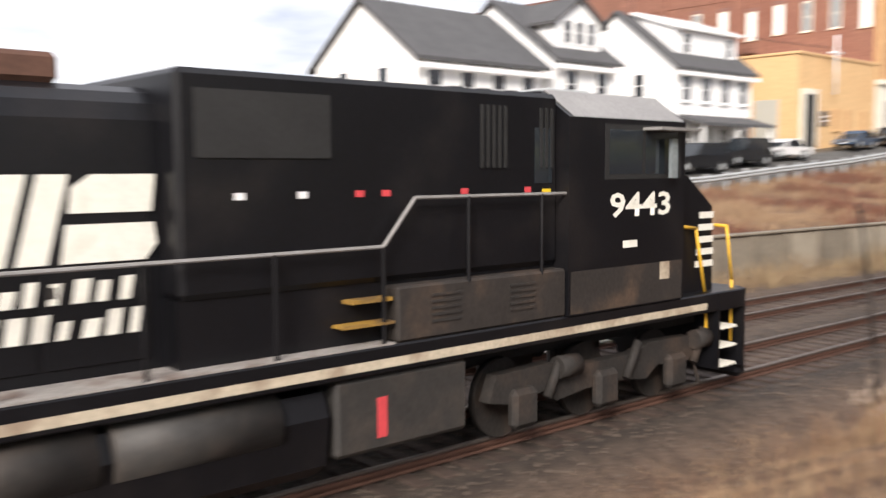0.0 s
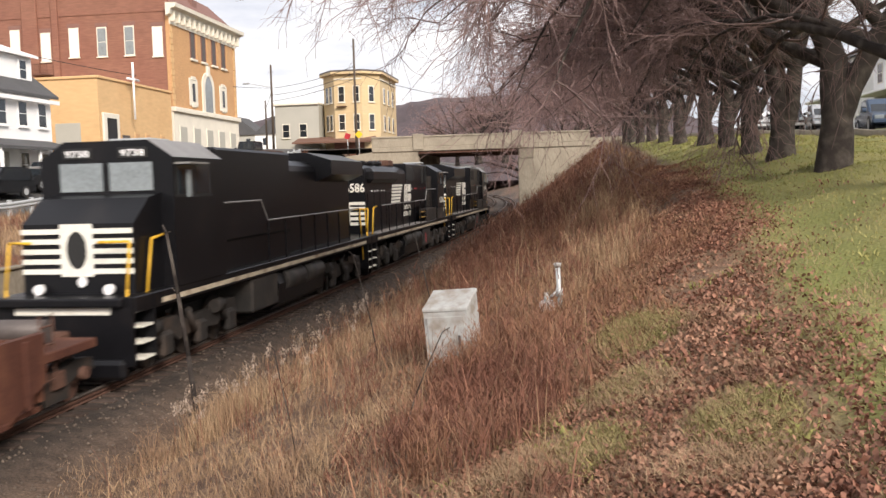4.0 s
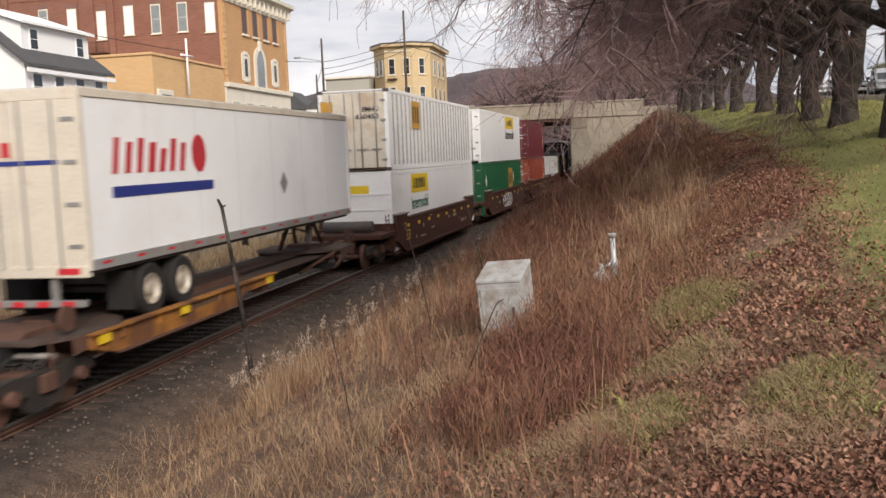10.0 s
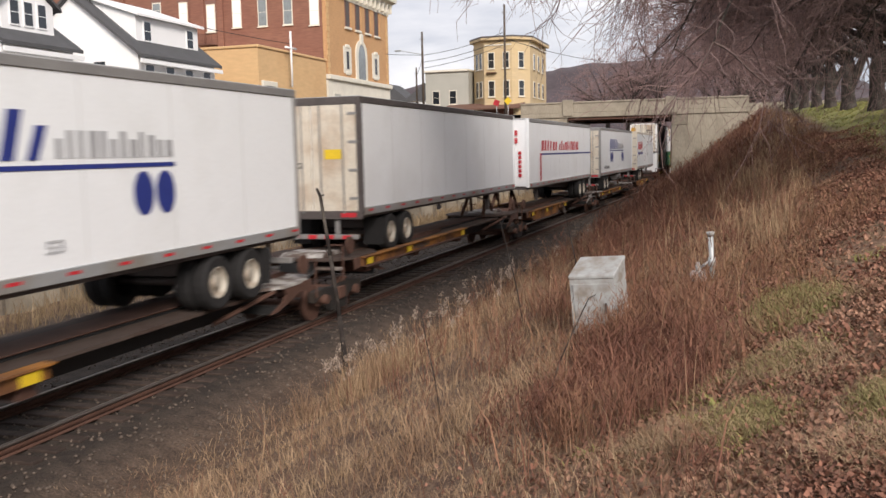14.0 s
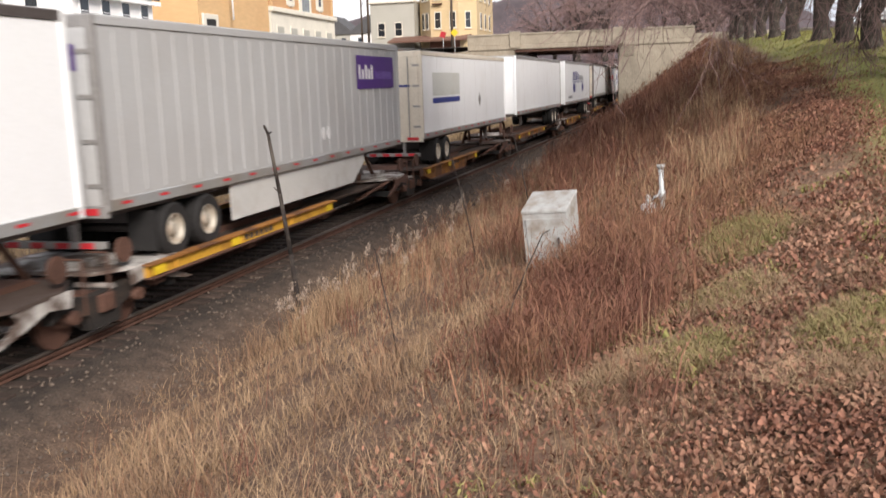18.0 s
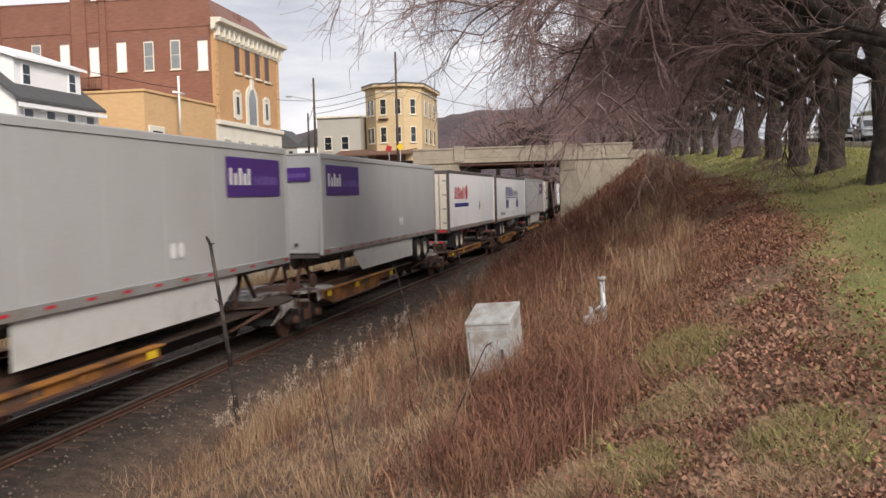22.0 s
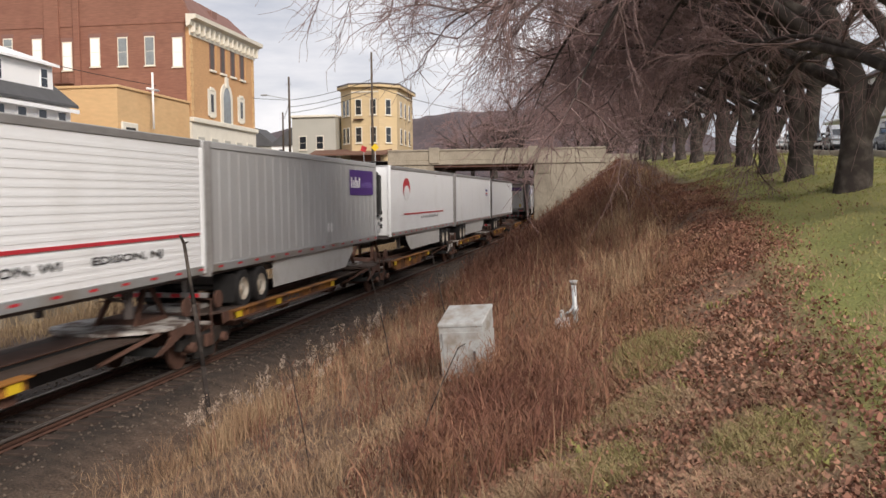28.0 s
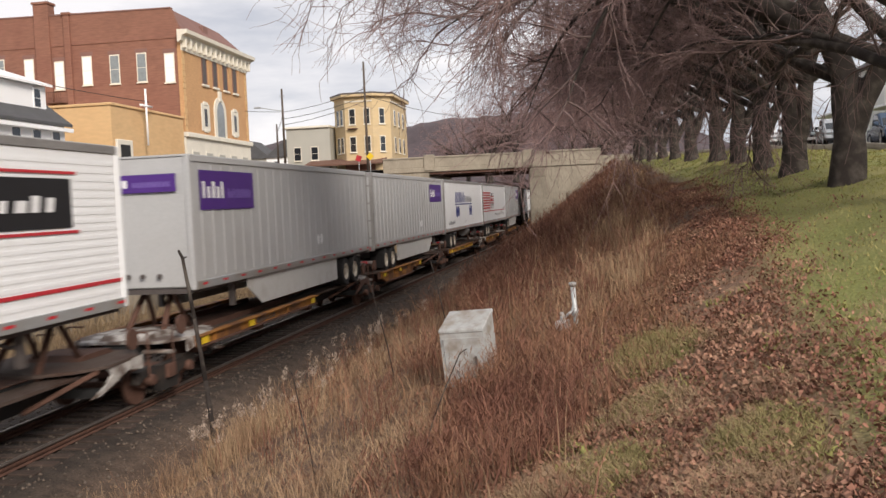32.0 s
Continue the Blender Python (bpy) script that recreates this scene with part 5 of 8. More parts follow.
    for y0, n in ((3.95, 5), (5.1, 3)):
        for k in range(n):
            part("slat", bx(cw + 0.002, cw + 0.025, y0 + k * 0.11, y0 + k * 0.11 + 0.05, 3.55, 4.3), "black_steel", L)
    if wide:
        rad = B()
        prism(rad, [(-0.93, 3.68), (-1.48, 3.90), (-1.48, 4.36), (-0.6, 4.62), (0.6, 4.62), (1.48, 4.36), (1.48, 3.90), (0.93, 3.68)], "y", -9.0 - tail, -4.4)
        part("radiator_cabin", rad, bl, L, "black flared radiator cabin")
    else:
        for y in (-7.6, -6.0, -4.4):
            part("radiator_fan", tb((0, y, 4.34), (0, y, 4.5), 0.62, seg=18), bl, L)
        part("radiator_flare", bx(-1.2, 1.2, -8.6, -3.4, 3.6, 4.2, 0.15), bl, L)
    # number on the hood end and warning stripes
    for k in range(5):
        part("end_stripe", bx(-0.9, 0.9, -8.912 - tail, -8.904 - tail, 1.95 + k * 0.2, 2.07 + k * 0.2), "white_paint", L)
    eb = part("end_emblem", bx(-0.34, 0.26, -8.916 - tail, -8.913 - tail, 2.05, 2.85), "white_paint", L, "plain white emblem field")
    oval = B()
    prism(oval, [(-0.04 + 0.2 * math.cos(a), 2.45 + 0.3 * math.sin(a)) for a in np.linspace(0, 2 * math.pi, 14, endpoint=False)], "y", -8.920 - tail, -8.917 - tail)
    part("emblem_mark", oval, "black_steel", eb, "plain dark mark")
    rear_text(L, number, 0.06, 0.90, -8.905 - tail, 3.24, 3.60, "white_paint", "number")
    rear_text(L, number, -0.88, -0.36, -8.905 - tail, 3.30, 3.50, "white_paint", "number")
    part("headlight_box", bx(-0.30, 0.06, -8.96 - tail, -8.905 - tail, 3.2, 4.15, 0.02), "black_steel", L)
    for k in (3.72, 3.95):
        part("headlight", tb((-0.12, -8.95 - tail, k), (-0.12, -9.04 - tail, k), 0.085, seg=12), "ink_white", L)
    # exhaust and horn
    part("exhaust_stack", bx(-0.5, 0.5, -2.4, -1.2, 4.34, 4.62, 0.05), "rust", L)
    hn = B()
    for k in range(3):
        tube(hn, (-0.2 + k * 0.2, -3.5, 4.5), (-0.2 + k * 0.2, -3.1, 4.52), 0.03, 0.09, 8)
    tube(hn, (0, -3.55, 4.3), (0, -3.55, 4.5), 0.04, seg=6)
    part("horn", hn, "black_steel", L)
    # cab
    c = B()
    if wide:
        prism(c, [(-1.5, 1.62), (1.5, 1.62), (1.5, 4.2), (0.95, 4.56), (-0.95, 4.56), (-1.5, 4.2)], "y", 5.5, 8.35)
    else:
        prism(c, [(-1.5, 1.62), (1.5, 1.62), (1.5, 4.1), (0.8, 4.5), (-0.8, 4.5), (-1.5, 4.1)], "y", 5.9, 8.1)
    cab = part("cab", c, bl, L, "black crew cab")
    yf = 8.35 if wide else 8.1
    nz = B()
    if wide:
        prism(nz, [(yf, 1.62), (yf + 1.35, 1.62), (yf + 1.3, 2.95), (yf + 0.55, 3.42), (yf, 3.5)], "x", -1.2, 1.2)
    else:
        prism(nz, [(yf, 1.62), (yf + 1.1, 1.62), (yf + 1.1, 2.9), (yf + 0.9, 3.05), (yf, 3.05)], "x", -0.9, 0.9)
    nose = part("nose", nz, bl, L, "sloping black nose")
    nx, ny = (1.2, yf + 1.36) if wide else (0.9, yf + 1.11)
    for k in range(5):
        z = 2.0 + k * 0.19
        part("nose_stripe", bx(-nx, nx, ny - 0.01, ny, z, z + 0.1), "white_paint", nose)
        part("nose_stripe", bx(nx, nx + 0.006, ny - 0.55 + 0.03 * k, ny - 0.03, z, z + 0.1), "white_paint", nose)
    nb = part("nose_emblem", bx(-0.35, 0.35, ny, ny + 0.008, 1.95, 2.95), "white_paint", nose, "plain white emblem field")
    oval = B()
    prism(oval, [(0.22 * math.cos(a), 2.45 + 0.36 * math.sin(a)) for a in np.linspace(0, 2 * math.pi, 14, endpoint=False)], "y", ny + 0.009, ny + 0.012)
    part("emblem_mark", oval, "black_steel", nb, "plain dark mark")
    part("nose_headlight", tb((-0.1, ny, 1.85), (-0.1, ny + 0.05, 1.85), 0.1), "ink_white", nose)
    for x in (-0.75, 0.75):
        part("ditch_light", tb((x, ny + 0.1, 1.72), (x, ny + 0.25, 1.72), 0.1, seg=12), "ink_white", nose)
    for x0, x1 in ((-1.05, -0.08), (0.08, 1.05)):
        part("windscreen", bx(x0, x1, yf, yf + 0.012, 3.55, 4.12), "glass_pale", cab, "pale reflecting windscreen")
    part("number_board", bx(-0.95, -0.3, yf, yf + 0.03, 4.2, 4.42, 0.01), "black_steel", cab)
    part("number_board", bx(0.3, 0.95, yf, yf + 0.03, 4.2, 4.42, 0.01), "black_steel", cab)
    for x0 in (-0.92, 0.34):
        t = part("number", text_mesh(number, 0.55, 0.14, "ink_white"), "", cab)
        t.matrix_local = pose(x0 + 0.57, yf + 0.034, 4.24, 0, 0, 180)
    for s in (1, -1):
        for y0, y1 in (((6.4, 7.2), (7.28, 8.12)) if wide else ((6.35, 6.95), (7.0, 7.6))):
            part("side_window", bx(min(s * 1.5, s * 1.512), max(s * 1.5, s * 1.512), y0, y1, 3.46, 4.06), "glass_dark", cab, "dark cab side window")
        part("window_frame", bx(min(s * 1.5, s * 1.508), max(s * 1.5, s * 1.508), 6.3, 8.22 if wide else 7.7, 3.39, 4.13), "black_steel", cab)
        part("sunshade", bx(min(s * 1.5, s * 1.85), max(s * 1.5, s * 1.85), 7.2 if wide else 6.6, 8.25 if wide else 7.7, 4.06, 4.10), "trim_grey", cab, "pale sunshade over the window")
        part("mirror", bx(min(s * 1.6, s * 1.66), max(s * 1.6, s * 1.66), 7.75, 7.9, 3.4, 3.95), "glass_pale", cab)
        part("cab_door", bx(min(s * 0.6, s * 1.2), max(s * 0.6, s * 1.2), 5.47, 5.5, 1.7, 3.9), "truck_grey", cab)
    side_text(cab, number, 1.5, 6.42, 7.95, 2.87 if wide else 2.45, 3.21 if wide else 2.78, "white_paint", "number")
    part("dust_panel", bx(1.5, 1.504, 5.55, 8.3, 1.64, 2.2), "loco_grime", cab, "dusty brown lower cab side")
    part("data_plate", bx(1.504, 1.508, 7.7, 7.95, 1.95, 2.2), "sill_cream", cab)
    part("road_mark", bx(1.5, 1.506, 6.75, 7.1, 2.45, 2.55), "white_paint", cab)
    if wide:
        # grey sheets over the black chamfers paint the roof's reflection
        for s in (1, -1):
            rp = B()
            prism(rp, [(s * 1.47, 4.225), (s * 1.5, 4.205), (s * 0.96, 4.578), (s * 0.93, 4.568)], "y", 5.6, 8.3)
            part("roof_reflection", rp, "trim_grey", cab, "pale grey sheet painting the reflection on the sloping roof")
        part("door_window", bx(cw + 0.003, cw + 0.012, 5.0, 5.36, 3.35, 4.05), "glass_dark", L)
        part("door_placard", bx(cw + 0.003, cw + 0.008, 5.16, 5.34, 3.2, 3.28), "ink_yellow", L)
        for k in range(3):
            part("roof_vent", tb((0.5, 4.2 + 0.55 * k, 4.49), (0.5, 4.2 + 0.55 * k, 4.57), 0.16, seg=12), bl, L)
    part("walkway", bx(0.94, 1.47, -8.8, 2.35, 1.621, 1.64), "deck_grey", L, "worn grey walkway plate")
    part("roof_aerial", bx(-0.5, 0.5, 6.2, 7.2, 4.58, 4.66, 0.02), "galv", cab)
    part("anticlimber", bx(-1.3, 1.3, hy, hy + 0.25, 1.45, 1.62, 0.03), bl, L)
    # stripes-and-letters emblem on the hood side
    for k in range(6):
        z = 2.70 + k * 0.142
        part("hood_stripe", bx(0.95, 0.956, eo - 5.25 + 0.05 * k, eo - 3.25 + 0.14 * k, z, z + 0.097), "white_paint", L, "white horizontal stripe")
    em = B()
    prism(em, [(y + eo, z) for y, z in ((-2.25, 2.70), (-1.95, 2.70), (-1.72, 3.5), (-2.02, 3.5))], "x", 0.95, 0.956)
    prism(em, [(y + eo, z) for y, z in ((-1.85, 2.70), (-1.55, 2.70), (-1.32, 3.5), (-1.62, 3.5))], "x", 0.95, 0.956)
    prism(em, [(y + eo, z) for y, z in ((-1.42, 2.70), (-0.55, 2.70), (-0.42, 2.85), (-0.45, 3.05), (-1.36, 3.05))], "x", 0.95, 0.956)
    prism(em, [(y + eo, z) for y, z in ((-1.33, 3.15), (-0.47, 3.15), (-0.42, 3.5), (-1.1, 3.5), (-1.3, 3.38))], "x", 0.95, 0.956)
    part("hood_emblem", em, "white_paint", L, "large plain white emblem")
    blocks(L, 7, 0.95, eo - 2.3, eo - 0.62, 2.34, 2.56, "white_paint", 0.2, "line_mark", 4)
    blocks(L, 8, 0.95, eo - 2.5, eo - 0.52, 2.02, 2.26, "white_paint", 0.2, "line_mark", 5)
    for y in (-7.9, -7.3, -6.8, -6.0, -5.45, 0.3, 1.1, 1.9, 2.3, 3.6, 4.8):
        part("warning_label", bx(cw + 0.002 if y > 0 else 0.95, cw + 0.006 if y > 0 else 0.955, y, y + 0.13, 3.24, 3.31), "red_light" if y > 1.2 else "ink_white", L)
    # walkway handrail
    for s in (1.44, -1.44):
        hr = B()
        ys = np.linspace(-8.3, 2.2, 8)
        for a, b in zip(ys, ys[1:]):
            tube(hr, (s, a, 2.70), (s, b, 2.70), 0.022, seg=6)
        tube(hr, (s, 2.2, 2.70), (s, 2.7, 3.22), 0.022, seg=6), tube(hr, (s, 2.7, 3.22), (s, 5.5, 3.22), 0.022, seg=6)
        part("handrail", hr, "trim_grey", L, "grey tube handrail")
    for y in np.linspace(-8.3, 2.2, 8):
        for s in (1.44, -1.44):
            part("stanchion", tb((s, y, 1.5), (s, y, 2.70), 0.026, seg=6), bl, L)
    for y in (3.6, 5.0):
        part("stanchion", tb((1.44, y, 2.2), (1.44, y, 3.22), 0.026, seg=6), bl, L)
    part("tool_step", bx(1.2, 1.42, 1.75, 2.35, 2.1, 2.14), "yellow_dirty", L, "yellow edged step")
    part("tool_step", bx(1.2, 1.46, 1.6, 2.35, 1.85, 1.88), "yellow_dirty", L)
    # underside
    tk = B()
    prism(tk, [(-1.35, 0.42), (-1.1, 0.25), (1.1, 0.25), (1.35, 0.42), (1.42, 0.95), (1.3, 1.2), (-1.3, 1.2), (-1.42, 0.95)], "y", -3.3, 1.4)
    part("fuel_tank", tk, "loco_black", L, "black fuel tank")
    for y0, y1 in ((-3.2, -1.3), (-1.15, 0.75)):
        part("air_reservoir", tb((1.16, y0, 0.98), (1.16, y1, 0.98), 0.33, seg=18), "tank_dark", L, "dark grey air reservoir")
        part("air_reservoir", tb((-1.16, y0, 0.98), (-1.16, y1, 0.98), 0.33, seg=14), "tank_dark", L)
    part("equipment_locker", bx(-1.42, 1.42, 1.5, 3.6, 0.45, 1.3, 0.05), "tank_dark", L)
    part("fuel_gauge", bx(1.42, 1.425, 2.1, 2.25, 0.6, 1.05), "red_light", L)
    loco_truck(L, 6.7), loco_truck(L, -6.7 - 0.4 * tail)
    L.scale = (1.06, 1.0, 1.115)
    return L


# -- well cars and containers --


def well_car(length, label, ribbed=False, mark="", seed=0):
    rng = random.Random(seed)
    m = "well_rust" if ribbed else "well_brown"
    w = thing("well_car", label, "railway wagon", "well cars of the train")
    h, e = length / 2, 1.9
    top = 1.28 if ribbed else 1.48
    for s in (1, -1):
        sd = B()
        prism(sd, [(-h + e, 1.68), (-h + e + 1.5, 1.68), (-h + e + 1.53, top), (h - e - 1.53, top), (h - e - 1.5, 1.68), (h - e, 1.68), (h - e, 0.75), (h - e - 1.1, 0.30), (-h + e + 1.1, 0.30), (-h + e, 0.75)] if not ribbed else [(-h + e, top + 0.25), (h - e, top + 0.25), (h - e, 0.75), (h - e - 1.1, 0.30), (-h + e + 1.1, 0.30), (-h + e, 0.75)], "x", min(s * 1.36, s * 1.5), max(s * 1.36, s * 1.5))
        side = part("side_sill", sd, m, w, "brown steel well side")
        part("top_chord", bx(min(s * 1.33, s * 1.54), max(s * 1.33, s * 1.54), -h + e + 1.54, h - e - 1.54, (top + 0.25 if ribbed else top) - 0.05, (top + 0.25 if ribbed else top) + 0.06, 0.015), m, side)
        part("bottom_chord", bx(min(s * 1.33, s * 1.54), max(s * 1.33, s * 1.54), -h + e + 1.1, h - e - 1.1, 0.26, 0.36, 0.015), m, side)
        if ribbed:
            for k in range(13):
                y = -h + e + 0.6 + k * (2 * h - 2 * e - 1.2) / 12
                part("rib", bx(min(s * 1.5, s * 1.58), max(s * 1.5, s * 1.58), y - 0.06, y + 0.06, 0.42, top + 0.2, 0.01), m, side)
        else:
            for k in range(8):
                y = -h + e + 1.5 + k * (2 * h - 2 * e - 3) / 7
                part("reflector", bx(min(s * 1.502, s * 1.508), max(s * 1.502, s * 1.508), y - 0.17, y + 0.17, 1.16, 1.28), "yellow_paint", side)
            for end in (-1, 1):
                part("end_lip", bx(min(s * 1.30, s * 1.56), max(s * 1.30, s * 1.56), *sorted((end * (h - e), end * (h - e - 1.55))), 1.68, 1.72), "deck_grey", side)
            for k in range(11):
                y, z = rng.uniform(-h + e + 0.6, h - e - 1.4), rng.choice((0.62, 0.8, 0.98, 1.34))
                part("stencil_line", bx(*sorted((s * 1.502, s * 1.507)), y, y + rng.uniform(0.15, 0.75), z, z + rng.choice((0.04, 0.06, 0.14))), "stencil_pale", side)
    part("floor", bx(-1.36, 1.36, -h + e, h - e, 0.26, 0.34), m, w)
    for s in (1, -1):
        a, b = sorted((s * (h - e - 0.02), s * h))
        part("end_platform", bx(-1.4, 1.4, a, b, 0.98, 1.15, 0.02), m, w)
        part("end_wall", bx(-1.36, 1.36, *sorted((s * (h - e), s * (h - e + 0.12))), 0.4, 1.4), m, w)
        part("centre_plate", bx(-0.35, 0.35, a, b, 0.72, 0.98), "rust", w)
        part("coupler", bx(-0.15, 0.15, *sorted((s * h, s * (h + 0.45))), 0.72, 1.0, 0.04), "rust", w)
        railway_truck(w, s * (h - 0.95))
        for x in (-1.25, 1.25):
            ld = B()
            y = s * (h - e + 0.5)
            for d in (-0.2, 0.2):
                tube(ld, (x, y + d, 0.55), (x, y + d, 1.75), 0.02, seg=6)
            for k in range(4):
                tube(ld, (x, y - 0.2, 0.65 + k * 0.3), (x, y + 0.2, 0.65 + k * 0.3), 0.018, seg=6)
            part("ladder", ld, "rust", w)
        part("brake_reservoir", tb((-0.9, s * (h - 0.75), 1.38), (0.9, s * (h - 0.75), 1.38), 0.2, seg=12), "trim_dark", w)
    if mark:
        side_text(w, mark[0], 1.505, -h + e + 0.9, -h + e + 1.15, 1.05, 1.35, "ink_gold", "stencil")
        side_text(w, mark[1:], 1.505, -h + e + 1.15, -h + e + 1.75, 0.68, 1.08, "ink_gold", "stencil")
    w.scale = (1.05, 1.0, 1.06)
    return w


def container(length, height, width, color, label, ribs="corrugated", doors=True, dirty=False, n=None):
    """A shipping container standing on z=0; its doors face -y."""
    c = thing("shipping_container", label, "container", "containers of the train")
    h, w = length / 2, width / 2
    core = B()
    box(core, -w + 0.06, w - 0.06, -h + 0.08, h - 0.08, 0.12, height - 0.05)
    part("shell", core, color, c)
    for s in (1, -1):
        if ribs == "corrugated":
            pts, p = [], 0.28
            k = int((length - 0.4) / p)
            y = -h + 0.2
            for i in range(k):
                pts += [(s * (w - 0.05), y), (s * (w - 0.05), y + 0.07), (s * (w - 0.012), y + 0.14), (s * (w - 0.012), y + 0.21)]
                y += p
            pts += [(s * (w - 0.05), h - 0.2), (s * (w - 0.07), h - 0.2), (s * (w - 0.07), -h + 0.2)]
            bm = B()
            prism(bm, pts, "z", 0.15, height - 0.12)
            part("side_panel", bm, color, c, "corrugated steel side")
        else:
            part("side_panel", bx(min(s * (w - 0.07), s * (w - 0.015)), max(s * (w - 0.07), s * (w - 0.015)), -h + 0.1, h - 0.1, 0.15, height - 0.12), color, c)
            if ribs == "posts":
                bm = B()
                k = 26
                for i in range(1, k):
                    y = -h + 0.1 + i * (length - 0.2) / k
                    box(bm, min(s * (w - 0.02), s * (w + 0.004)), max(s * (w - 0.02), s * (w + 0.004)), y - 0.055, y + 0.055, 0.2, height - 0.15)
                part("side_post", bm, "trim_grey", c, "grey vertical side posts")
        for z in (0.0, height - 0.14):
            part("side_rail", bx(min(s * (w - 0.09), s * w), max(s * (w - 0.09), s * w), -h, h, z, z + 0.14, 0.01), color, c)
        for y in (-h, h - 0.16):
            part("corner_post", bx(min(s * (w - 0.15), s * (w + 0.002)), max(s * (w - 0.15), s * (w + 0.002)), y - 0.002, y + 0.162, 0.0, height, 0.01), color, c)
            for z in (0.0, height - 0.12):
                part("corner_casting", bx(min(s * (w - 0.17), s * (w + 0.008)), max(s * (w - 0.17), s * (w + 0.008)), y - 0.008, y + 0.17, z - 0.004, z + 0.124, 0.01), "trim_dark" if dirty else color, c)
    part("roof", bx(-w + 0.03, w - 0.03, -h + 0.03, h - 0.03, height - 0.06, height - 0.01), color, c)
    dm = "dirty_door" if dirty else color
    if doors:
        for s in (-1, 1):
            d = part("door", bx(*sorted((s * 0.02, s * (w - 0.16))), -h - 0.004, -h + 0.06, 0.12, height - 0.12, 0.01), dm, c, "container door leaf")
            for k in (0.25, 0.75):
                x = s * (0.02 + k * (w - 0.2))
                part("lock_rod", tb((x, -h - 0.04, 0.1), (x, -h - 0.04, height - 0.1), 0.022, seg=7), "trim_grey", d)
                part("handle", bx(x - 0.18, x + 0.18, -h - 0.06, -h - 0.03, 0.75, 0.8), "trim_grey", d)
            for k in range(4):
                z = 0.35 + k * (height - 0.8) / 3
                part("hinge", bx(*sorted((s * (w - 0.28), s * (w - 0.1))), -h - 0.03, -h - 0.005, z, z + 0.08), "trim_grey", d)
    else:
        part("front_wall", bx(-w + 0.1, w - 0.1, -h + 0.0, -h + 0.06, 0.12, height - 0.12), dm, c)
        for k in range(4):
            part("end_rib", bx(-w + 0.2, w - 0.2, -h - 0.03, -h + 0.002, 0.4 + k * 0.55, 0.46 + k * 0.55), color, c)
    c.scale = (1.06, 1.0, 1.06)
    return c


# -- flatcars and trailers --


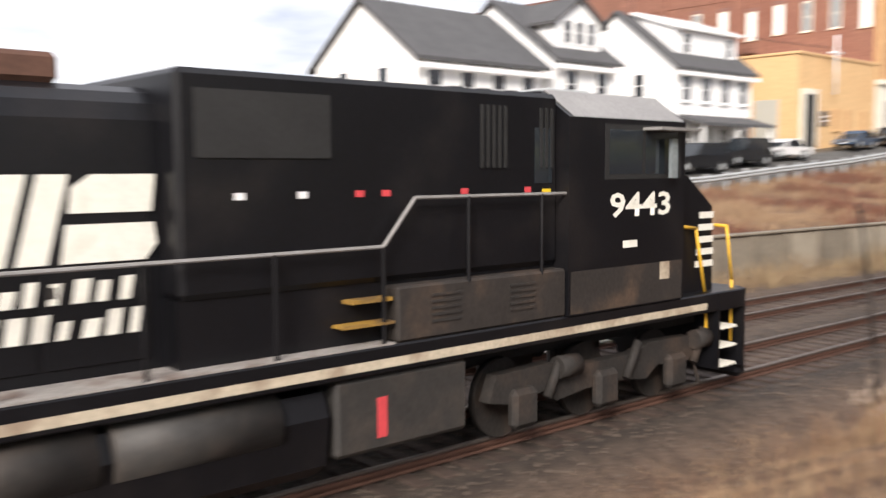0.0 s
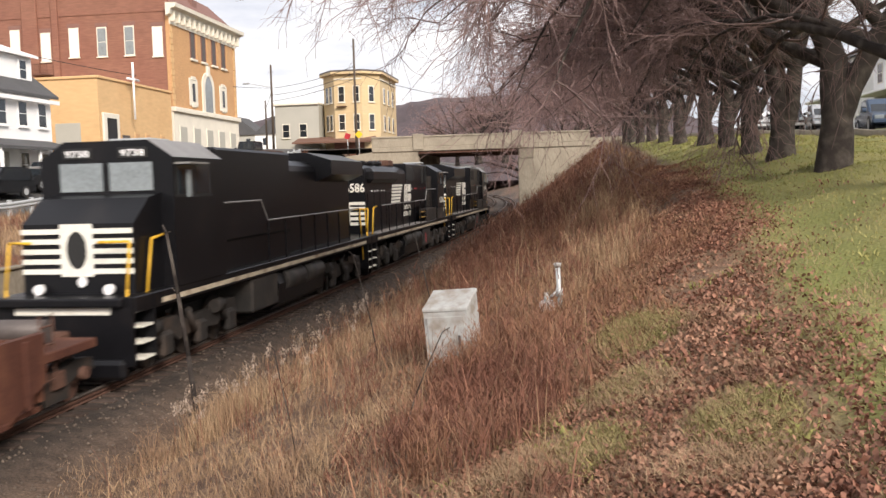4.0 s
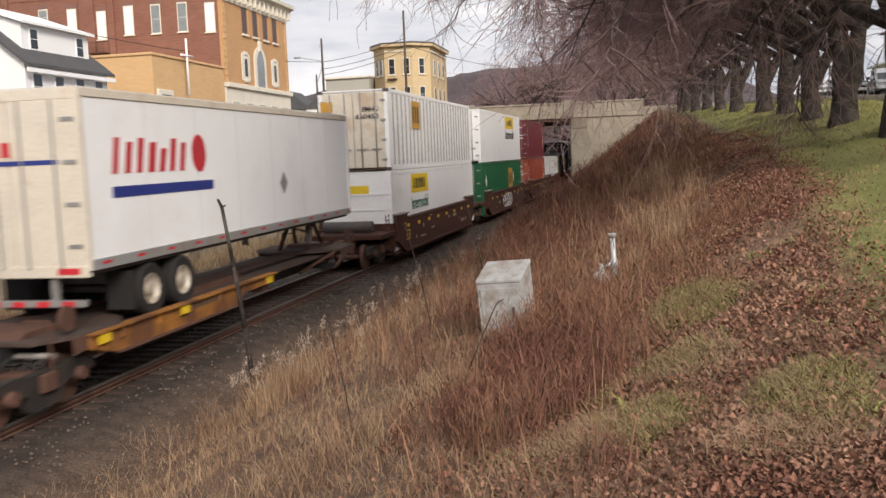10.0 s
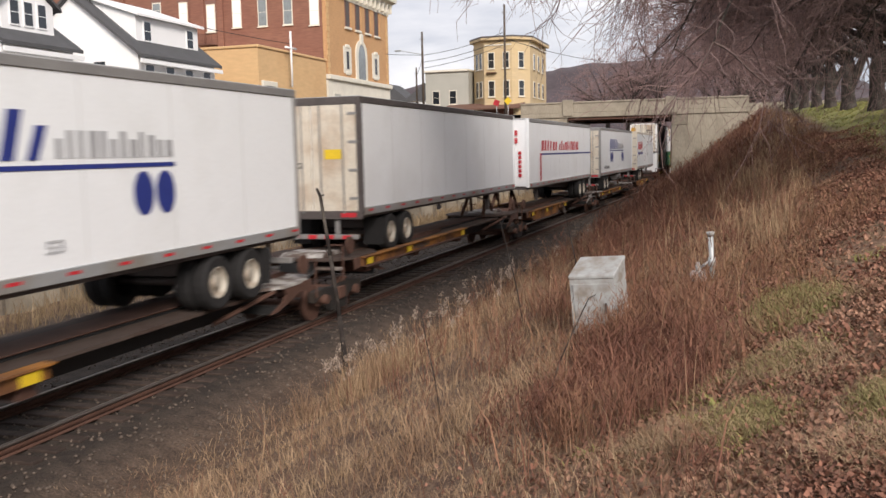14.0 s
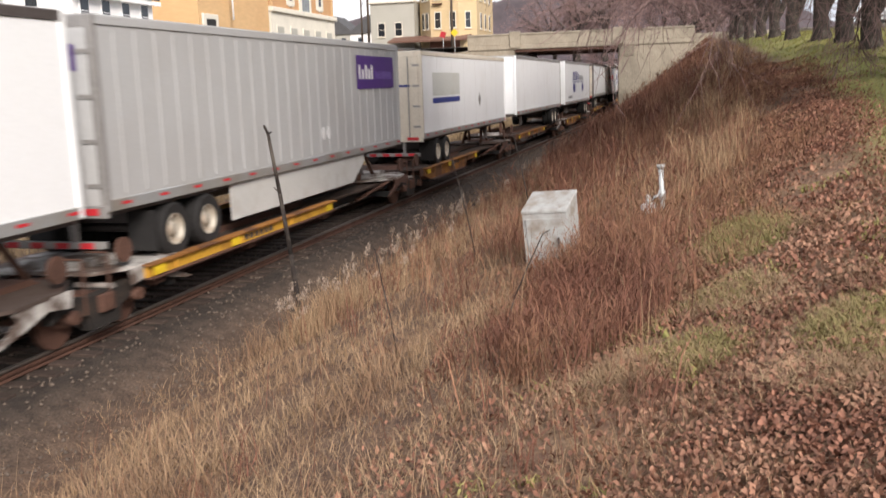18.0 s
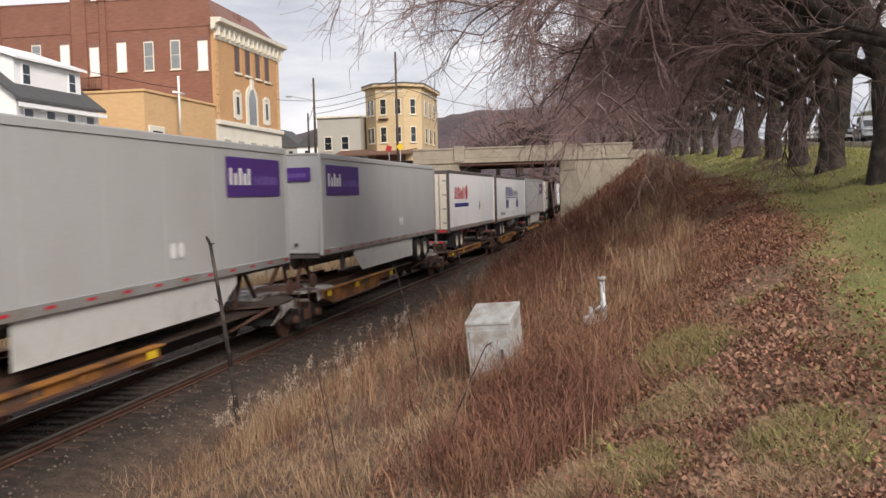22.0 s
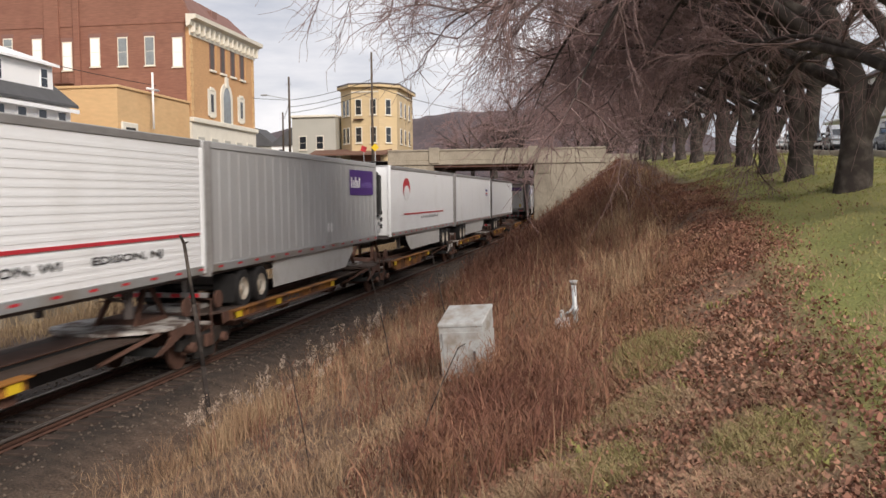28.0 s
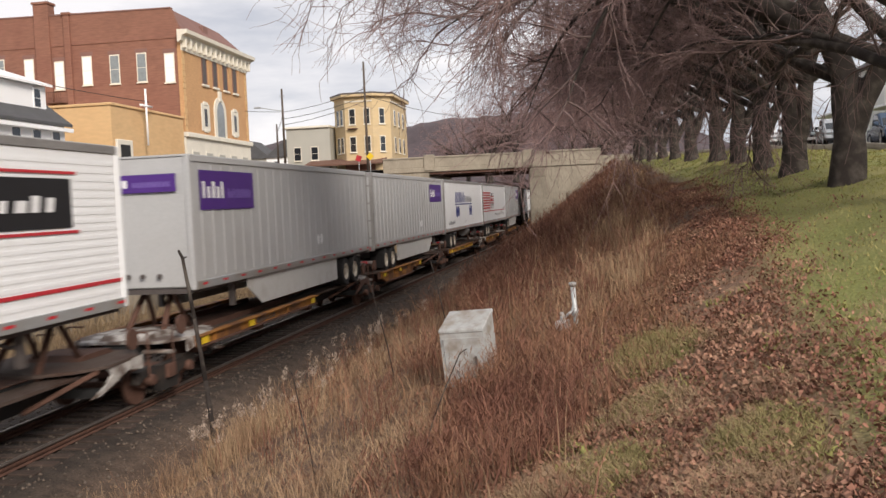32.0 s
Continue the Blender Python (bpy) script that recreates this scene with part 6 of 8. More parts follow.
def flat_car(length, label, old=True, kind=0):
    """A platform that carries one road trailer; origin at its middle on the rail."""
    f = thing("trailer_flatcar", label, "railway wagon", "trailer flatcars of the train")
    h = length / 2
    side = "flat_orange" if old else "flat_yellow"
    sill = B()
    prism(sill, [(-h + 0.2, 0.95), (h - 0.2, 0.95), (h - 0.2, 0.72), (h - 3.0, 0.45), (-h + 3.0, 0.45), (-h + 0.2, 0.72)], "x", -0.40, 0.40)
    part("centre_sill", sill, "black_steel", f, "black grimy centre sill")
    # wheel platform at the rear, narrow walkway at the front
    part("deck", bx(-1.28, 1.28, -h + 1.4, -h + 9.0, 0.86, 0.93), "deck_brown", f, "worn brown steel deck")
    part("deck", bx(-0.95, 0.95, -h + 9.0, h - 1.0, 0.86, 0.92), "deck_brown", f)
    part("deck_strip", bx(-0.36, 0.36, -h + 2.2, h - 1.6, 0.96, 0.985, 0.01), "rust", f, "dark raised strip along the deck")
    deep = kind % 2 == 0
    y1 = -h + (9.2 if deep else 10.0)
    for s in (1, -1):
        a, b = sorted((s * 1.29, s * 1.38))
        sd = B()
        if deep:
            prism(sd, [(-h + 1.2, 1.0), (y1, 1.0), (y1, 0.80), (-h + 7.4, 0.78), (-h + 7.1, 0.58), (-h + 1.9, 0.58), (-h + 1.2, 0.76)], "x", a, b)
        else:
            prism(sd, [(-h + 1.2, 1.0), (y1, 1.0), (y1, 0.79), (-h + 1.2, 0.79)], "x", a, b)
        st = part("side_sill", sd, side, f, "rust-stained yellow side sill")
        fl = sorted((s * 1.25, s * 1.47))
        part("flange", bx(*fl, -h + 1.15, y1 + 0.05, 1.0, 1.03), "flat_orange", st)
        part("flange", bx(*fl, *((-h + 1.95, -h + 7.1, 0.55, 0.58) if deep else (-h + 1.2, y1, 0.76, 0.79))), "rust", st)
        for k in range(6 if deep else 3):
            part("rib", bx(*sorted((s * 1.38, s * 1.43)), -h + 2.1 + k * (1.3 if deep else 2.6), -h + 2.15 + k * (1.3 if deep else 2.6), 0.80, 1.0), side, st)
        for k in range(6):
            part("stencil", bx(*sorted((s * 1.382, s * 1.386)), -h + 4.9 + k * 0.24, -h + 5.06 + k * 0.24, 0.83, 0.95), "trim_dark", st)
        for yy in (-h + 1.3, -h + 4.2, y1 - 0.6):
            part("reflector", bx(*sorted((s * 1.435, s * 1.441)), yy, yy + 0.38, 0.82, 0.98), "ink_yellow", st)
        for yy in (y1 - 0.5, -h + 5.2, -h + 1.5):
            part("bolster_arm", bx(*sorted((s * 0.38, s * 1.30)), yy, yy + 0.35, 0.60, 0.85), "rust", f)
        part("wheel_guide", bx(*sorted((s * 0.62, s * 0.68)), -h + 2.0, y1 - 0.4, 0.93, 1.06), "rust", f)
    # ends caked with pale dried mud
    for s in (1, -1):
        e = h - 0.3
        w = B()
        prism(w, [(-0.45, s * (e - 2.9)), (-1.0, s * (e - 2.5)), (-1.34, s * (e - 1.9)), (-1.30, s * (e - 0.7)), (-0.9, s * e), (0.9, s * e), (1.30, s * (e - 0.7)), (1.34, s * (e - 1.9)), (1.0, s * (e - 2.5)), (0.45, s * (e - 2.9))], "z", 0.99, 1.05)
        ep = part("end_plate", w, "mud_white" if kind % 3 == 1 else "deck_brown", f, "end plate splashed with mud")
        for q in (1, -1):
            g = B()
            prism(g, [(s * (e - 1.9), 1.02), (s * (e - 0.5), 1.02), (s * (e - 0.55), 0.74), (s * (e - 1.1), 0.82), (s * (e - 1.65), 0.66), (s * (e - 2.25), 0.52), (s * (e - 2.5), 0.52), (s * (e - 2.0), 0.68), (s * (e - 1.75), 0.84)], "x", *sorted((q * 1.27, q * 1.31)))
            part("gusset", g, "mud_white" if (kind + s) % 3 == 0 else "rust", ep, "curved gusset splashed with mud")
        hump = B()
        prism(hump, [(s * (e - 1.5), 1.05), (s * (e - 1.3), 1.15), (s * (e - 0.4), 1.15), (s * (e - 0.2), 1.05)], "x", -0.55, 0.55)
        part("coupler_cover", hump, "mud_white" if kind % 2 else "rust", ep)
        part("coupler", bx(-0.14, 0.14, *sorted((s * (h - 0.25), s * (h + 0.35))), 0.70, 0.96, 0.04), "rust", f)
        part("brake_pipe", tb((-1.1, s * (h - 0.6), 0.78), (1.1, s * (h - 0.6), 0.78), 0.05, seg=7), "deck_grey", f)
        part("hand_brake", tb((1.12, s * (h - 0.9), 1.35), (1.18, s * (h - 0.9), 1.35), 0.22, seg=14), "rust", f)
        part("brake_beam", bx(-1.2, 1.2, *sorted((s * (h - 2.2), s * (h - 2.35))), 0.45, 0.62), "black_steel", f)
        part("side_stay", tb((1.2, s * (h - 2.4), 0.95), (0.6, s * (h - 3.8), 0.5), 0.05, seg=6), "rust", f)
        part("brake_hose", tb((0.5, s * (h - 0.3), 0.80), (0.35, s * (h + 0.3), 0.42), 0.03, seg=6), "black_steel", f)
        part("brake_cylinder", tb((-0.9, s * (h - 3.6), 0.66), (-0.9, s * (h - 4.4), 0.66), 0.15, seg=10), "black_steel", f)
        for q in (-1, 1):
            rail = B()
            tube(rail, (q * 1.2, s * (h - 0.35), 0.5), (q * 1.2, s * (h - 0.35), 1.4), 0.02, seg=6)
            tube(rail, (q * 1.2, s * (h - 0.35), 1.4), (q * 0.8, s * (h - 0.35), 1.4), 0.02, seg=6)
            part("grab_iron", rail, "rust", f)
    railway_truck(f, -h + 0.3)
    f.scale = (1.05, 1.0, 1.0)
    return f


def raise_deck(f, up):
    """Lifts the body of a flatcar on its bogie."""
    for c in f.children:
        if not c.name.startswith(("bogie_frame", "coupler")):
            c.location.z += up


def hitch(parent, y, top=2.12):
    """The stand on which a trailer's nose rests."""
    hs = B()
    for s in (-0.45, 0.45):
        tube(hs, (s, y - 0.9, 0.95), (s * 0.7, y, top - 0.1), 0.07, seg=7)
        tube(hs, (s, y + 0.7, 0.95), (s * 0.7, y, top - 0.1), 0.06, seg=7)
    st = part("hitch_stand", hs, "rust", parent, "folding trailer hitch stand")
    part("hitch_plate", bx(-0.5, 0.5, y - 0.45, y + 0.4, top - 0.1, top - 0.03, 0.02), "rust", st)


def trailer(length, label, color="trailer_white", ribs="", flipped=False, skirt=False, doors="trailer_white", frame_mat="trim_grey", reefer=False, tank=False, seed=0, marks=True, z1=4.24):
    """A road semitrailer on its tyres (z=0); its doors face -y, or its nose when flipped."""
    rng = random.Random(seed)
    t = thing("road_trailer", label, "trailer", "road trailers of the train")
    h, w, z0 = length / 2, 1.29, 1.16
    d = -1 if flipped else 1          # direction of the nose
    sh = B()
    box(sh, -w, w, -h + 0.05, h - 0.05, z0, z1 - 0.02)
    bevelled(sh, 0.03)
    part("shell", sh, color, t, "smooth trailer side panels" if not ribs else "ribbed trailer side panels")
    bm = B()
    if ribs == "v":
        n = int(length / 0.62)
        for s in (1, -1):
            for i in range(1, n):
                y = -h + i * length / n
                if s < 0:
                    box(bm, -w - 0.016, -w + 0.005, y - 0.035, y + 0.035, z0 + 0.2, z1 - 0.22)
                else:
                    part("side_post", bx(w - 0.005, w + 0.016, y - 0.035, y + 0.035, z0 + 0.2, z1 - 0.22), color, t)
        tagged(part("far_side_post", bm, color, t), kind="stuff")
    elif ribs == "h":
        n = 17
        for s in (1, -1):
            for i in range(n):
                z = z0 + 0.26 + i * (z1 - z0 - 0.5) / n
                box(bm, *sorted((s * (w - 0.005), s * (w + 0.007))), -h + 0.15, h - 0.15, z, z + 0.075)
        part("side_ribs", bm, color, t, "horizontal aluminium side ribs")
    else:
        bm.free()
        for s in (1, -1):
            for i in range(1, 7):
                y = -h + i * length / 7 + rng.uniform(-0.1, 0.1)
                part("panel_seam", bx(*sorted((s * (w - 0.004), s * (w + 0.002))), y - 0.006, y + 0.006, z0 + 0.2, z1 - 0.15), "skirt", t)
    for s in (1, -1):
        part("top_rail", bx(*sorted((s * (w - 0.04), s * (w + 0.025))), -h, h, z1 - 0.16, z1, 0.012), frame_mat if color != "trailer_grey" else "trailer_grey", t, "dark top rail")
        br = part("bottom_rail", bx(*sorted((s * (w - 0.04), s * (w + 0.025))), -h, h, z0 - 0.06, z0 + 0.14, 0.012), "trailer_silver" if marks else color, t, "bare metal bottom rail")
        if marks:
            n = int(length / 1.1)
            for i in range(n):
                y = -h + 0.4 + i * (length - 0.8) / (n - 1)
                part("reflector", bx(*sorted((s * (w + 0.026), s * (w + 0.029))), y, y + 0.28, z0 + 0.03, z0 + 0.08), "reflector_red", br)
        for y in (-h, h - 0.12):
            part("corner_post", bx(*sorted((s * (w - 0.1), s * (w + 0.028))), y - 0.004, y + 0.124, z0 - 0.05, z1 + 0.002, 0.012), frame_mat if (y < 0) != flipped else color, t)
    part("roof", bx(-w + 0.02, w - 0.02, -h + 0.02, h - 0.02, z1 - 0.03, z1 + 0.015), "trailer_grey", t)
    part("floor_frame", bx(-w + 0.1, w - 0.1, -h + 0.1, h - 0.1, z0 - 0.14, z0 - 0.02), "trim_dark", t)
    e = -d * h                       # the door end
    for s in (-1, 1):
        dr = part("door", bx(*sorted((s * 0.02, s * (w - 0.1))), *sorted((e - d * 0.012, e + d * 0.05)), z0 + 0.05, z1 - 0.2, 0.01), doors, t, "rear door leaf")
        for k in (0.2, 0.72) if doors != "door_pale" else ():
            x = s * (0.02 + k * (w - 0.14))
            part("lock_rod", tb((x, e - d * 0.04, z0), (x, e - d * 0.04, z1 - 0.2), 0.02, seg=6), "trim_grey", dr)
        for k in range(4 if doors != "door_pale" else 0):
            z = z0 + 0.35 + k * 0.72
            part("hinge", bx(*sorted((s * (w - 0.3), s * (w - 0.06))), *sorted((e - d * 0.03, e - d * 0.01)), z, z + 0.07), "trim_grey", dr)
    if doors == "door_pale":
        part("label", bx(0.72, 0.92, e - d * 0.02, e - d * 0.013, z0 + 0.35, z0 + 0.72), "ink_yellow", t)
        for k in range(6):
            part("stencil", bx(-1.0 + k * 0.13, -0.91 + k * 0.13, e - d * 0.02, e - d * 0.013, z0 + 1.0, z0 + 1.12), "trim_grey", t)
        for k in range(4):
            part("stencil", bx(-1.0 + k * 0.13, -0.91 + k * 0.13, e - d * 0.02, e - d * 0.013, z0 + 1.2, z0 + 1.3), "trim_grey", t)
        part("scuff_plate", bx(-1.2, 1.2, e - d * 0.02, e - d * 0.013, z0 + 0.06, z0 + 0.24), "mud_white", t, "scuffed mud-streaked lower plate")
    part("door_header", bx(-w + 0.1, w - 0.1, *sorted((e - d * 0.014, e + d * 0.05)), z1 - 0.2, z1, 0.01), frame_mat, t)
    part("rear_sill", bx(-w, w, *sorted((e - d * 0.02, e + d * 0.1)), z0 - 0.16, z0 + 0.06, 0.015), frame_mat, t)
    for s in (-1, 1):
        part("tail_light", bx(*sorted((s * 0.75, s * 1.15)), *sorted((e - d * 0.03, e - d * 0.02)), z0 - 0.1, z0 + 0.01), "reflector_red", t)
        part("bumper_leg", bx(*sorted((s * 0.55, s * 0.65)), *sorted((e + d * 0.05, e + d * 0.15)), 0.55, z0 - 0.1), "trim_grey", t)
    bp = part("bumper_bar", bx(-1.15, 1.15, *sorted((e + d * 0.03, e + d * 0.16)), 0.48, 0.6, 0.015), "trim_grey", t, "red and white striped bumper bar")
    for k in range(5):
        part("bumper_stripe", bx(-1.1 + k * 0.46, -0.87 + k * 0.46, *sorted((e + d * 0.022, e + d * 0.029)), 0.49, 0.59), "reflector_red", bp)
    # running gear
    for k in (2.1, 3.35):
        y = e + d * k
        ax_ = part("axle", tb((-1.05, y, 0.51), (1.05, y, 0.51), 0.075, seg=8), "trim_dark", t)
        for s in (-1, 1):
            for o in (1.12, 0.80):
                part("tyre", TYRE, "", ax_).matrix_local = pose(s * o, y, 0.51, 0, 0, 0 if s > 0 else 180)
            part("rim", RIM, "", ax_).matrix_local = pose(s * 1.14, y, 0.51, 0, 0, 0 if s > 0 else 180)
        part("suspension", bx(-0.6, 0.6, y - 0.1, y + 0.35, 0.62, z0 - 0.14), "trim_dark", t)
    part("mud_flap", bx(0.75, 1.28, *sorted((e + d * 1.38, e + d * 1.41)), 0.22, 0.95), "tyre", t)
    part("mud_flap", bx(-1.28, -0.75, *sorted((e + d * 1.38, e + d * 1.41)), 0.22, 0.95), "tyre", t)
    lg = e + d * (length - 3.0)
    for s in (-0.95, 0.95):
        g = part("landing_leg", bx(s - 0.07, s + 0.07, lg - 0.07, lg + 0.07, 0.42, z0 - 0.05, 0.01), "trim_dark", t)
        tube_b = B()
        tube(tube_b, (s, lg, 0.75), (s * 0.5, lg - d * 0.8, z0 - 0.1), 0.035, seg=6)
        part("leg_brace", tube_b, "trim_dark", g)
    if skirt:
        for s in (1, -1):
            k = B()
            y0, y1 = e + d * 4.4, e + d * (length - 3.4)
            prism(k, [(y0, 0.32), (y1 - d * 1.0, 0.32), (y1, 0.85), (y1, z0 - 0.05), (y0, z0 - 0.05)], "x", *sorted((s * 1.2, s * 1.225)))
            part("side_skirt", k, "skirt", t, "pale aerodynamic side skirt")
    if tank:
        part("fuel_tank", tb((1.0, e + d * 8.2, 0.85), (1.0, e + d * 9.9, 0.85), 0.26, seg=14), "tank", t, "round metal fuel tank")
        part("fuel_tank_cap", tb((1.0, e + d * 8.5, 0.85), (1.0, e + d * 8.55, 0.85), 0.27, seg=14), "trim_dark", t)
    if reefer:
        u = -e
        part("cooling_unit", bx(-0.95, 0.95, *sorted((u, u + d * 0.55)), 2.0, 3.95, 0.12, 2), "black_steel", t, "front cooling unit")
        part("cooling_grille", bx(-0.7, 0.7, *sorted((u + d * 0.55, u + d * 0.57)), 2.9, 3.7), "trim_dark", t)
        for k in range(3):
            part("vent", bx(0.95, 0.97, *sorted((u + d * 0.1, u + d * 0.45)), 1.5 + 0.3 * k, 1.68 + 0.3 * k), "black_steel", t)
    else:
        for k, x in enumerate((-0.6, -0.25, 0.1, 0.5)):
            part("air_coupling", tb((x, -e + d * 0.0, 1.45), (x, -e + d * 0.05, 1.45), 0.06, seg=8), "trim_dark", t)
    return t


SX = 1.292   # outer face of a trailer side


def circles_logo(t, L, dy=0.0):
    """Two pairs of blue discs under a blue underlined line of marks."""
    h = L / 2 - dy
    x = SX + 0.004
    blocks(t, 8, x, -h + 4.5, -h + 8.5, 2.84, 3.52, "ink_blue", 0.3, "name_mark", 7)
    blocks(t, 12, x, -h + 8.6, -h + 11.5, 2.86, 3.26, "ink_grey", 0.0, "name_mark", 8)
    plate(t, x, -h + 4.4, -h + 11.5, 2.70, 2.77, "ink_blue", "underline")
    for y in (5.05, 5.78, 10.6, 11.2):
        disc(t, x, -h + y, 2.28, 0.33 if y < 8 else 0.27, 0.36, "ink_blue", "blue_disc")
    blocks(t, 14, x, -h + 2.0, -h + 4.3, 1.52, 1.72, "ink_grey", 0.0, "line_mark", 9)
    side_text(t, "53", x, -h + 8.3, -h + 8.65, 1.52, 1.72, "ink_grey")


def purple_logo(t, L, flipped=False, z=2.95):
    h = L / 2
    x = SX + 0.018
    y0 = -h + 0.5 if flipped else h - 3.95
    plate(t, x, y0, y0 + 3.4, z, z + 0.95, "ink_purple", "purple_panel")
    blocks(t, 5, x + 0.006, y0 + 0.15, y0 + 1.5, z + 0.28, z + 0.68, "ink_white", 0.0, "name_mark", 3)
    blocks(t, 10, x + 0.006, y0 + 1.65, y0 + 3.2, z + 0.28, z + 0.52, "ink_lilac", 0.0, "name_mark", 4)
    e = -h
    part("purple_panel", bx(-1.0, 1.0, e - 0.022, e - 0.016, 3.4, 3.82), "ink_purple", t)
    bm = B()
    for k in range(5):
        box(bm, -0.9 + 0.16 * k, -0.79 + 0.16 * k, e - 0.026, e - 0.022, 3.52, 3.70)
    tagged(part("name_mark", bm, "ink_white", t), kind="stuff")
    bm = B()
    for k in range(9):
        box(bm, -0.02 + 0.1 * k, 0.05 + 0.1 * k, e - 0.026, e - 0.022, 3.52, 3.64)
    tagged(part("name_mark", bm, "ink_lilac", t), kind="stuff")
    for y in (0.0, 0.35):
        disc(t, x, y + 1.4, 1.85, 0.12, 0.17, "ink_white", "white_patch")


# -- the consist, front to back; y: where the rear end stands at the start --


def put_container(c, rear, length, z):
    return rides(c, rear + length / 2, z, length * 0.42)


def build_train():
    l1 = rides(locomotive("9443", "black diesel locomotive with white stripes and dusty trucks", tail=0.5), 4.5, 0, 6.7)
    l2 = rides(locomotive("6586", "black diesel locomotive with narrow nose and white number", wide=False), -17.5, 0, 6.7)
    l3 = locomotive("9738", "black diesel locomotive running cab end last")
    rides(l3, -38.0, 0, -6.7)
    a = rides(well_car(22.8, "rust-brown ribbed well car", ribbed=True), -61.1, 0, 9)
    oo = put_container(container(12.19, 2.9, 2.44, "box_grey_white", "pale grey forty-foot container with red marks"), -67.9, 12.19, 0.39)
    blocks(oo, 4, 1.215, -5.2, -3.3, 1.9, 2.4, "ink_orange", 0.0, "name_mark", 12)
    bm = B()
    for k in range(4):
        box(bm, -1.0 + 0.24 * k, -0.82 + 0.24 * k, -6.11, -6.105, 2.1, 2.35)
    tagged(part("name_mark", bm, "ink_orange", oo), kind="stuff")
    part("label", bx(-0.35, -0.05, -6.11, -6.105, 1.0, 1.3), "ink_yellow", oo)
    # stack of two red containers
    rides(well_car(20.6, "brown articulated well car with yellow reflectors", seed=2), -83.4, 0, 8.5)
    r1 = put_container(container(12.19, 2.9, 2.44, "box_orange", "orange-red forty-foot container low in the well car"), -90.7, 12.19, 0.39)
    r2 = put_container(container(12.19, 2.9, 2.44, "box_red", "dark red forty-foot container stacked on top"), -90.7, 12.19, 3.48)
    for r, sd in ((r1, 1), (r2, 2)):
        rng = random.Random(sd)
        for k in range(6):
            part("stencil", bx(1.212, 1.218, 5.2 - 0.02 * k, 5.32, 0.75 + k * 0.3, 0.92 + k * 0.3), "ink_white", r)
            part("stencil", bx(1.212, 1.218, -5.7, -5.55, 0.9 + k * 0.26, 1.02 + k * 0.26), "ink_white", r)
        for k in range(5):
            part("stencil", bx(0.3, 0.3 + rng.uniform(0.3, 0.6), -6.112, -6.106, 1.5 + 0.2 * k, 1.58 + 0.2 * k), "ink_white", r)
        plate(r, 1.212, 5.0, 5.3, 1.15, 1.45, "ink_yellow", "label")
    blocks(r2, 3, 1.1, -6.0, -5.9, 1.9, 2.2, "ink_white")
    # white over green
    rides(well_car(19.4, "brown articulated well car with spray-painted scrawl", seed=3), -103.2, 0, 8.2)
    g1 = put_container(container(16.15, 2.9, 2.59, "box_green", "green fifty-three-foot container low in the well car", "corrugated"), -111.8, 16.15, 0.39)
    w1 = put_container(container(16.15, 2.9, 2.59, "box_white", "white fifty-three-foot container stacked on a green one", "plain"), -111.8, 16.15, 3.48)
    part("yellow_panel", bx(1.283, 1.289, 1.2, 4.9, 2.02, 2.78), "ink_yellow", w1)
    blocks(w1, 6, 1.289, 1.9, 4.3, 2.2, 2.6, "ink_black", 0.0, "name_mark", 21)
    side_text(w1, "Intermodal", 1.284, 1.3, 4.95, 1.36, 1.94, "ink_black")
    part("yellow_panel", bx(-1.15, 0.05, -8.09, -8.082, 2.05, 2.5), "ink_yellow", w1)
    part("label", bx(0.2, 0.5, -8.09, -8.082, 0.5, 0.85), "ink_gold", w1)
    part("gold_panel", bx(1.29, 1.296, 2.1, 3.8, 1.15, 2.4), "ink_gold", g1)
    blocks(g1, 3, 1.297, 2.3, 3.6, 1.4, 2.15, "ink_black", 0.0, "name_mark", 22)
    for y in (4.3, -6.6):
        bm = B()
        prism(bm, [(y, 1.5), (y + 0.25, 1.85), (y, 2.2), (y - 0.25, 1.85)], "x", 1.29, 1.296)
        part("diamond_mark", bm, "ink_white", g1)
    rear_text(g1, "EMHU", -0.2, 0.5, -8.09, 2.0, 2.2, "ink_white")
    scr = B()
    rng = random.Random(8)
    # five rounded sprayed loops side by side
    for k in range(5):
        yc, zc, ry, rz = -1.9 + 0.72 * k, 0.86 + rng.uniform(-0.06, 0.06), rng.uniform(0.34, 0.46), rng.uniform(0.34, 0.44)
        ring = [(1.512, yc + ry * math.cos(a) + 0.09 * math.cos(3 * a + k), zc + rz * math.sin(a) + 0.06 * math.sin(2 * a + k)) for a in np.linspace(0, 2 * math.pi, 19)]
        for p, q in zip(ring, ring[1:]):
            tube(scr, p, q, 0.020, seg=4)
        tube(scr, (1.512, yc - 0.1, zc + 0.08), (1.512, yc + 0.12, zc - 0.02), 0.018, seg=4)
    wc = [o for o, *_ in MOVERS if o["label"].startswith("brown articulated well car with spray")][0]
    part("sprayed_scrawl", scr, "ink_white", wc, "white sprayed scrawl")
    # posts over plain white
    rides(well_car(19.0, "brown articulated well car with stencilled length mark", mark="T53", seed=4), -123.2, 0, 8.2)
    j1 = put_container(container(16.15, 2.9, 2.59, "box_white", "white fifty-three-foot container with yellow panel", "plain", doors=False), -130.75, 16.15, 0.39)
    e1 = put_container(container(16.15, 2.9, 2.59, "box_white", "white ribbed container with rust-streaked doors stacked on top", "posts", dirty=True), -130.75, 16.15, 3.48)
    part("yellow_panel", bx(1.283, 1.289, -5.1, -2.2, 1.98, 2.7), "ink_yellow", j1)
    blocks(j1, 6, 1.289, -4.7, -2.6, 2.14, 2.54, "ink_black", 0.0, "name_mark", 31)
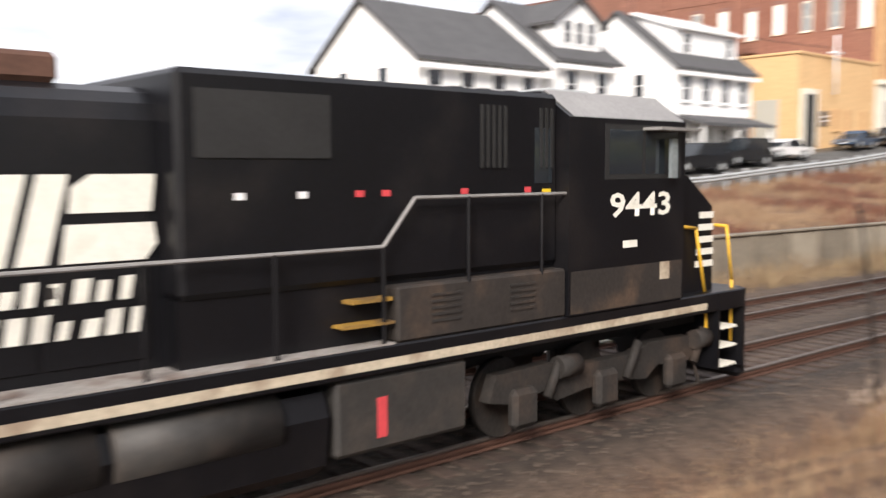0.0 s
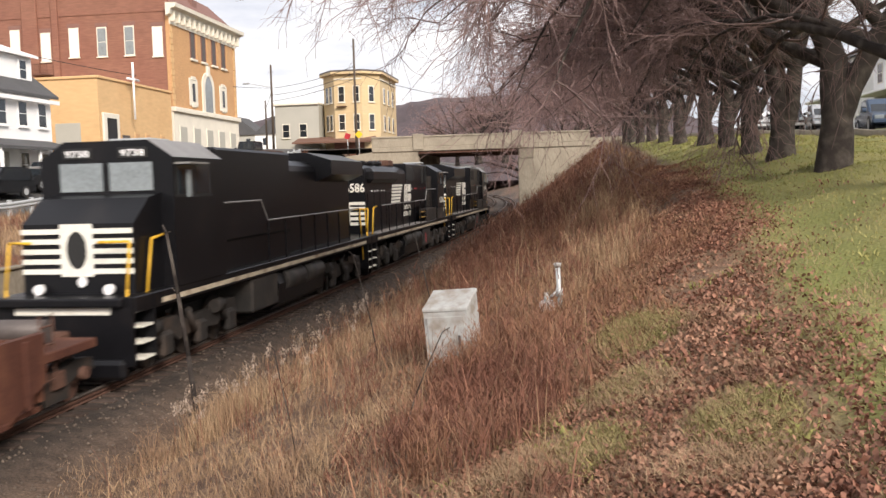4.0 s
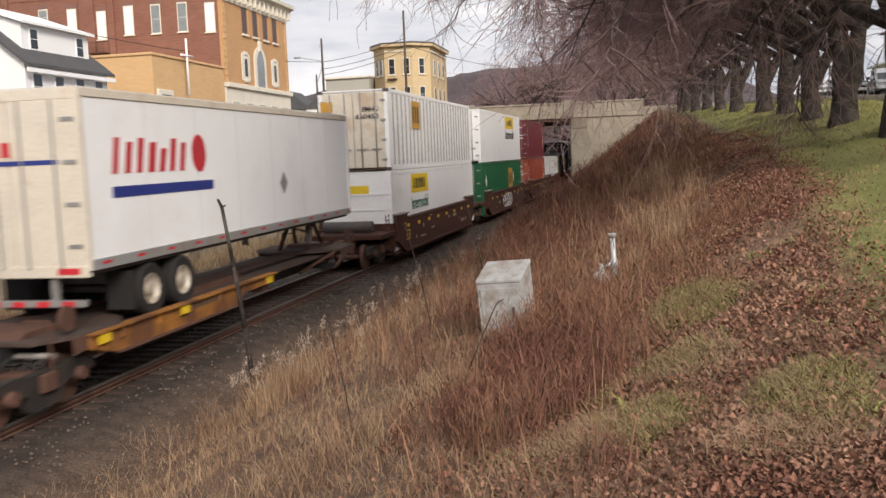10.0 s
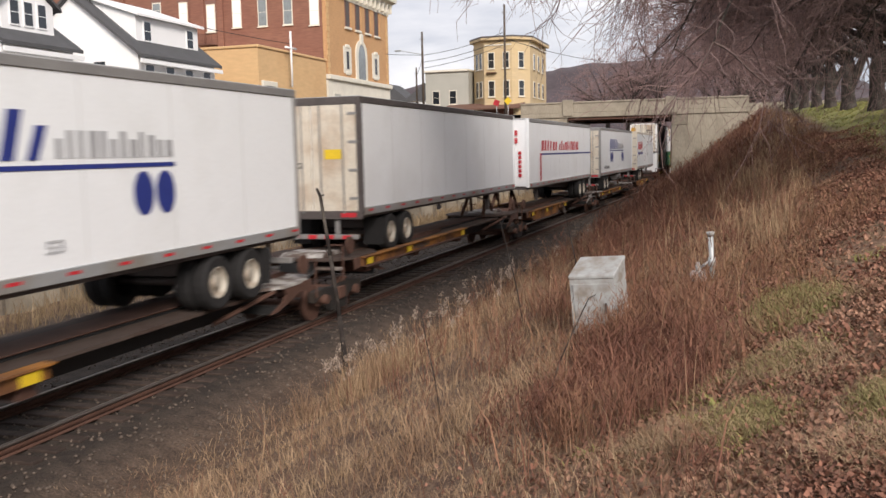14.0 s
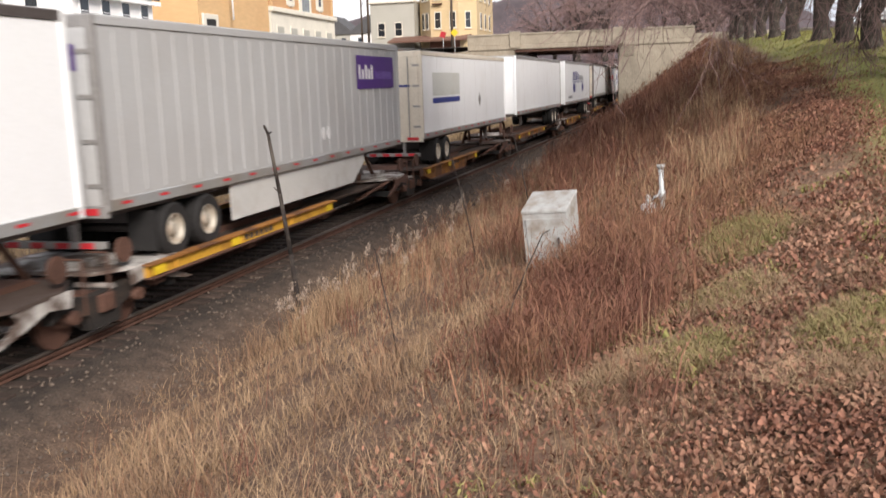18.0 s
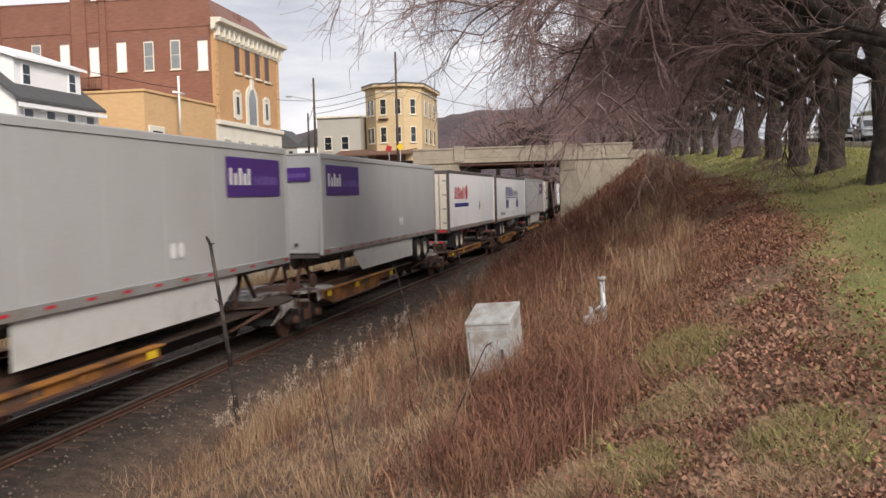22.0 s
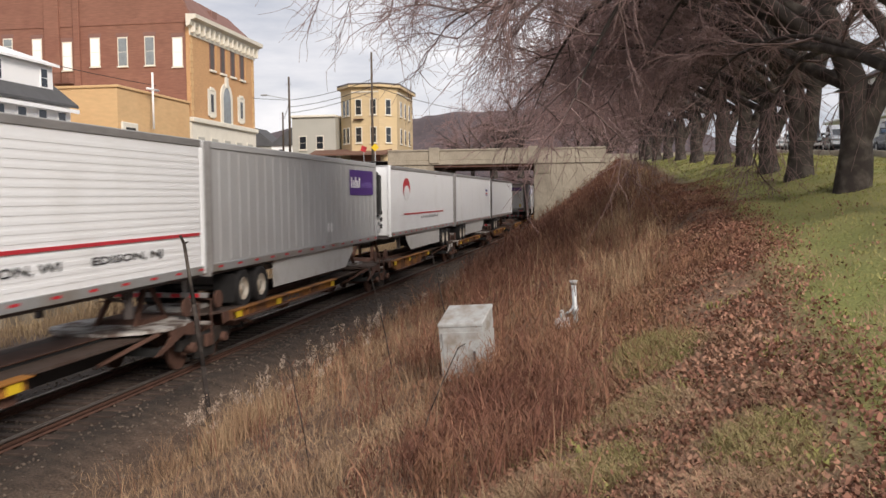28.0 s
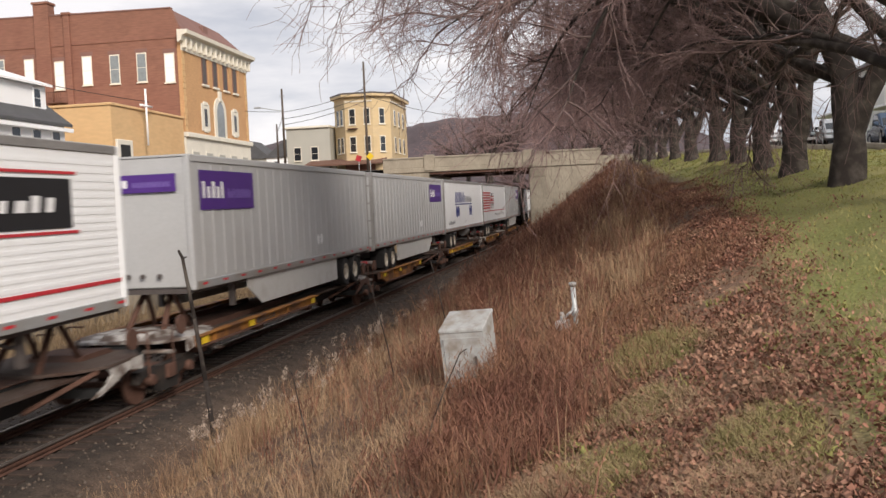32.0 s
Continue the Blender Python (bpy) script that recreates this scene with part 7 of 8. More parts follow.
    side_text(j1, "Intermodal", 1.284, -5.1, -2.3, 1.34, 1.84, "ink_green")
    part("yellow_panel", bx(-0.55, 0.45, -8.1, -8.085, 2.1, 2.4), "ink_yellow", j1)
    part("gold_panel", bx(1.31, 1.316, -4.6, -3.3, 1.55, 2.6), "ink_gold", e1)
    blocks(e1, 3, 1.317, -4.5, -3.4, 1.75, 2.4, "ink_black", 0.0, "name_mark", 32)
    part("gold_panel", bx(-1.2, -0.75, -8.11, -8.085, 2.15, 2.5), "ink_gold", e1)
    rear_text(e1, "EMHU", 0.35, 0.95, -8.09, 2.1, 2.28, "ink_black")
    rear_text(e1, "660450", 0.1, 0.95, -8.09, 1.85, 2.03, "ink_black")
    # road trailers on flatcars: rear end, length
    W, G, S = "trailer_white", "trailer_grey", "trailer_silver"
    rows = [
        (-150.4, 14.63, dict(label="white trailer with dirty tan doors and red marks", doors="dirty_door", frame_mat="dirty_door"), "clip"),
        (-170.0, 16.15, dict(label="white trailer with blue discs and stained side", doors="dirty_door", tank=True), "disc"),
        (-189.8, 16.15, dict(label="white trailer with red marks over a blue line", flipped=True), "line"),
        (-208.5, 16.15, dict(label="plain white trailer with dirty white doors", doors="dirty_door", frame_mat="trim_dark"), "temz"),
        (-228.2, 16.15, dict(label="white refrigerated trailer with blue discs", flipped=True, reefer=True), "disc"),
        (-246.6, 16.15, dict(label="plain bright white trailer with rounded nose", flipped=True), "plain"),
        (-264.2, 14.63, dict(label="white trailer with faded marks and blue bar", doors="dirty_door", frame_mat="dirty_door"), "fade"),
        (-283.0, 16.15, dict(label="grey trailer with purple panel and side skirt", color=G, ribs="v", skirt=True, doors=G), "purple"),
        (-299.8, 16.15, dict(label="white trailer with blue discs", doors="dirty_door", tank=True, frame_mat="trim_dark"), "disc"),
        (-315.5, 14.63, dict(label="ribbed white trailer with stained doors and red marks", ribs="h", doors="dirty_door", frame_mat="trim_dark"), "clip2"),
        (-334.9, 16.15, dict(label="grey trailer with purple panel beside its nose", color=G, ribs="", skirt=True, flipped=True, doors=G), "purple"),
        (-353.9, 16.15, dict(label="grey trailer with purple panel on its doors", color=G, ribs="", skirt=True, doors="door_pale"), "purple"),
        (-387.4, 16.15, dict(label="plain white trailer with black door seals", doors=W, frame_mat="trim_dark"), "plain"),
        (-404.5, 16.15, dict(label="white trailer with flag decal and white side skirt", doors=W, skirt=True), "flag"),
        (-421.3, 16.15, dict(label="ribbed white refrigerated trailer with red emblem", ribs="h", flipped=True, reefer=True, skirt=True), "emblem"),
        (-439.9, 16.15, dict(label="grey ribbed trailer with purple panel and skirt", color=G, ribs="v", skirt=True, doors=G), "purple"),
        (-456.4, 16.15, dict(label="ribbed white trailer with red stripes and framed panel", ribs="h", doors=S, frame_mat="trim_grey"), "stripes"),
        (-473.0, 16.15, dict(label="clean white trailer with blue discs", doors=W, tank=True), "disc"),
        (-489.6, 16.15, dict(label="grey ribbed trailer with purple panel and low skirt", color=G, ribs="v", skirt=True, doors=G), "purple"),
        (-506.6, 16.15, dict(label="grey ribbed trailer with purple panel by its grimy nose", color=G, ribs="v", skirt=True, flipped=True, doors=G), "purple"),
        (-525.9, 16.15, dict(label="ribbed white trailer with dark panel between red lines", ribs="h", doors=W), "dark"),
    ]
    cars = []
    for i, (rear, L, kw, logo) in enumerate(rows):
        up, z1 = {2: (0.22, 4.2), 3: (0.32, 4.13), 6: (0.0, 4.2), 7: (0.0, 4.28), 8: (0.0, 4.28), 9: (0.05, 4.25), 12: (0.15, 4.2)}.get(i, (0.15, 4.24))
        t = trailer(L, seed=i, z1=z1, **kw)
        h = L / 2
        x = SX + (0.018 if kw.get("ribs") else 0.004)
        if logo == "disc":
            circles_logo(t, L, {1: -0.35, 17: -0.6}.get(i, 0.0))
        elif logo == "purple":
            purple_logo(t, L, flipped=kw.get("flipped", False))
        elif logo in ("clip", "clip2", "fade"):
            c1 = "ink_red"
            y0 = 0.9 if logo == "clip" else 1.45
            if logo != "fade":
                blocks(t, 7, x, -h + y0, -h + y0 + 2.9, 2.75, 3.4, c1, 0.2, "name_mark", 14)
                disc(t, x, -h + y0 + 3.4, 3.1, 0.32, 0.4, c1, "head_mark")
            else:
                plate(t, x, -h + y0, -h + y0 + 4.0, 2.6, 3.45, "box_grey_white", "faded_panel")
            plate(t, x, -h + y0, -h + y0 + 4.0, 2.32, 2.52, "ink_blue", "blue_bar")
            bm = B()
            prism(bm, [(h - 5.6, 2.0), (h - 5.35, 2.3), (h - 5.6, 2.6), (h - 5.85, 2.3)], "x", x, x + 0.006)
            part("diamond_placard", bm, "trim_grey", t)
            bm = B()
            for k in range(5):
                box(bm, -1.0 + 0.22 * k, -0.84 + 0.22 * k, -h - 0.02, -h - 0.013, 3.1, 3.35)
            if logo != "clip2":
                tagged(part("name_mark", bm, c1, t), kind="stuff")
                part("blue_bar", bx(-1.1, 0.9, -h - 0.02, -h - 0.013, 2.95, 3.03), "ink_blue", t)
            else:
                bm.free()
        elif logo == "line":
            plate(t, x, -h + 2.6, h - 0.1, 2.55, 2.63, "ink_blue", "blue_line")
            plate(t, x, -h + 2.3, -h + 2.6, 1.35, 2.63, "ink_red", "red_bar")
            blocks(t, 6, x, -h + 2.6, -h + 6.4, 2.76, 3.24, "ink_red", 0.2, "name_mark", 15)
            blocks(t, 11, x, -h + 6.7, -h + 12.2, 2.76, 3.24, "ink_red", 0.2, "name_mark", 16)
            bm = B()
            for r_ in range(2):
                for k in range(6):
                    box(bm, -0.9 + 0.3 * k, -0.68 + 0.3 * k, -h - 0.012, -h + 0.04, 3.1 + 0.34 * r_, 3.34 + 0.34 * r_)
            tagged(part("name_mark", bm, "ink_red", t), kind="stuff")
            for k in range(6):
                part("id_mark", bx(0.86, 0.98, -h - 0.012, -h + 0.04, 1.6 + 0.2 * k, 1.74 + 0.2 * k), "ink_red", t)
        elif logo == "temz":
            rear_text(t, "TEMZ", -0.95, -0.45, -h - 0.014, 2.55, 2.7, "ink_black")
            rear_text(t, "500102", -0.95, -0.25, -h - 0.014, 2.32, 2.47, "ink_black")
            part("yellow_label", bx(0.35, 0.8, -h - 0.02, -h - 0.013, 2.55, 2.8), "ink_yellow", t)
        elif logo == "flag":
            fl = part("flag_decal", bx(-1.05, -0.35, -h - 0.02, -h - 0.013, 3.1, 3.5), "ink_white", t)
            for k in range(4):
                part("flag_stripe", bx(-1.05, -0.35, -h - 0.024, -h - 0.02, 3.1 + 0.11 * k, 3.155 + 0.11 * k), "ink_red", fl)
            part("flag_field", bx(-1.05, -0.75, -h - 0.028, -h - 0.024, 3.3, 3.5), "ink_blue", fl)
            rear_text(t, "60615", -1.05, -0.2, -h - 0.014, 3.58, 3.78, "ink_blue")
            blocks(t, 6, x, h - 2.6, h - 1.5, 3.2, 3.38, "ink_blue", 0, "name_mark", 17)
            plate(t, x, h - 2.6, h - 1.5, 3.02, 3.1, "ink_red", "red_line")
            plate(t, x, h - 2.6, h - 1.5, 2.9, 2.97, "ink_purple", "purple_line")
        elif logo == "emblem":
            disc(t, x, -h + 3.2, 3.25, 0.75, 0.5, "ink_red", "arch_emblem")
            disc(t, x + 0.006, -h + 3.2, 3.05, 0.6, 0.35, "ink_white", "arch_emblem")
            plate(t, x, -h + 2.6, -h + 12.5, 2.02, 2.09, "ink_red", "red_line")
            blocks(t, 12, x, -h + 6.5, -h + 11.0, 1.78, 1.92, "ink_grey", 0, "line_mark", 18)
        elif logo == "stripes":
            for k in range(7):
                plate(t, x, -h + 0.3, -h + 4.6, 2.25 + 0.2 * k, 2.36 + 0.2 * k, "ink_red", "red_stripe")
            plate(t, x, -h + 4.75, -h + 7.0, 2.65, 3.25, "ink_red", "red_frame")
            plate(t, x + 0.006, -h + 4.83, -h + 6.92, 2.72, 3.18, "ink_white", "white_panel")
            blocks(t, 9, x + 0.012, -h + 4.95, -h + 6.85, 2.82, 3.1, "ink_red", 0, "name_mark", 19)
            for y in (5.2, 5.6, 6.2, 6.6):
                plate(t, x, -h + y, -h + y + 0.1, 2.3, 3.55, "ink_black", "frame_bar")
            plate(t, x, -h + 0.3, h - 0.3, 2.02, 2.09, "ink_red", "red_line")
            side_text(t, "EDISON, NJ", x, h - 5.0, h - 2.2, 1.62, 1.82, "ink_black")
            side_text(t, "ENTON, WI", x, h - 8.7, h - 6.0, 1.62, 1.82, "ink_black")
        elif logo == "dark":
            plate(t, x, h - 6.5, h - 1.8, 2.72, 3.58, "ink_black", "black_panel")
            for z in (2.62, 3.66):
                plate(t, x, h - 8.0, h - 1.6, z, z + 0.05, "ink_red", "red_line")
            blocks(t, 9, x + 0.006, h - 6.1, h - 2.2, 3.0, 3.28, "ink_white", 0.2, "name_mark", 20)
            plate(t, x + 0.007, h - 4.5, h - 4.3, 2.78, 3.52, "ink_red", "red_mark")
            plate(t, x, -h + 0.2, h - 0.2, 1.62, 1.69, "ink_red", "red_line")
        t.scale = (1.06, 1.0, 1.0)
        rides(t, rear + h, 0.96 + up, 6.5)
        nose = h - 0.9
        nxt = rows[i + 1][0] + rows[i + 1][1] if i + 1 < len(rows) else rear - 1.2
        prev = rows[i - 1][0] if i else -134.0
        end_r, end_f = rear - min(1.4, (rear - nxt) / 2 if rear - nxt < 6 else 1.4), rear + L + min(1.3, (prev - rear - L) / 2 if prev - rear - L < 6 else 1.3)
        CL = end_f - end_r
        f = flat_car(CL, "yellow trailer flatcar with rust-stained side sills" if i % 3 else "brown and orange trailer flatcar with mud-splashed ends", old=i not in (7, 17), kind=i)
        mid = (end_f + end_r) / 2
        hy = (rear + h - mid) + (nose if not kw.get("flipped") else -nose)
        hitch(f, hy)
        raise_deck(f, up)
        rides(f, mid, 0, CL * 0.42)
        if prev - rear - L > 6 and i > 0:
            k = flat_car(prev - 1.4 - end_f, "empty brown trailer flatcar with pale end plates")
            raise_deck(k, 0.12)
            rides(k, (prev - 1.4 + end_f) / 2, 0, 6)


build_train()


def motions():
    """Every vehicle and its load rolls along the near track at one steady speed."""
    times = [k * 1.0 for k in range(33)]
    for ob, y0, z, off in MOVERS:
        back = off < 0
        o = abs(off)
        rows = []
        for t in times:
            y = y0 + SPEED * t
            xa, xb = float(track_x(y - o)), float(track_x(y + o))
            ang = math.degrees(math.atan2(xb - xa, 2 * o))
            rows.append((t, pose((xa + xb) / 2, y, z, 0, 0, -ang + (180 if back else 0))))
        walk(ob, rows)

# ---- trees ----


def tubes(P, Q, R0, R1, n):
    """Open n-sided tubes for arrays of segments: vertices and quads."""
    P, Q = np.asarray(P, float), np.asarray(Q, float)
    R0, R1 = np.asarray(R0, float)[:, None], np.asarray(R1, float)[:, None]
    d = Q - P
    d /= np.linalg.norm(d, axis=1)[:, None] + 1e-9
    ref = np.where(np.abs(d[:, 2:3]) < 0.9, np.array([[0, 0, 1.0]]), np.array([[1.0, 0, 0]]))
    u = np.cross(d, ref)
    u /= np.linalg.norm(u, axis=1)[:, None] + 1e-9
    w = np.cross(d, u)
    rings = []
    for i in range(n):
        a = 2 * math.pi * i / n
        o = u * math.cos(a) + w * math.sin(a)
        rings += [P + o * R0, Q + o * R1]
    v = np.stack(rings, 1).reshape(-1, 3)
    base = np.arange(len(P))[:, None] * (2 * n)
    f = []
    for i in range(n):
        j = (i + 1) % n
        f.append(np.concatenate([base + 2 * i, base + 2 * j, base + 2 * j + 1, base + 2 * i + 1], 1))
    return v, np.stack(f, 1).reshape(-1, 4)


def grow(rng, p, d, length, r, n, droop, wander, lift=0.0):
    """A crooked shoot: its points, directions and radii."""
    pts, dirs, rad = [p], [], []
    step = length / n
    for k in range(n):
        d = d + rng.normal(0, wander, 3) + np.array([0, 0, lift * (1 - k / n) - droop * (k / n)])
        d = d / np.linalg.norm(d)
        p = p + d * step
        pts.append(p), dirs.append(d), rad.append(r * (1 - 0.75 * k / n))
    rad.append(r * 0.2)
    return pts, dirs, rad


def snake(pts, rad, n, rng=None, rough=0.0):
    """One unbroken crooked tube through the points, with an uneven surface."""
    pts = [np.asarray(p, float) for p in pts]
    v, f = [], []
    u = np.array([1.0, 0.13, 0.07])
    for k, p in enumerate(pts):
        d = pts[min(k + 1, len(pts) - 1)] - pts[max(k - 1, 0)]
        d /= np.linalg.norm(d) + 1e-9
        u = u - d * (u @ d)
        u /= np.linalg.norm(u)
        w = np.cross(d, u)
        for i in range(n):
            a = 2 * math.pi * i / n
            r = rad[k] * (1 + (rough * rng.normal() if rough else 0))
            v.append(p + (u * math.cos(a) + w * math.sin(a)) * r)
    for k in range(len(pts) - 1):
        for i in range(n):
            j = (i + 1) % n
            f.append((k * n + i, k * n + j, (k + 1) * n + j, (k + 1) * n + i))
    return np.array(v), np.array(f)


def tree_meshes(seed, reach=6.5, thick=1.0, rich=1.0, fork=1.5, dense=0.88):
    """A low-forking park tree, bare in winter: steep leaders, long boughs that arch and hang towards -x."""
    rng = np.random.default_rng(seed)
    lean = np.array([-1.0, -0.1, 0.0])
    segs2, twigs, limbs = ([], [], [], []), ([], [], [], []), []

    def put(s, pts, rad):
        for a, b, r0, r1 in zip(pts, pts[1:], rad, rad[1:]):
            s[0].append(a), s[1].append(b), s[2].append(r0), s[3].append(r1)

    hs = np.linspace(-0.25, fork, 9)
    tp = [np.array([0.03 * math.sin(3 * h + seed), 0.03 * math.cos(2 * h), h]) for h in hs]
    tr = [0.275 + 0.10 * math.exp(-5.0 * max(h + 0.1, 0)) + 0.015 * math.sin(4 * h + seed) for h in hs]
    tr = [r * (1 - 0.20 * max(h / fork, 0) ** 2) for r, h in zip(tr, hs)]
    # the trunk runs on into one stem; the other springs from its side
    up, _, _ = grow(rng, tp[-1], np.array([-0.30, 0.16, 1.0]) / 1.06, 2.2, 0.2, 8, 0, 0.06)
    ru = [tr[-1] * (1 - 0.055 * k) for k in range(1, 9)]
    out = {"trunk": raw("trunk", *snake(tp + up[1:], tr + ru, 18, rng, 0.04), "bark", True), "limbs": []}

    def limb(pts, rad, n=10):
        out["limbs"].append(raw("limb", *snake(pts, rad, n, rng, 0.05), "bark", True))

    side, _, _ = grow(rng, tp[-5] + np.array([0.02, -0.01, 0]), np.array([0.42, -0.20, 1.0]) / 1.1, 2.9, 0.2, 10, 0, 0.06)
    limb(side, [0.20 * thick * (1 - 0.04 * k) for k in range(11)], 14)
    stems = [up, side]

    def bush(pts, dirs, k0, n, size, hang, per=2):
        for k in range(k0, n + 1):
            for _ in range(per):
                if rng.random() > dense:
                    continue
                out_d = dirs[min(k, n - 1)] + rng.normal(0, 0.6, 3) + np.array([0, 0, 0.22 - 0.4 * hang])
                out_d /= np.linalg.norm(out_d)
                ln = rng.uniform(1.2, 2.6) * size * (1 + 0.35 * hang)
                p2, d2, r2 = grow(rng, pts[k], out_d, ln, 0.030 - 0.0012 * k, 7, 0.16 + 0.30 * hang, 0.15, 0.06)
                put(segs2, p2, [max(x, 0.006) for x in r2])
                for q in range(1, 8):
                    for _ in range(2):
                        if rng.random() > 0.85:
                            continue
                        e = d2[min(q, 6)] + rng.normal(0, 0.55, 3) + np.array([0, 0, -0.15 * hang])
                        e /= np.linalg.norm(e)
                        p3, d3, r3 = grow(rng, p2[q], e, rng.uniform(0.6, 1.4), 0.008, 4, 0.20 + 0.2 * hang, 0.18)
                        put(twigs, p3, [max(x, 0.0036) * (1 + 0.3 * (1 - rich)) for x in r3])
                        for m in range(1, 5):
                            if rng.random() > 0.95 * rich:
                                continue
                            e = d3[min(m, 3)] + rng.normal(0, 0.6, 3) + np.array([0, 0, -0.1])
                            e /= np.linalg.norm(e)
                            p4, _, _ = grow(rng, p3[m], e, rng.uniform(0.3, 0.8), 0.005, 2, 0.2, 0.2)
                            put(twigs, p4, [0.0046, 0.0038, 0.0027])

    # arching boughs over the bank
    for i, deg in enumerate((-70, -48, -28, -8, 12) if reach > 8 else (-64, -40, -17, 4, 24)):
        ang = math.atan2(lean[1], lean[0]) + radians(deg + rng.uniform(-7, 7))
        d0 = np.array([math.cos(ang), math.sin(ang), rng.uniform(0.45, 0.8) if reach > 8 else rng.uniform(0.35, 0.7)])
        st = stems[i % 2]
        ln = reach * rng.uniform(1.05, 1.25)
        pts, dirs, _ = grow(rng, st[2 + i % 4], d0 / np.linalg.norm(d0), ln, 0.1, 13, 0.11 if reach > 8 else 0.15, 0.12, 0.05)
        limb(pts, [0.122 * thick * (1 - 0.88 * k / 13) ** 0.9 + 0.006 for k in range(14)])
        bush(pts, dirs, 3, 7, 0.9, 0.2)
        bush(pts, dirs, 7, 13, 0.9 if reach > 8 else 1.0, 0.1 if reach > 8 else 0.65, 3 if reach > 8 else 2)
        # forked side boughs
        for j in ((3, 5, 7, 9) if reach > 8 else (5,)):
            d1 = dirs[j] + rng.normal(0, 0.42, 3) + np.array([0, 0, 0.12])
            p, d, _ = grow(rng, pts[j], d1 / np.linalg.norm(d1), ln * (0.62 - 0.04 * j), 0.05, 8, 0.2, 0.13)
            limb(p, [(0.088 - 0.005 * j) * thick * (1 - 0.85 * k / 8) + 0.004 for k in range(9)], 7)
            bush(p, d, 2, 8, 0.75, 0.05 if reach > 8 else 0.3, 2)
    # steep leaders
    for i, deg in enumerate((-80, -5, 70, 110, 150, 200, 250)):
        ang = math.atan2(lean[1], lean[0]) + radians(deg + rng.uniform(-12, 12))
        up = rng.uniform(0.7, 1.3) if i < 3 else rng.uniform(0.5, 1.0)
        d0 = np.array([math.cos(ang), math.sin(ang), up])
        st = stems[(i + (i > 2)) % 2]
        pts, dirs, _ = grow(rng, st[5 + i % 4], d0 / np.linalg.norm(d0), rng.uniform(5.0, 6.2), 0.1, 11, 0.07, 0.10, 0.05)
        limb(pts, [0.112 * thick * (1 - 0.88 * k / 11) + 0.006 for k in range(12)])
        bush(pts, dirs, 3, 11, 1.15, 0.15, 2)
    out["branches"] = raw("branches", *tubes(*segs2, 4), "branch", True)
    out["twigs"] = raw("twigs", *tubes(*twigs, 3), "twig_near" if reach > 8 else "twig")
    return out


def plant_trees():
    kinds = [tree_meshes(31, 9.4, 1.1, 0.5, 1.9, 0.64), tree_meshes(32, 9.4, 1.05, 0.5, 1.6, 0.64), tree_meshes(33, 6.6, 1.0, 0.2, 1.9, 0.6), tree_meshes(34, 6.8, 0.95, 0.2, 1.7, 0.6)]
    rng = random.Random(7)
    spots = [(5.6, 14.2, 1, 0.92), (5.05, 18.6, 0, 1.08), (5.0, 22.9, 1, 1.0), (5.0, 26.8, 2, 0.92), (5.0, 30.6, 3, 0.95), (5.0, 35.4, 2, 1.0), (5.0, 43.5, 3, 1.05), (5.0, 51.0, 2, 1.0), (5.0, 58.5, 3, 1.05), (4.9, 66.5, 2, 1.1), (4.9, 75.0, 3, 1.1), (4.9, 84.0, 2, 1.1)]
    for x, y, k, s in spots:
        z = gz(x, y)
        t = thing("bare_park_tree", "leafless dark-barked park tree with low spreading boughs", "tree", "row of park trees", m=pose(x, y, z, 0, 0, rng.uniform(-14, 14)) @ Matrix.Scale(s, 4))
        K = kinds[k]
        part("trunk", K["trunk"], "", t, "thick dark furrowed trunk")
        for me in K["limbs"]:
            part("limb", me, "", t)
        tagged(part("branches", K["branches"], "", t), kind="stuff")
        tagged(part("twigs", K["twigs"], "", t, "dense purplish bare twigs"), kind="stuff")


def plant_far_wood():
    """Bare trees beyond the bridge, against the hill."""
    rng = random.Random(17)
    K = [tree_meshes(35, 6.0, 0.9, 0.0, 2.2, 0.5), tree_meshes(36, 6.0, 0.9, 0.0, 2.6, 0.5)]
    for k in range(9):
        x, y = -19 + 3.1 * k + rng.uniform(-1, 1), 128 + rng.uniform(0, 34)
        t = thing("bare_distant_tree", "bare brown tree beyond the road bridge", "tree", "trees beyond the bridge", m=pose(x, y, gz(x, y) if k > 3 else 7.0, 0, 0, rng.uniform(0, 360)) @ Matrix.Scale(rng.uniform(1.1, 1.7), 4))
        for nm, me in (("trunk", K[k % 2]["trunk"]), ("branches", K[k % 2]["branches"]), ("twigs", K[k % 2]["twigs"])):
            p = part(nm, me, "", t)
            if nm != "trunk":
                tagged(p, kind="stuff")
        for me in K[k % 2]["limbs"]:
            part("limb", me, "", t)


plant_trees()
plant_far_wood()


# ---- grasses, weeds, leaves, stones ----


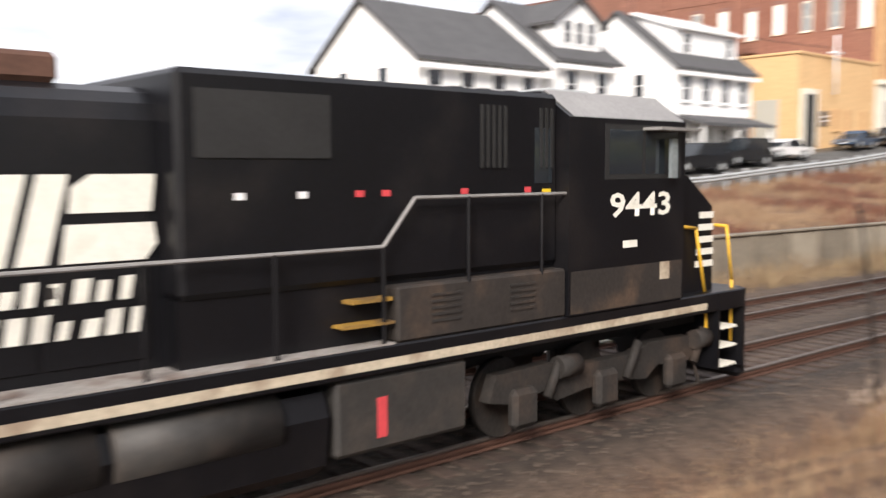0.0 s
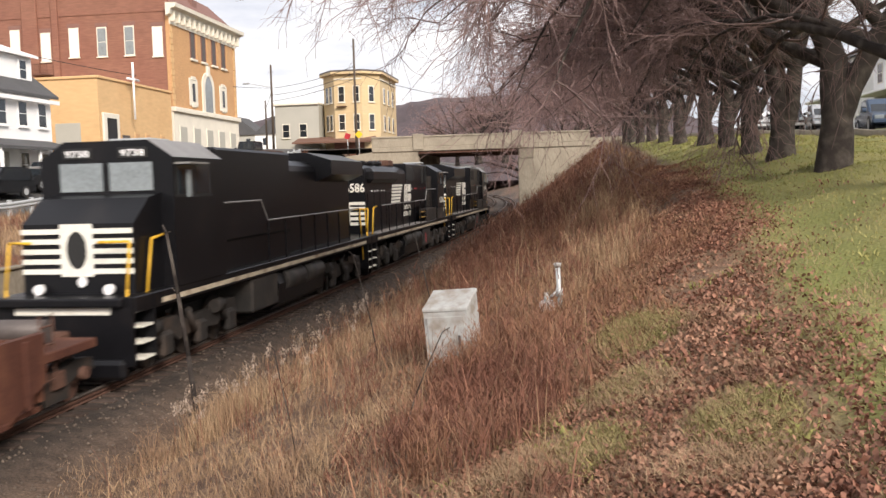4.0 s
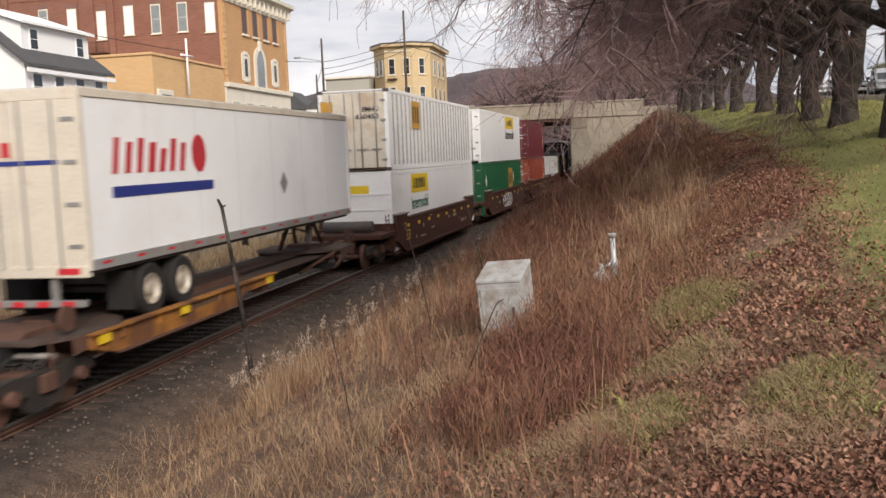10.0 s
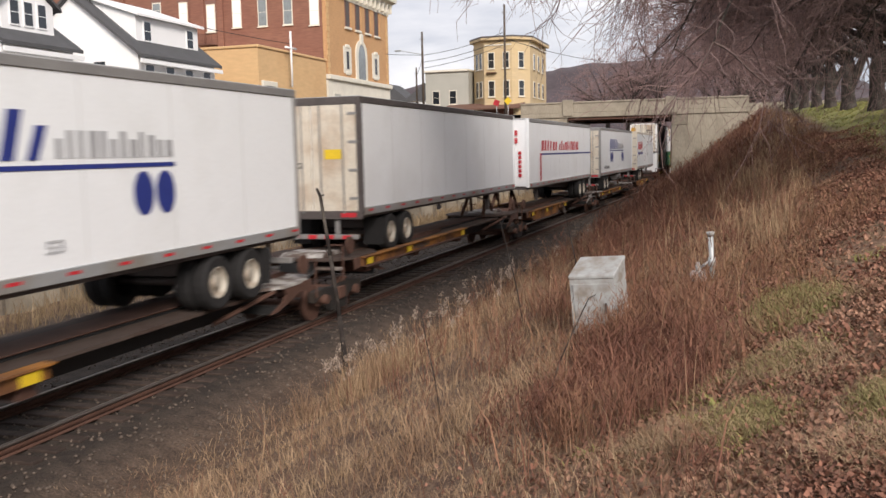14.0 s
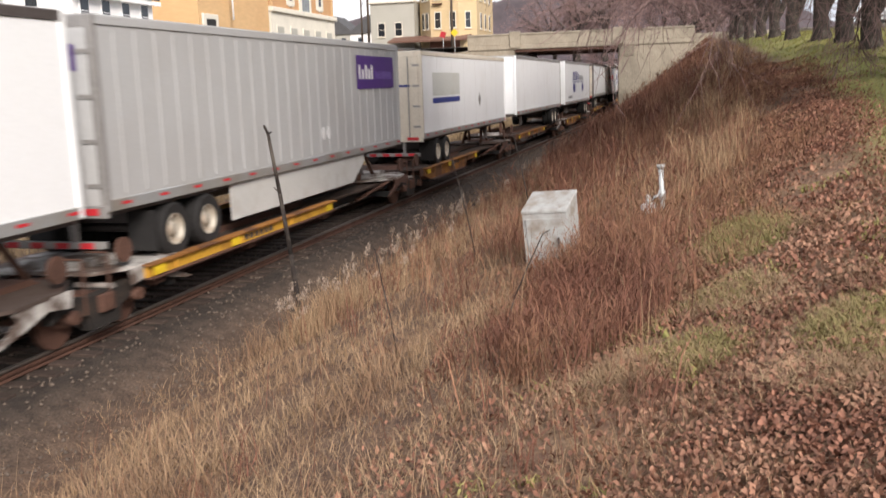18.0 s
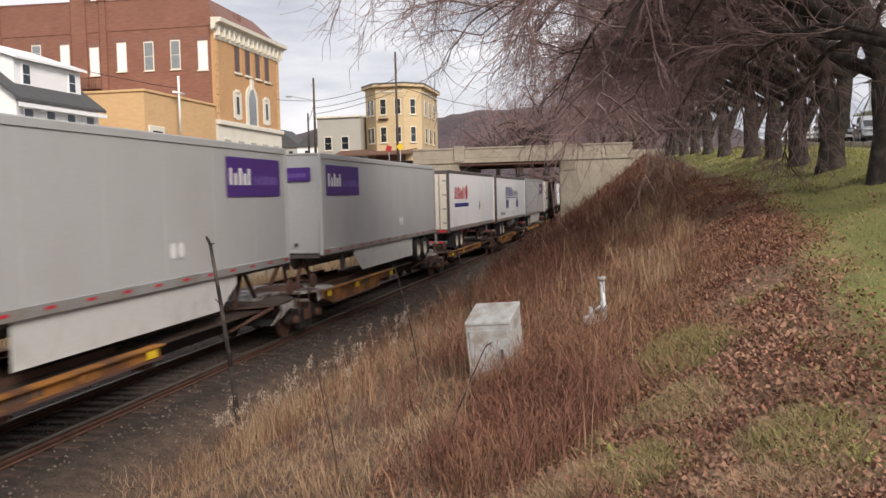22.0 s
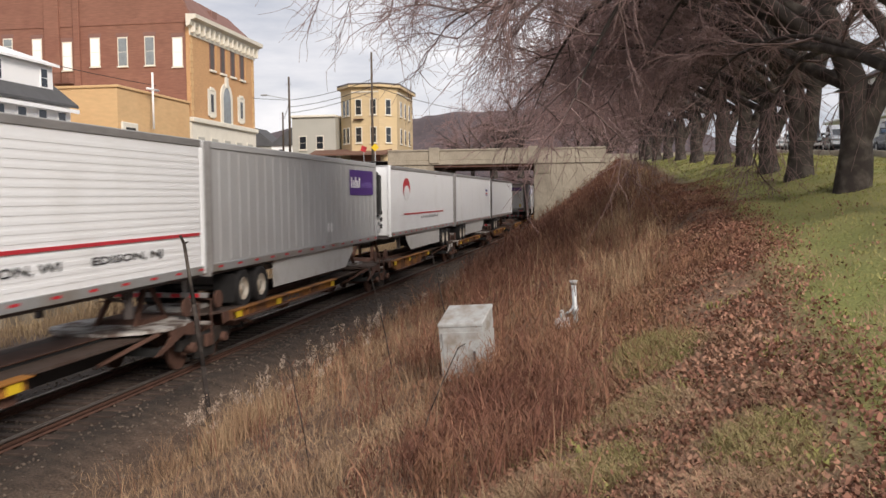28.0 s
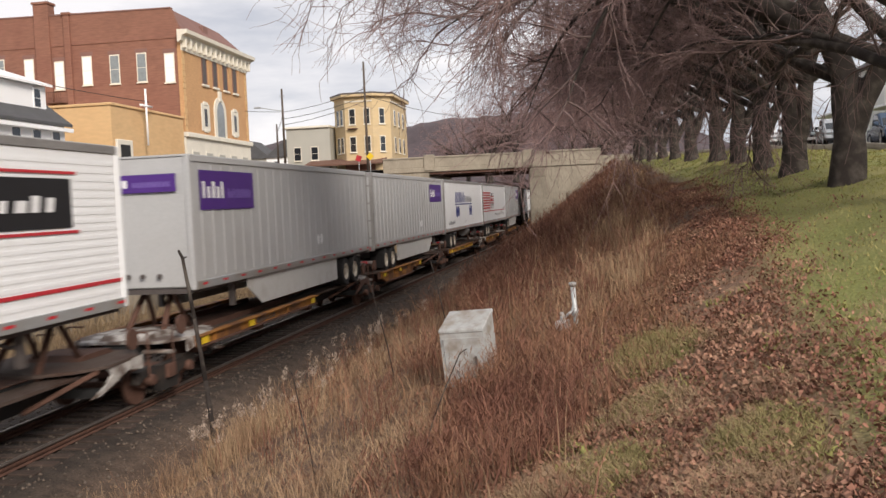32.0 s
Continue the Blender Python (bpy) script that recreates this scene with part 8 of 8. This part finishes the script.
def blades(x, y, h, w, lean, rng, z=None):
    """Bent tapering blades: three triangles each."""
    n = len(x)
    z = ground_z(x, y) - 0.02 if z is None else z
    a = rng.uniform(0, 2 * math.pi, n)
    b = rng.uniform(0, 2 * math.pi, n)
    ox, oy = np.cos(a) * w / 2, np.sin(a) * w / 2
    lx, ly = np.cos(b) * lean * h, np.sin(b) * lean * h
    base = np.stack([x, y, z], -1)
    o = np.stack([ox, oy, 0 * ox], -1)
    mid = base + np.stack([lx * 0.35, ly * 0.35, h * 0.58], -1)
    tip = base + np.stack([lx, ly, h * (1 - 0.25 * lean)], -1)
    v = np.stack([base - o, base + o, mid - o * 0.7, mid + o * 0.7, tip], 1).reshape(-1, 3)
    i = np.arange(n)[:, None] * 5
    f = np.stack([np.concatenate([i, i + 1, i + 3], 1), np.concatenate([i, i + 3, i + 2], 1), np.concatenate([i + 2, i + 3, i + 4], 1)], 1).reshape(-1, 3)
    return v, f


def join(parts):
    vs, fs, k = [], [], 0
    for v, f in parts:
        vs.append(v), fs.append(f + k)
        k += len(v)
    return np.concatenate(vs), np.concatenate(fs)


def scatter(rng, n, x0, x1, y0, y1, power=1.6):
    """More towards the near end."""
    y = y0 + (y1 - y0) * rng.random(n) ** power
    return x0 + (x1 - x0) * rng.random(n), y


def patch(x, y, s, seed):
    return np.sin(x * s + seed) * np.sin(y * s * 0.8 + seed * 2.1) + 0.6 * np.sin(x * s * 2.3 - y * s * 1.9 + seed)


def red_line(x, y):
    """How far a place lies above the line where tan grass gives way to red-brown brush."""
    return x - np.interp(y, (4, 8, 12, 20, 40, 97), (-0.9, -1.5, -2.4, -3.3, -4.2, -4.4)) + 0.55 * patch(x, y, 0.8, 11)


def plant_bank():
    rng = np.random.default_rng(21)
    top = lambda y: np.interp(y, (0, 8, 14, 22, 40, 98), (-0.6, 0.0, 0.9, 1.5, 2.0, 3.2))
    wide = lambda y: np.interp(y, (0, 20, 98), (0.0055, 0.010, 0.045))
    # matted grasses over the whole bank: pale tan below, redder above
    x, y = scatter(rng, 215000, -8.8, 3.6, 2.0, 98.0, 1.8)
    toe = x - track_x(y)
    keep = (toe > 2.5 + 0.7 * patch(x, y, 0.9, 1)) & (x < top(y) + 0.6 + 0.5 * patch(x, y, 1.1, 2))
    keep &= rng.random(len(x)) < np.interp(toe, (2.2, 3.2, 4.2), (0.25, 0.75, 1.0)) * np.clip(0.85 + 0.35 * patch(x, y, 2.7, 4), 0.2, 1.0)
    x, y = x[keep], y[keep]
    tall = np.clip(0.8 + 0.35 * patch(x, y, 0.7, 5) + 0.3 * patch(x, y, 2.3, 8), 0.25, 1.6)
    h = rng.uniform(0.10, 0.46, len(x)) * tall * np.interp(y, (0, 14, 30, 98), (0.8, 1.0, 1.1, 0.9)) * np.interp(x - track_x(y), (2.2, 4.0, 6.0), (0.55, 0.95, 1.0))
    pale = red_line(x, y) + rng.normal(0, 0.5, len(x)) < 0
    for sel, nm, mt, lab in ((pale, "tan_bank_grass", "straw", "matted pale tan dead grass low on the bank"), (~pale, "dry_bank_grass", "dry_grass", "reddish tan dead grass high on the bank")):
        m = int(sel.sum())
        v, f = blades(x[sel], y[sel], np.maximum(h[sel], 0.07), wide(y[sel]), rng.uniform(0.3, 1.45, m), rng)
        tagged(new(nm, raw(nm, v, f, mt)), lab, "grass", kind="stuff")
    # red-brown brush in thickets: crooked stems with many side shoots
    cx, cy = scatter(rng, 3400, -7.0, 3.4, 5.0, 97.0, 1.2)
    up = red_line(cx, cy)
    dens = np.interp(up, (-2.5, -0.6, 0.4, 2.2, 3.4), (0.05, 0.18, 0.95, 0.95, 0.6)) * np.interp(cy, (5, 7, 10), (0.15, 0.7, 1.0))
    dens = dens * np.clip(0.75 + 0.75 * patch(cx, cy, 1.5, 13), 0.05, 1.0)
    keep = (cx > track_x(cy) + 4.0) & (rng.random(len(cx)) < dens) & (cx < top(cy) + 0.35 * patch(cx, cy, 1.2, 3))
    keep &= ~((np.abs(cx + 1.6) < 0.5) & (cy > 12.1) & (cy < 13.0))
    keep &= ~((np.abs(cx + 0.1 - 0.03 * (cy - 12)) < 0.45) & (cy > 11.5) & (cy < 13.6))
    cx, cy = cx[keep], cy[keep]
    # a thicket below the cabinet
    a, q = rng.uniform(0, 2 * math.pi, 190), rng.random(190) ** 0.6
    cx, cy = np.append(cx, -0.95 + 0.85 * q * np.cos(a)), np.append(cy, 9.4 + 2.3 * q * np.sin(a))
    big = rng.uniform(0.45, 1.15, len(cx)) * np.interp(cy, (0, 12, 30, 98), (0.6, 0.85, 1.0, 0.9)) * np.clip(0.95 + 0.25 * patch(cx, cy, 1.1, 6), 0.5, 1.4)
    big *= np.where((np.abs(cx + 1.4) < 0.9) & (cy > 8.0) & (cy < 12.3), 0.68, 1.0)
    m = 8
    x, y = np.repeat(cx, m), np.repeat(cy, m)
    sp = np.repeat(big, m) * 0.20
    x, y = x + rng.normal(0, 1, len(x)) * sp, y + rng.normal(0, 1, len(y)) * sp
    h = np.repeat(big, m) * rng.uniform(0.5, 1.05, len(x))
    n = len(x)
    z = ground_z(x, y) - 0.02
    out = [blades(x, y, h, np.interp(y, (0, 20, 98), (0.010, 0.016, 0.05)), rng.uniform(0.05, 0.7, n), rng)]
    for k in range(9):
        fr = rng.uniform(0.15, 0.95, n)
        hh = rng.uniform(0.10, 0.34, n) * h
        out.append(blades(x + rng.normal(0, 0.06, n), y + rng.normal(0, 0.06, n), hh, np.interp(y, (0, 20, 98), (0.006, 0.011, 0.04)), rng.uniform(0.5, 1.7, n), rng, z + fr * h))
    v, f = join(out)
    tagged(new("red_brown_brush", raw("red_brown_brush", v, f, "red_weed")), "dead reddish-brown weeds on the upper bank", "weeds", kind="stuff")
    # tall straw-coloured tussocks along the brow, thinning out towards the bridge
    cx, cy = scatter(rng, 520, -0.6, 3.6, 13.5, 97.0, 1.5)
    brow = np.interp(cy, (13, 22, 40, 97), (0.6, 1.3, 2.0, 2.8))
    keep = (np.abs(cx - brow + 0.35) < 0.75 + 0.3 * patch(cx, cy, 1.3, 3)) & (rng.random(len(cx)) < np.interp(cy, (13, 26, 40, 97), (0.95, 0.9, 0.45, 0.3)))
    cx, cy = cx[keep], cy[keep]
    # and a few beside the ballast
    cx, cy = np.append(cx, rng.uniform(-7.0, -5.6, 26)), np.append(cy, rng.uniform(13.4, 17.0, 26))
    m = 46
    sz = np.repeat(rng.uniform(0.5, 1.1, len(cx)) * np.interp(cy, (13, 25, 97), (0.85, 0.95, 0.75)), m)
    x, y = np.repeat(cx, m), np.repeat(cy, m)
    x, y = x + rng.normal(0, 0.15, len(x)), y + rng.normal(0, 0.15, len(x))
    v, f = blades(x, y, rng.uniform(0.35, 1.0, len(x)) * sz, wide(y) * 1.1, rng.uniform(0.1, 0.8, len(x)), rng)
    tagged(new("straw_brush", raw("straw_brush", v, f, "straw")), "tall straw-coloured dead brush along the brow", "weeds", kind="stuff")
    # long bare bent stalks standing above the thatch
    for count, mt, nm, lab in ((520, "straw", "bare_stalks", "long bare tan stalks above the matted grass"), (420, "red_weed", "dark_stalks", "long dark stalks above the matted grass")):
        x, y = rng.uniform(-6.5, 0.2, count), 5.0 + 24.0 * rng.random(count) ** 1.2
        keep = (x > track_x(y) + 3.9) & (x < top(y))
        x, y = x[keep], y[keep]
        v, f = blades(x, y, rng.uniform(0.45, 1.15, len(x)), np.interp(y, (5, 15, 29), (0.006, 0.010, 0.016)), rng.uniform(0.1, 0.7, len(x)), rng)
        tagged(new(nm, raw(nm, v, f, mt)), lab, "weeds", kind="stuff")
    # pale seed plumes on tall stalks, in a few loose groups beside the ballast
    gx, gy = rng.uniform(-7.2, -3.4, 14), rng.uniform(10.0, 26.0, 14)
    gx = np.maximum(gx, track_x(gy) + 3.6)
    gx[:3], gy[:3] = (-6.3, -6.0, -5.2), (15.2, 14.0, 14.6)
    x, y = np.repeat(gx, 5) + rng.normal(0, 0.35, 70), np.repeat(gy, 5) + rng.normal(0, 0.6, 70)
    n = len(x)
    h = rng.uniform(0.45, 1.0, n)
    stems = blades(x, y, h, 0.010 + 0 * x, rng.uniform(0.05, 0.25, n), rng)
    tagged(new("weed_stalks", raw("weed_stalks", *stems, "red_weed")), "thin dead stalks below pale seed heads", "weeds", kind="stuff")
    px, py, pz = [], [], []
    for k in range(34):
        q = rng.uniform(0.0, 1.0, n)
        px.append(x + rng.normal(0, 0.03, n) + 0.05 * q), py.append(y + rng.normal(0, 0.03, n)), pz.append(ground_z(x, y) + h * (0.78 + 0.24 * q))
    px, py, pz = np.concatenate(px), np.concatenate(py), np.concatenate(pz)
    v, f = blades(px, py, rng.uniform(0.02, 0.06, len(px)), 0.014 + 0 * px, rng.uniform(0.5, 1.5, len(px)), rng, pz)
    tagged(new("seed_plumes", raw("seed_plumes", v, f, "plume")), "pale fluffy seed heads of dead goldenrod", "weeds", kind="stuff")
    # tall dead grass beyond the far track, brush on the street bank
    x, y = scatter(rng, 75000, -29.0, -14.5, 12.0, 100.0, 1.3)
    keep = (x < track_x(y) - 6.2) & (np.abs(x - wall_x(y) + 0.15) > 0.4)
    x, y = x[keep], y[keep]
    low = x > wall_x(y)
    tall = np.clip(0.9 + 0.6 * patch(x, y, 0.9, 3), 0.25, 1.8)
    for sel, nm, mt, lab in ((low, "golden_grass", "golden", "tall golden dead grass before the retaining wall"), (~low & (patch(x, y, 0.4, 1) > 0.1), "street_bank_brush", "red_weed", "dull reddish brush on the street bank"), (~low & (patch(x, y, 0.4, 1) <= 0.1), "street_bank_grass", "straw", "tan dead grass on the street bank")):
        m = int(sel.sum())
        v, f = blades(x[sel], y[sel], rng.uniform(0.2, 0.95, m) * tall[sel] * (1.0 if nm == "golden_grass" else 0.75), np.interp(y[sel], (10, 40, 100), (0.011, 0.028, 0.06)), rng.uniform(0.2, 0.9, m), rng)
        tagged(new(nm, raw(nm, v, f, mt)), lab, "grass" if "grass" in nm else "brush", kind="stuff")


def lawn_edge(y):
    return np.interp(y, (0, 5.6, 8.8, 12.4, 16, 23, 39, 55, 75, 98), (1.4, 1.55, 1.9, 2.25, 2.7, 2.95, 3.3, 3.7, 4.3, 4.7))


def plant_lawn():
    rng = np.random.default_rng(22)
    x, y = scatter(rng, 110000, -0.8, 10.0, 2.0, 60.0, 2.0)
    p = patch(x, y, 0.9, 4) + 0.5 * patch(x, y, 3.1, 1)
    e = x - lawn_edge(y)
    keep = (e > 0.22 * p) & (rng.random(len(x)) < np.interp(e, (-0.2, 0.5, 1.5), (0.35, 0.8, 1.0)))
    # two olive patches among the leaves
    for px, py, rx, ry in ((0.75, 10.1, 0.55, 1.0), (1.25, 6.5, 0.45, 0.9), (0.5, 8.0, 0.4, 0.6)):
        keep |= ((x - px) / rx) ** 2 + ((y - py) / ry) ** 2 < 1 + 0.5 * p
    x, y = x[keep], y[keep]
    v, f = blades(x, y, rng.uniform(0.03, 0.09, len(x)), np.interp(y, (0, 15, 60), (0.006, 0.014, 0.06)), rng.uniform(0.3, 1.2, len(x)), rng)
    tagged(new("lawn_grass", raw("lawn_grass", v, f, "green_grass")), "short green and yellowing lawn grass", "grass", kind="stuff")
    # olive-tan patches of longer grass
    parts = []
    for px, py, rx, ry, m in ((0.75, 10.1, 0.50, 0.9, 9000), (1.2, 6.5, 0.40, 0.8, 5200), (0.45, 8.3, 0.35, 0.5, 2200), (0.2, 6.9, 0.4, 0.5, 2600), (-0.4, 7.9, 0.4, 0.4, 1800)):
        a, r = rng.uniform(0, 2 * math.pi, m), rng.random(m) ** 0.5 * rng.uniform(0.6, 1.15, m)
        x, y = px + rx * r * np.cos(a), py + ry * r * np.sin(a)
        parts.append(blades(x, y, rng.uniform(0.04, 0.15, m), 0.006 + 0 * x, rng.uniform(0.4, 1.4, m), rng))
    tagged(new("olive_grass", raw("olive_grass", *join(parts), "olive_grass")), "yellowish-olive patches of grass among leaves", "grass", kind="stuff")
    # flattened tan grass in patches over the leaves
    parts = []
    for px, py, rx, ry, m in ((0.55, 8.0, 0.6, 0.7, 3000), (0.1, 9.6, 0.4, 0.6, 2000), (0.9, 5.6, 0.5, 0.4, 2200), (-0.4, 6.7, 0.5, 0.5, 3000), (1.5, 7.6, 0.3, 0.5, 1100), (1.35, 9.6, 0.3, 0.6, 1000)):
        a, r = rng.uniform(0, 2 * math.pi, m), rng.random(m) ** 0.5 * rng.uniform(0.5, 1.25, m)
        x, y = px + rx * r * np.cos(a), py + ry * r * np.sin(a)
        parts.append(blades(x, y, rng.uniform(0.05, 0.17, m), 0.006 + 0 * x, rng.uniform(0.7, 1.8, m), rng))
    tagged(new("flattened_grass", raw("flattened_grass", *join(parts), "straw")), "flattened pale tan grass over fallen leaves", "grass", kind="stuff")
    # low tan tufts between the leaves
    x, y = scatter(rng, 70000, -3.2, 3.2, 2.0, 20.0, 1.5)
    keep = rng.random(len(x)) < np.clip(0.6 + 0.5 * patch(x, y, 1.1, 7) - 0.45 * (x > lawn_edge(y) - 0.8), 0.15, 1)
    x, y = x[keep], y[keep]
    v, f = blades(x, y, rng.uniform(0.03, 0.19, len(x)), 0.0055 + 0 * x, rng.uniform(0.6, 1.7, len(x)), rng)
    tagged(new("tan_tufts", raw("tan_tufts", v, f, "straw")), "short tan tufts between fallen leaves", "grass", kind="stuff")
    # fallen leaves, thickest in a band along the lawn
    x, y = scatter(rng, 400000, -2.4, 5.0, 2.5, 30.0, 1.5)
    p = patch(x, y, 0.9, 9) + 0.4 * patch(x, y, 3.3, 2)
    e = x - lawn_edge(y)
    like = np.interp(e, (-3.6, -2.2, -1.4, -0.7, -0.15, 0.25, 0.8, 2.5), (0.15, 0.5, 0.75, 1.0, 1.0, 0.4, 0.025, 0.004))
    like = like * np.clip(0.75 + 0.4 * p, 0.1, 1.0)
    for px, py, rx, ry in ((0.75, 10.1, 0.55, 1.0), (1.2, 6.5, 0.5, 0.9), (0.45, 8.2, 0.5, 0.5), (-0.1, 6.9, 0.6, 0.6)):
        like = np.where(((x - px) / rx) ** 2 + ((y - py) / ry) ** 2 < 1 + 0.4 * p, 0.22 * like, like)
    keep = rng.random(len(x)) < like
    x, y = x[keep], y[keep]
    n = len(x)
    a = rng.uniform(0, 2 * math.pi, n)
    s = rng.uniform(0.012, 0.027, n)
    z = ground_z(x, y) + 0.01 + 0.055 * rng.random(n)
    c = np.stack([x, y, z], -1)
    u = np.stack([np.cos(a) * s, np.sin(a) * s, rng.normal(0, 0.55, n) * s], -1)
    w = np.stack([-np.sin(a) * s * 0.62, np.cos(a) * s * 0.62, rng.normal(0, 0.55, n) * s], -1)
    up = np.array([[0, 0, 1.0]]) * (s * rng.uniform(-0.1, 0.55, n))[:, None]
    v = np.stack([c - u, c + w + up, c + u, c - w + up], 1).reshape(-1, 3)
    i = np.arange(n)[:, None] * 4
    f = np.stack([np.concatenate([i, i + 1, i + 2], 1), np.concatenate([i, i + 2, i + 3], 1)], 1).reshape(-1, 3)
    tagged(new("fallen_leaves", raw("fallen_leaves", v, f, "leaf")), "brown curled fallen leaves on the grass", "leaves", kind="stuff")
    # green weeds
    x, y = rng.uniform(-1.4, 3.6, 60), rng.uniform(3.5, 12.0, 60)
    x, y = np.repeat(x, 26) + rng.normal(0, 0.07, 1560), np.repeat(y, 26) + rng.normal(0, 0.07, 1560)
    v, f = blades(x, y, rng.uniform(0.04, 0.14, 1560), 0.022 + 0 * x, rng.uniform(0.6, 1.4, 1560), rng)
    tagged(new("green_weeds", raw("green_weeds", v, f, "green_grass")), "small green weeds in the leaf litter", "weeds", kind="stuff")


def lay_ballast():
    rng = np.random.default_rng(23)
    y = 3 + 70 * rng.random(16000) ** 1.7
    x = track_x(y) + rng.uniform(-6.0, 3.6, len(y))
    n = len(x)
    s = rng.uniform(0.012, 0.036, n) * np.interp(y, (0, 20, 73), (1.0, 1.3, 2.2))
    oct_ = np.array([(1, 0, 0), (-1, 0, 0), (0, 1, 0), (0, -1, 0), (0, 0, 0.8), (0, 0, -0.8)], float)
    v = (oct_[None] * (1 + rng.uniform(-0.35, 0.35, (n, 6, 1)))) * s[:, None, None]
    a = rng.uniform(0, 6.28, n)
    vx = v[..., 0] * np.cos(a)[:, None] - v[..., 1] * np.sin(a)[:, None]
    vy = v[..., 0] * np.sin(a)[:, None] + v[..., 1] * np.cos(a)[:, None]
    v = np.stack([vx, vy, v[..., 2]], -1) + np.stack([x, y, ground_z(x, y) + s * 0.35], -1)[:, None]
    tri = np.array([(0, 2, 4), (2, 1, 4), (1, 3, 4), (3, 0, 4), (2, 0, 5), (1, 2, 5), (3, 1, 5), (0, 3, 5)])
    f = (np.arange(n)[:, None, None] * 6 + tri[None]).reshape(-1, 3)
    tagged(new("ballast_stones", raw("ballast_stones", v.reshape(-1, 3), f, "stone")), "grey crushed stone ballast round the tracks", "ballast", kind="stuff")


def plant_behind():
    """The same mixed grass and leaves round and behind the viewer."""
    rng = np.random.default_rng(29)
    x, y = rng.uniform(-6.5, 2.2, 22000), rng.uniform(-9.0, 3.0, 22000)
    v, f = blades(x, y, rng.uniform(0.05, 0.22, len(x)), 0.009 + 0 * x, rng.uniform(0.3, 1.2, len(x)), rng)
    tagged(new("trodden_grass", raw("trodden_grass", v, f, "straw")), "short trodden tan grass on the bank top", "grass", kind="stuff")
    x, y = rng.uniform(1.9, 9.0, 14000), rng.uniform(-9.0, 3.0, 14000)
    v, f = blades(x, y, rng.uniform(0.03, 0.09, len(x)), 0.010 + 0 * x, rng.uniform(0.3, 1.2, len(x)), rng)
    tagged(new("lawn_grass", raw("lawn_grass", v, f, "green_grass")), "short green lawn grass behind the bank", "grass", kind="stuff")


plant_behind()
plant_bank()
plant_lawn()
lay_ballast()

make_track("near_track", track_x, "near railway track with worn rails on dark timber ties")
make_track("far_track", far_track_x, "second railway track with worn rails on dark timber ties")
put_far_ties()

motions()
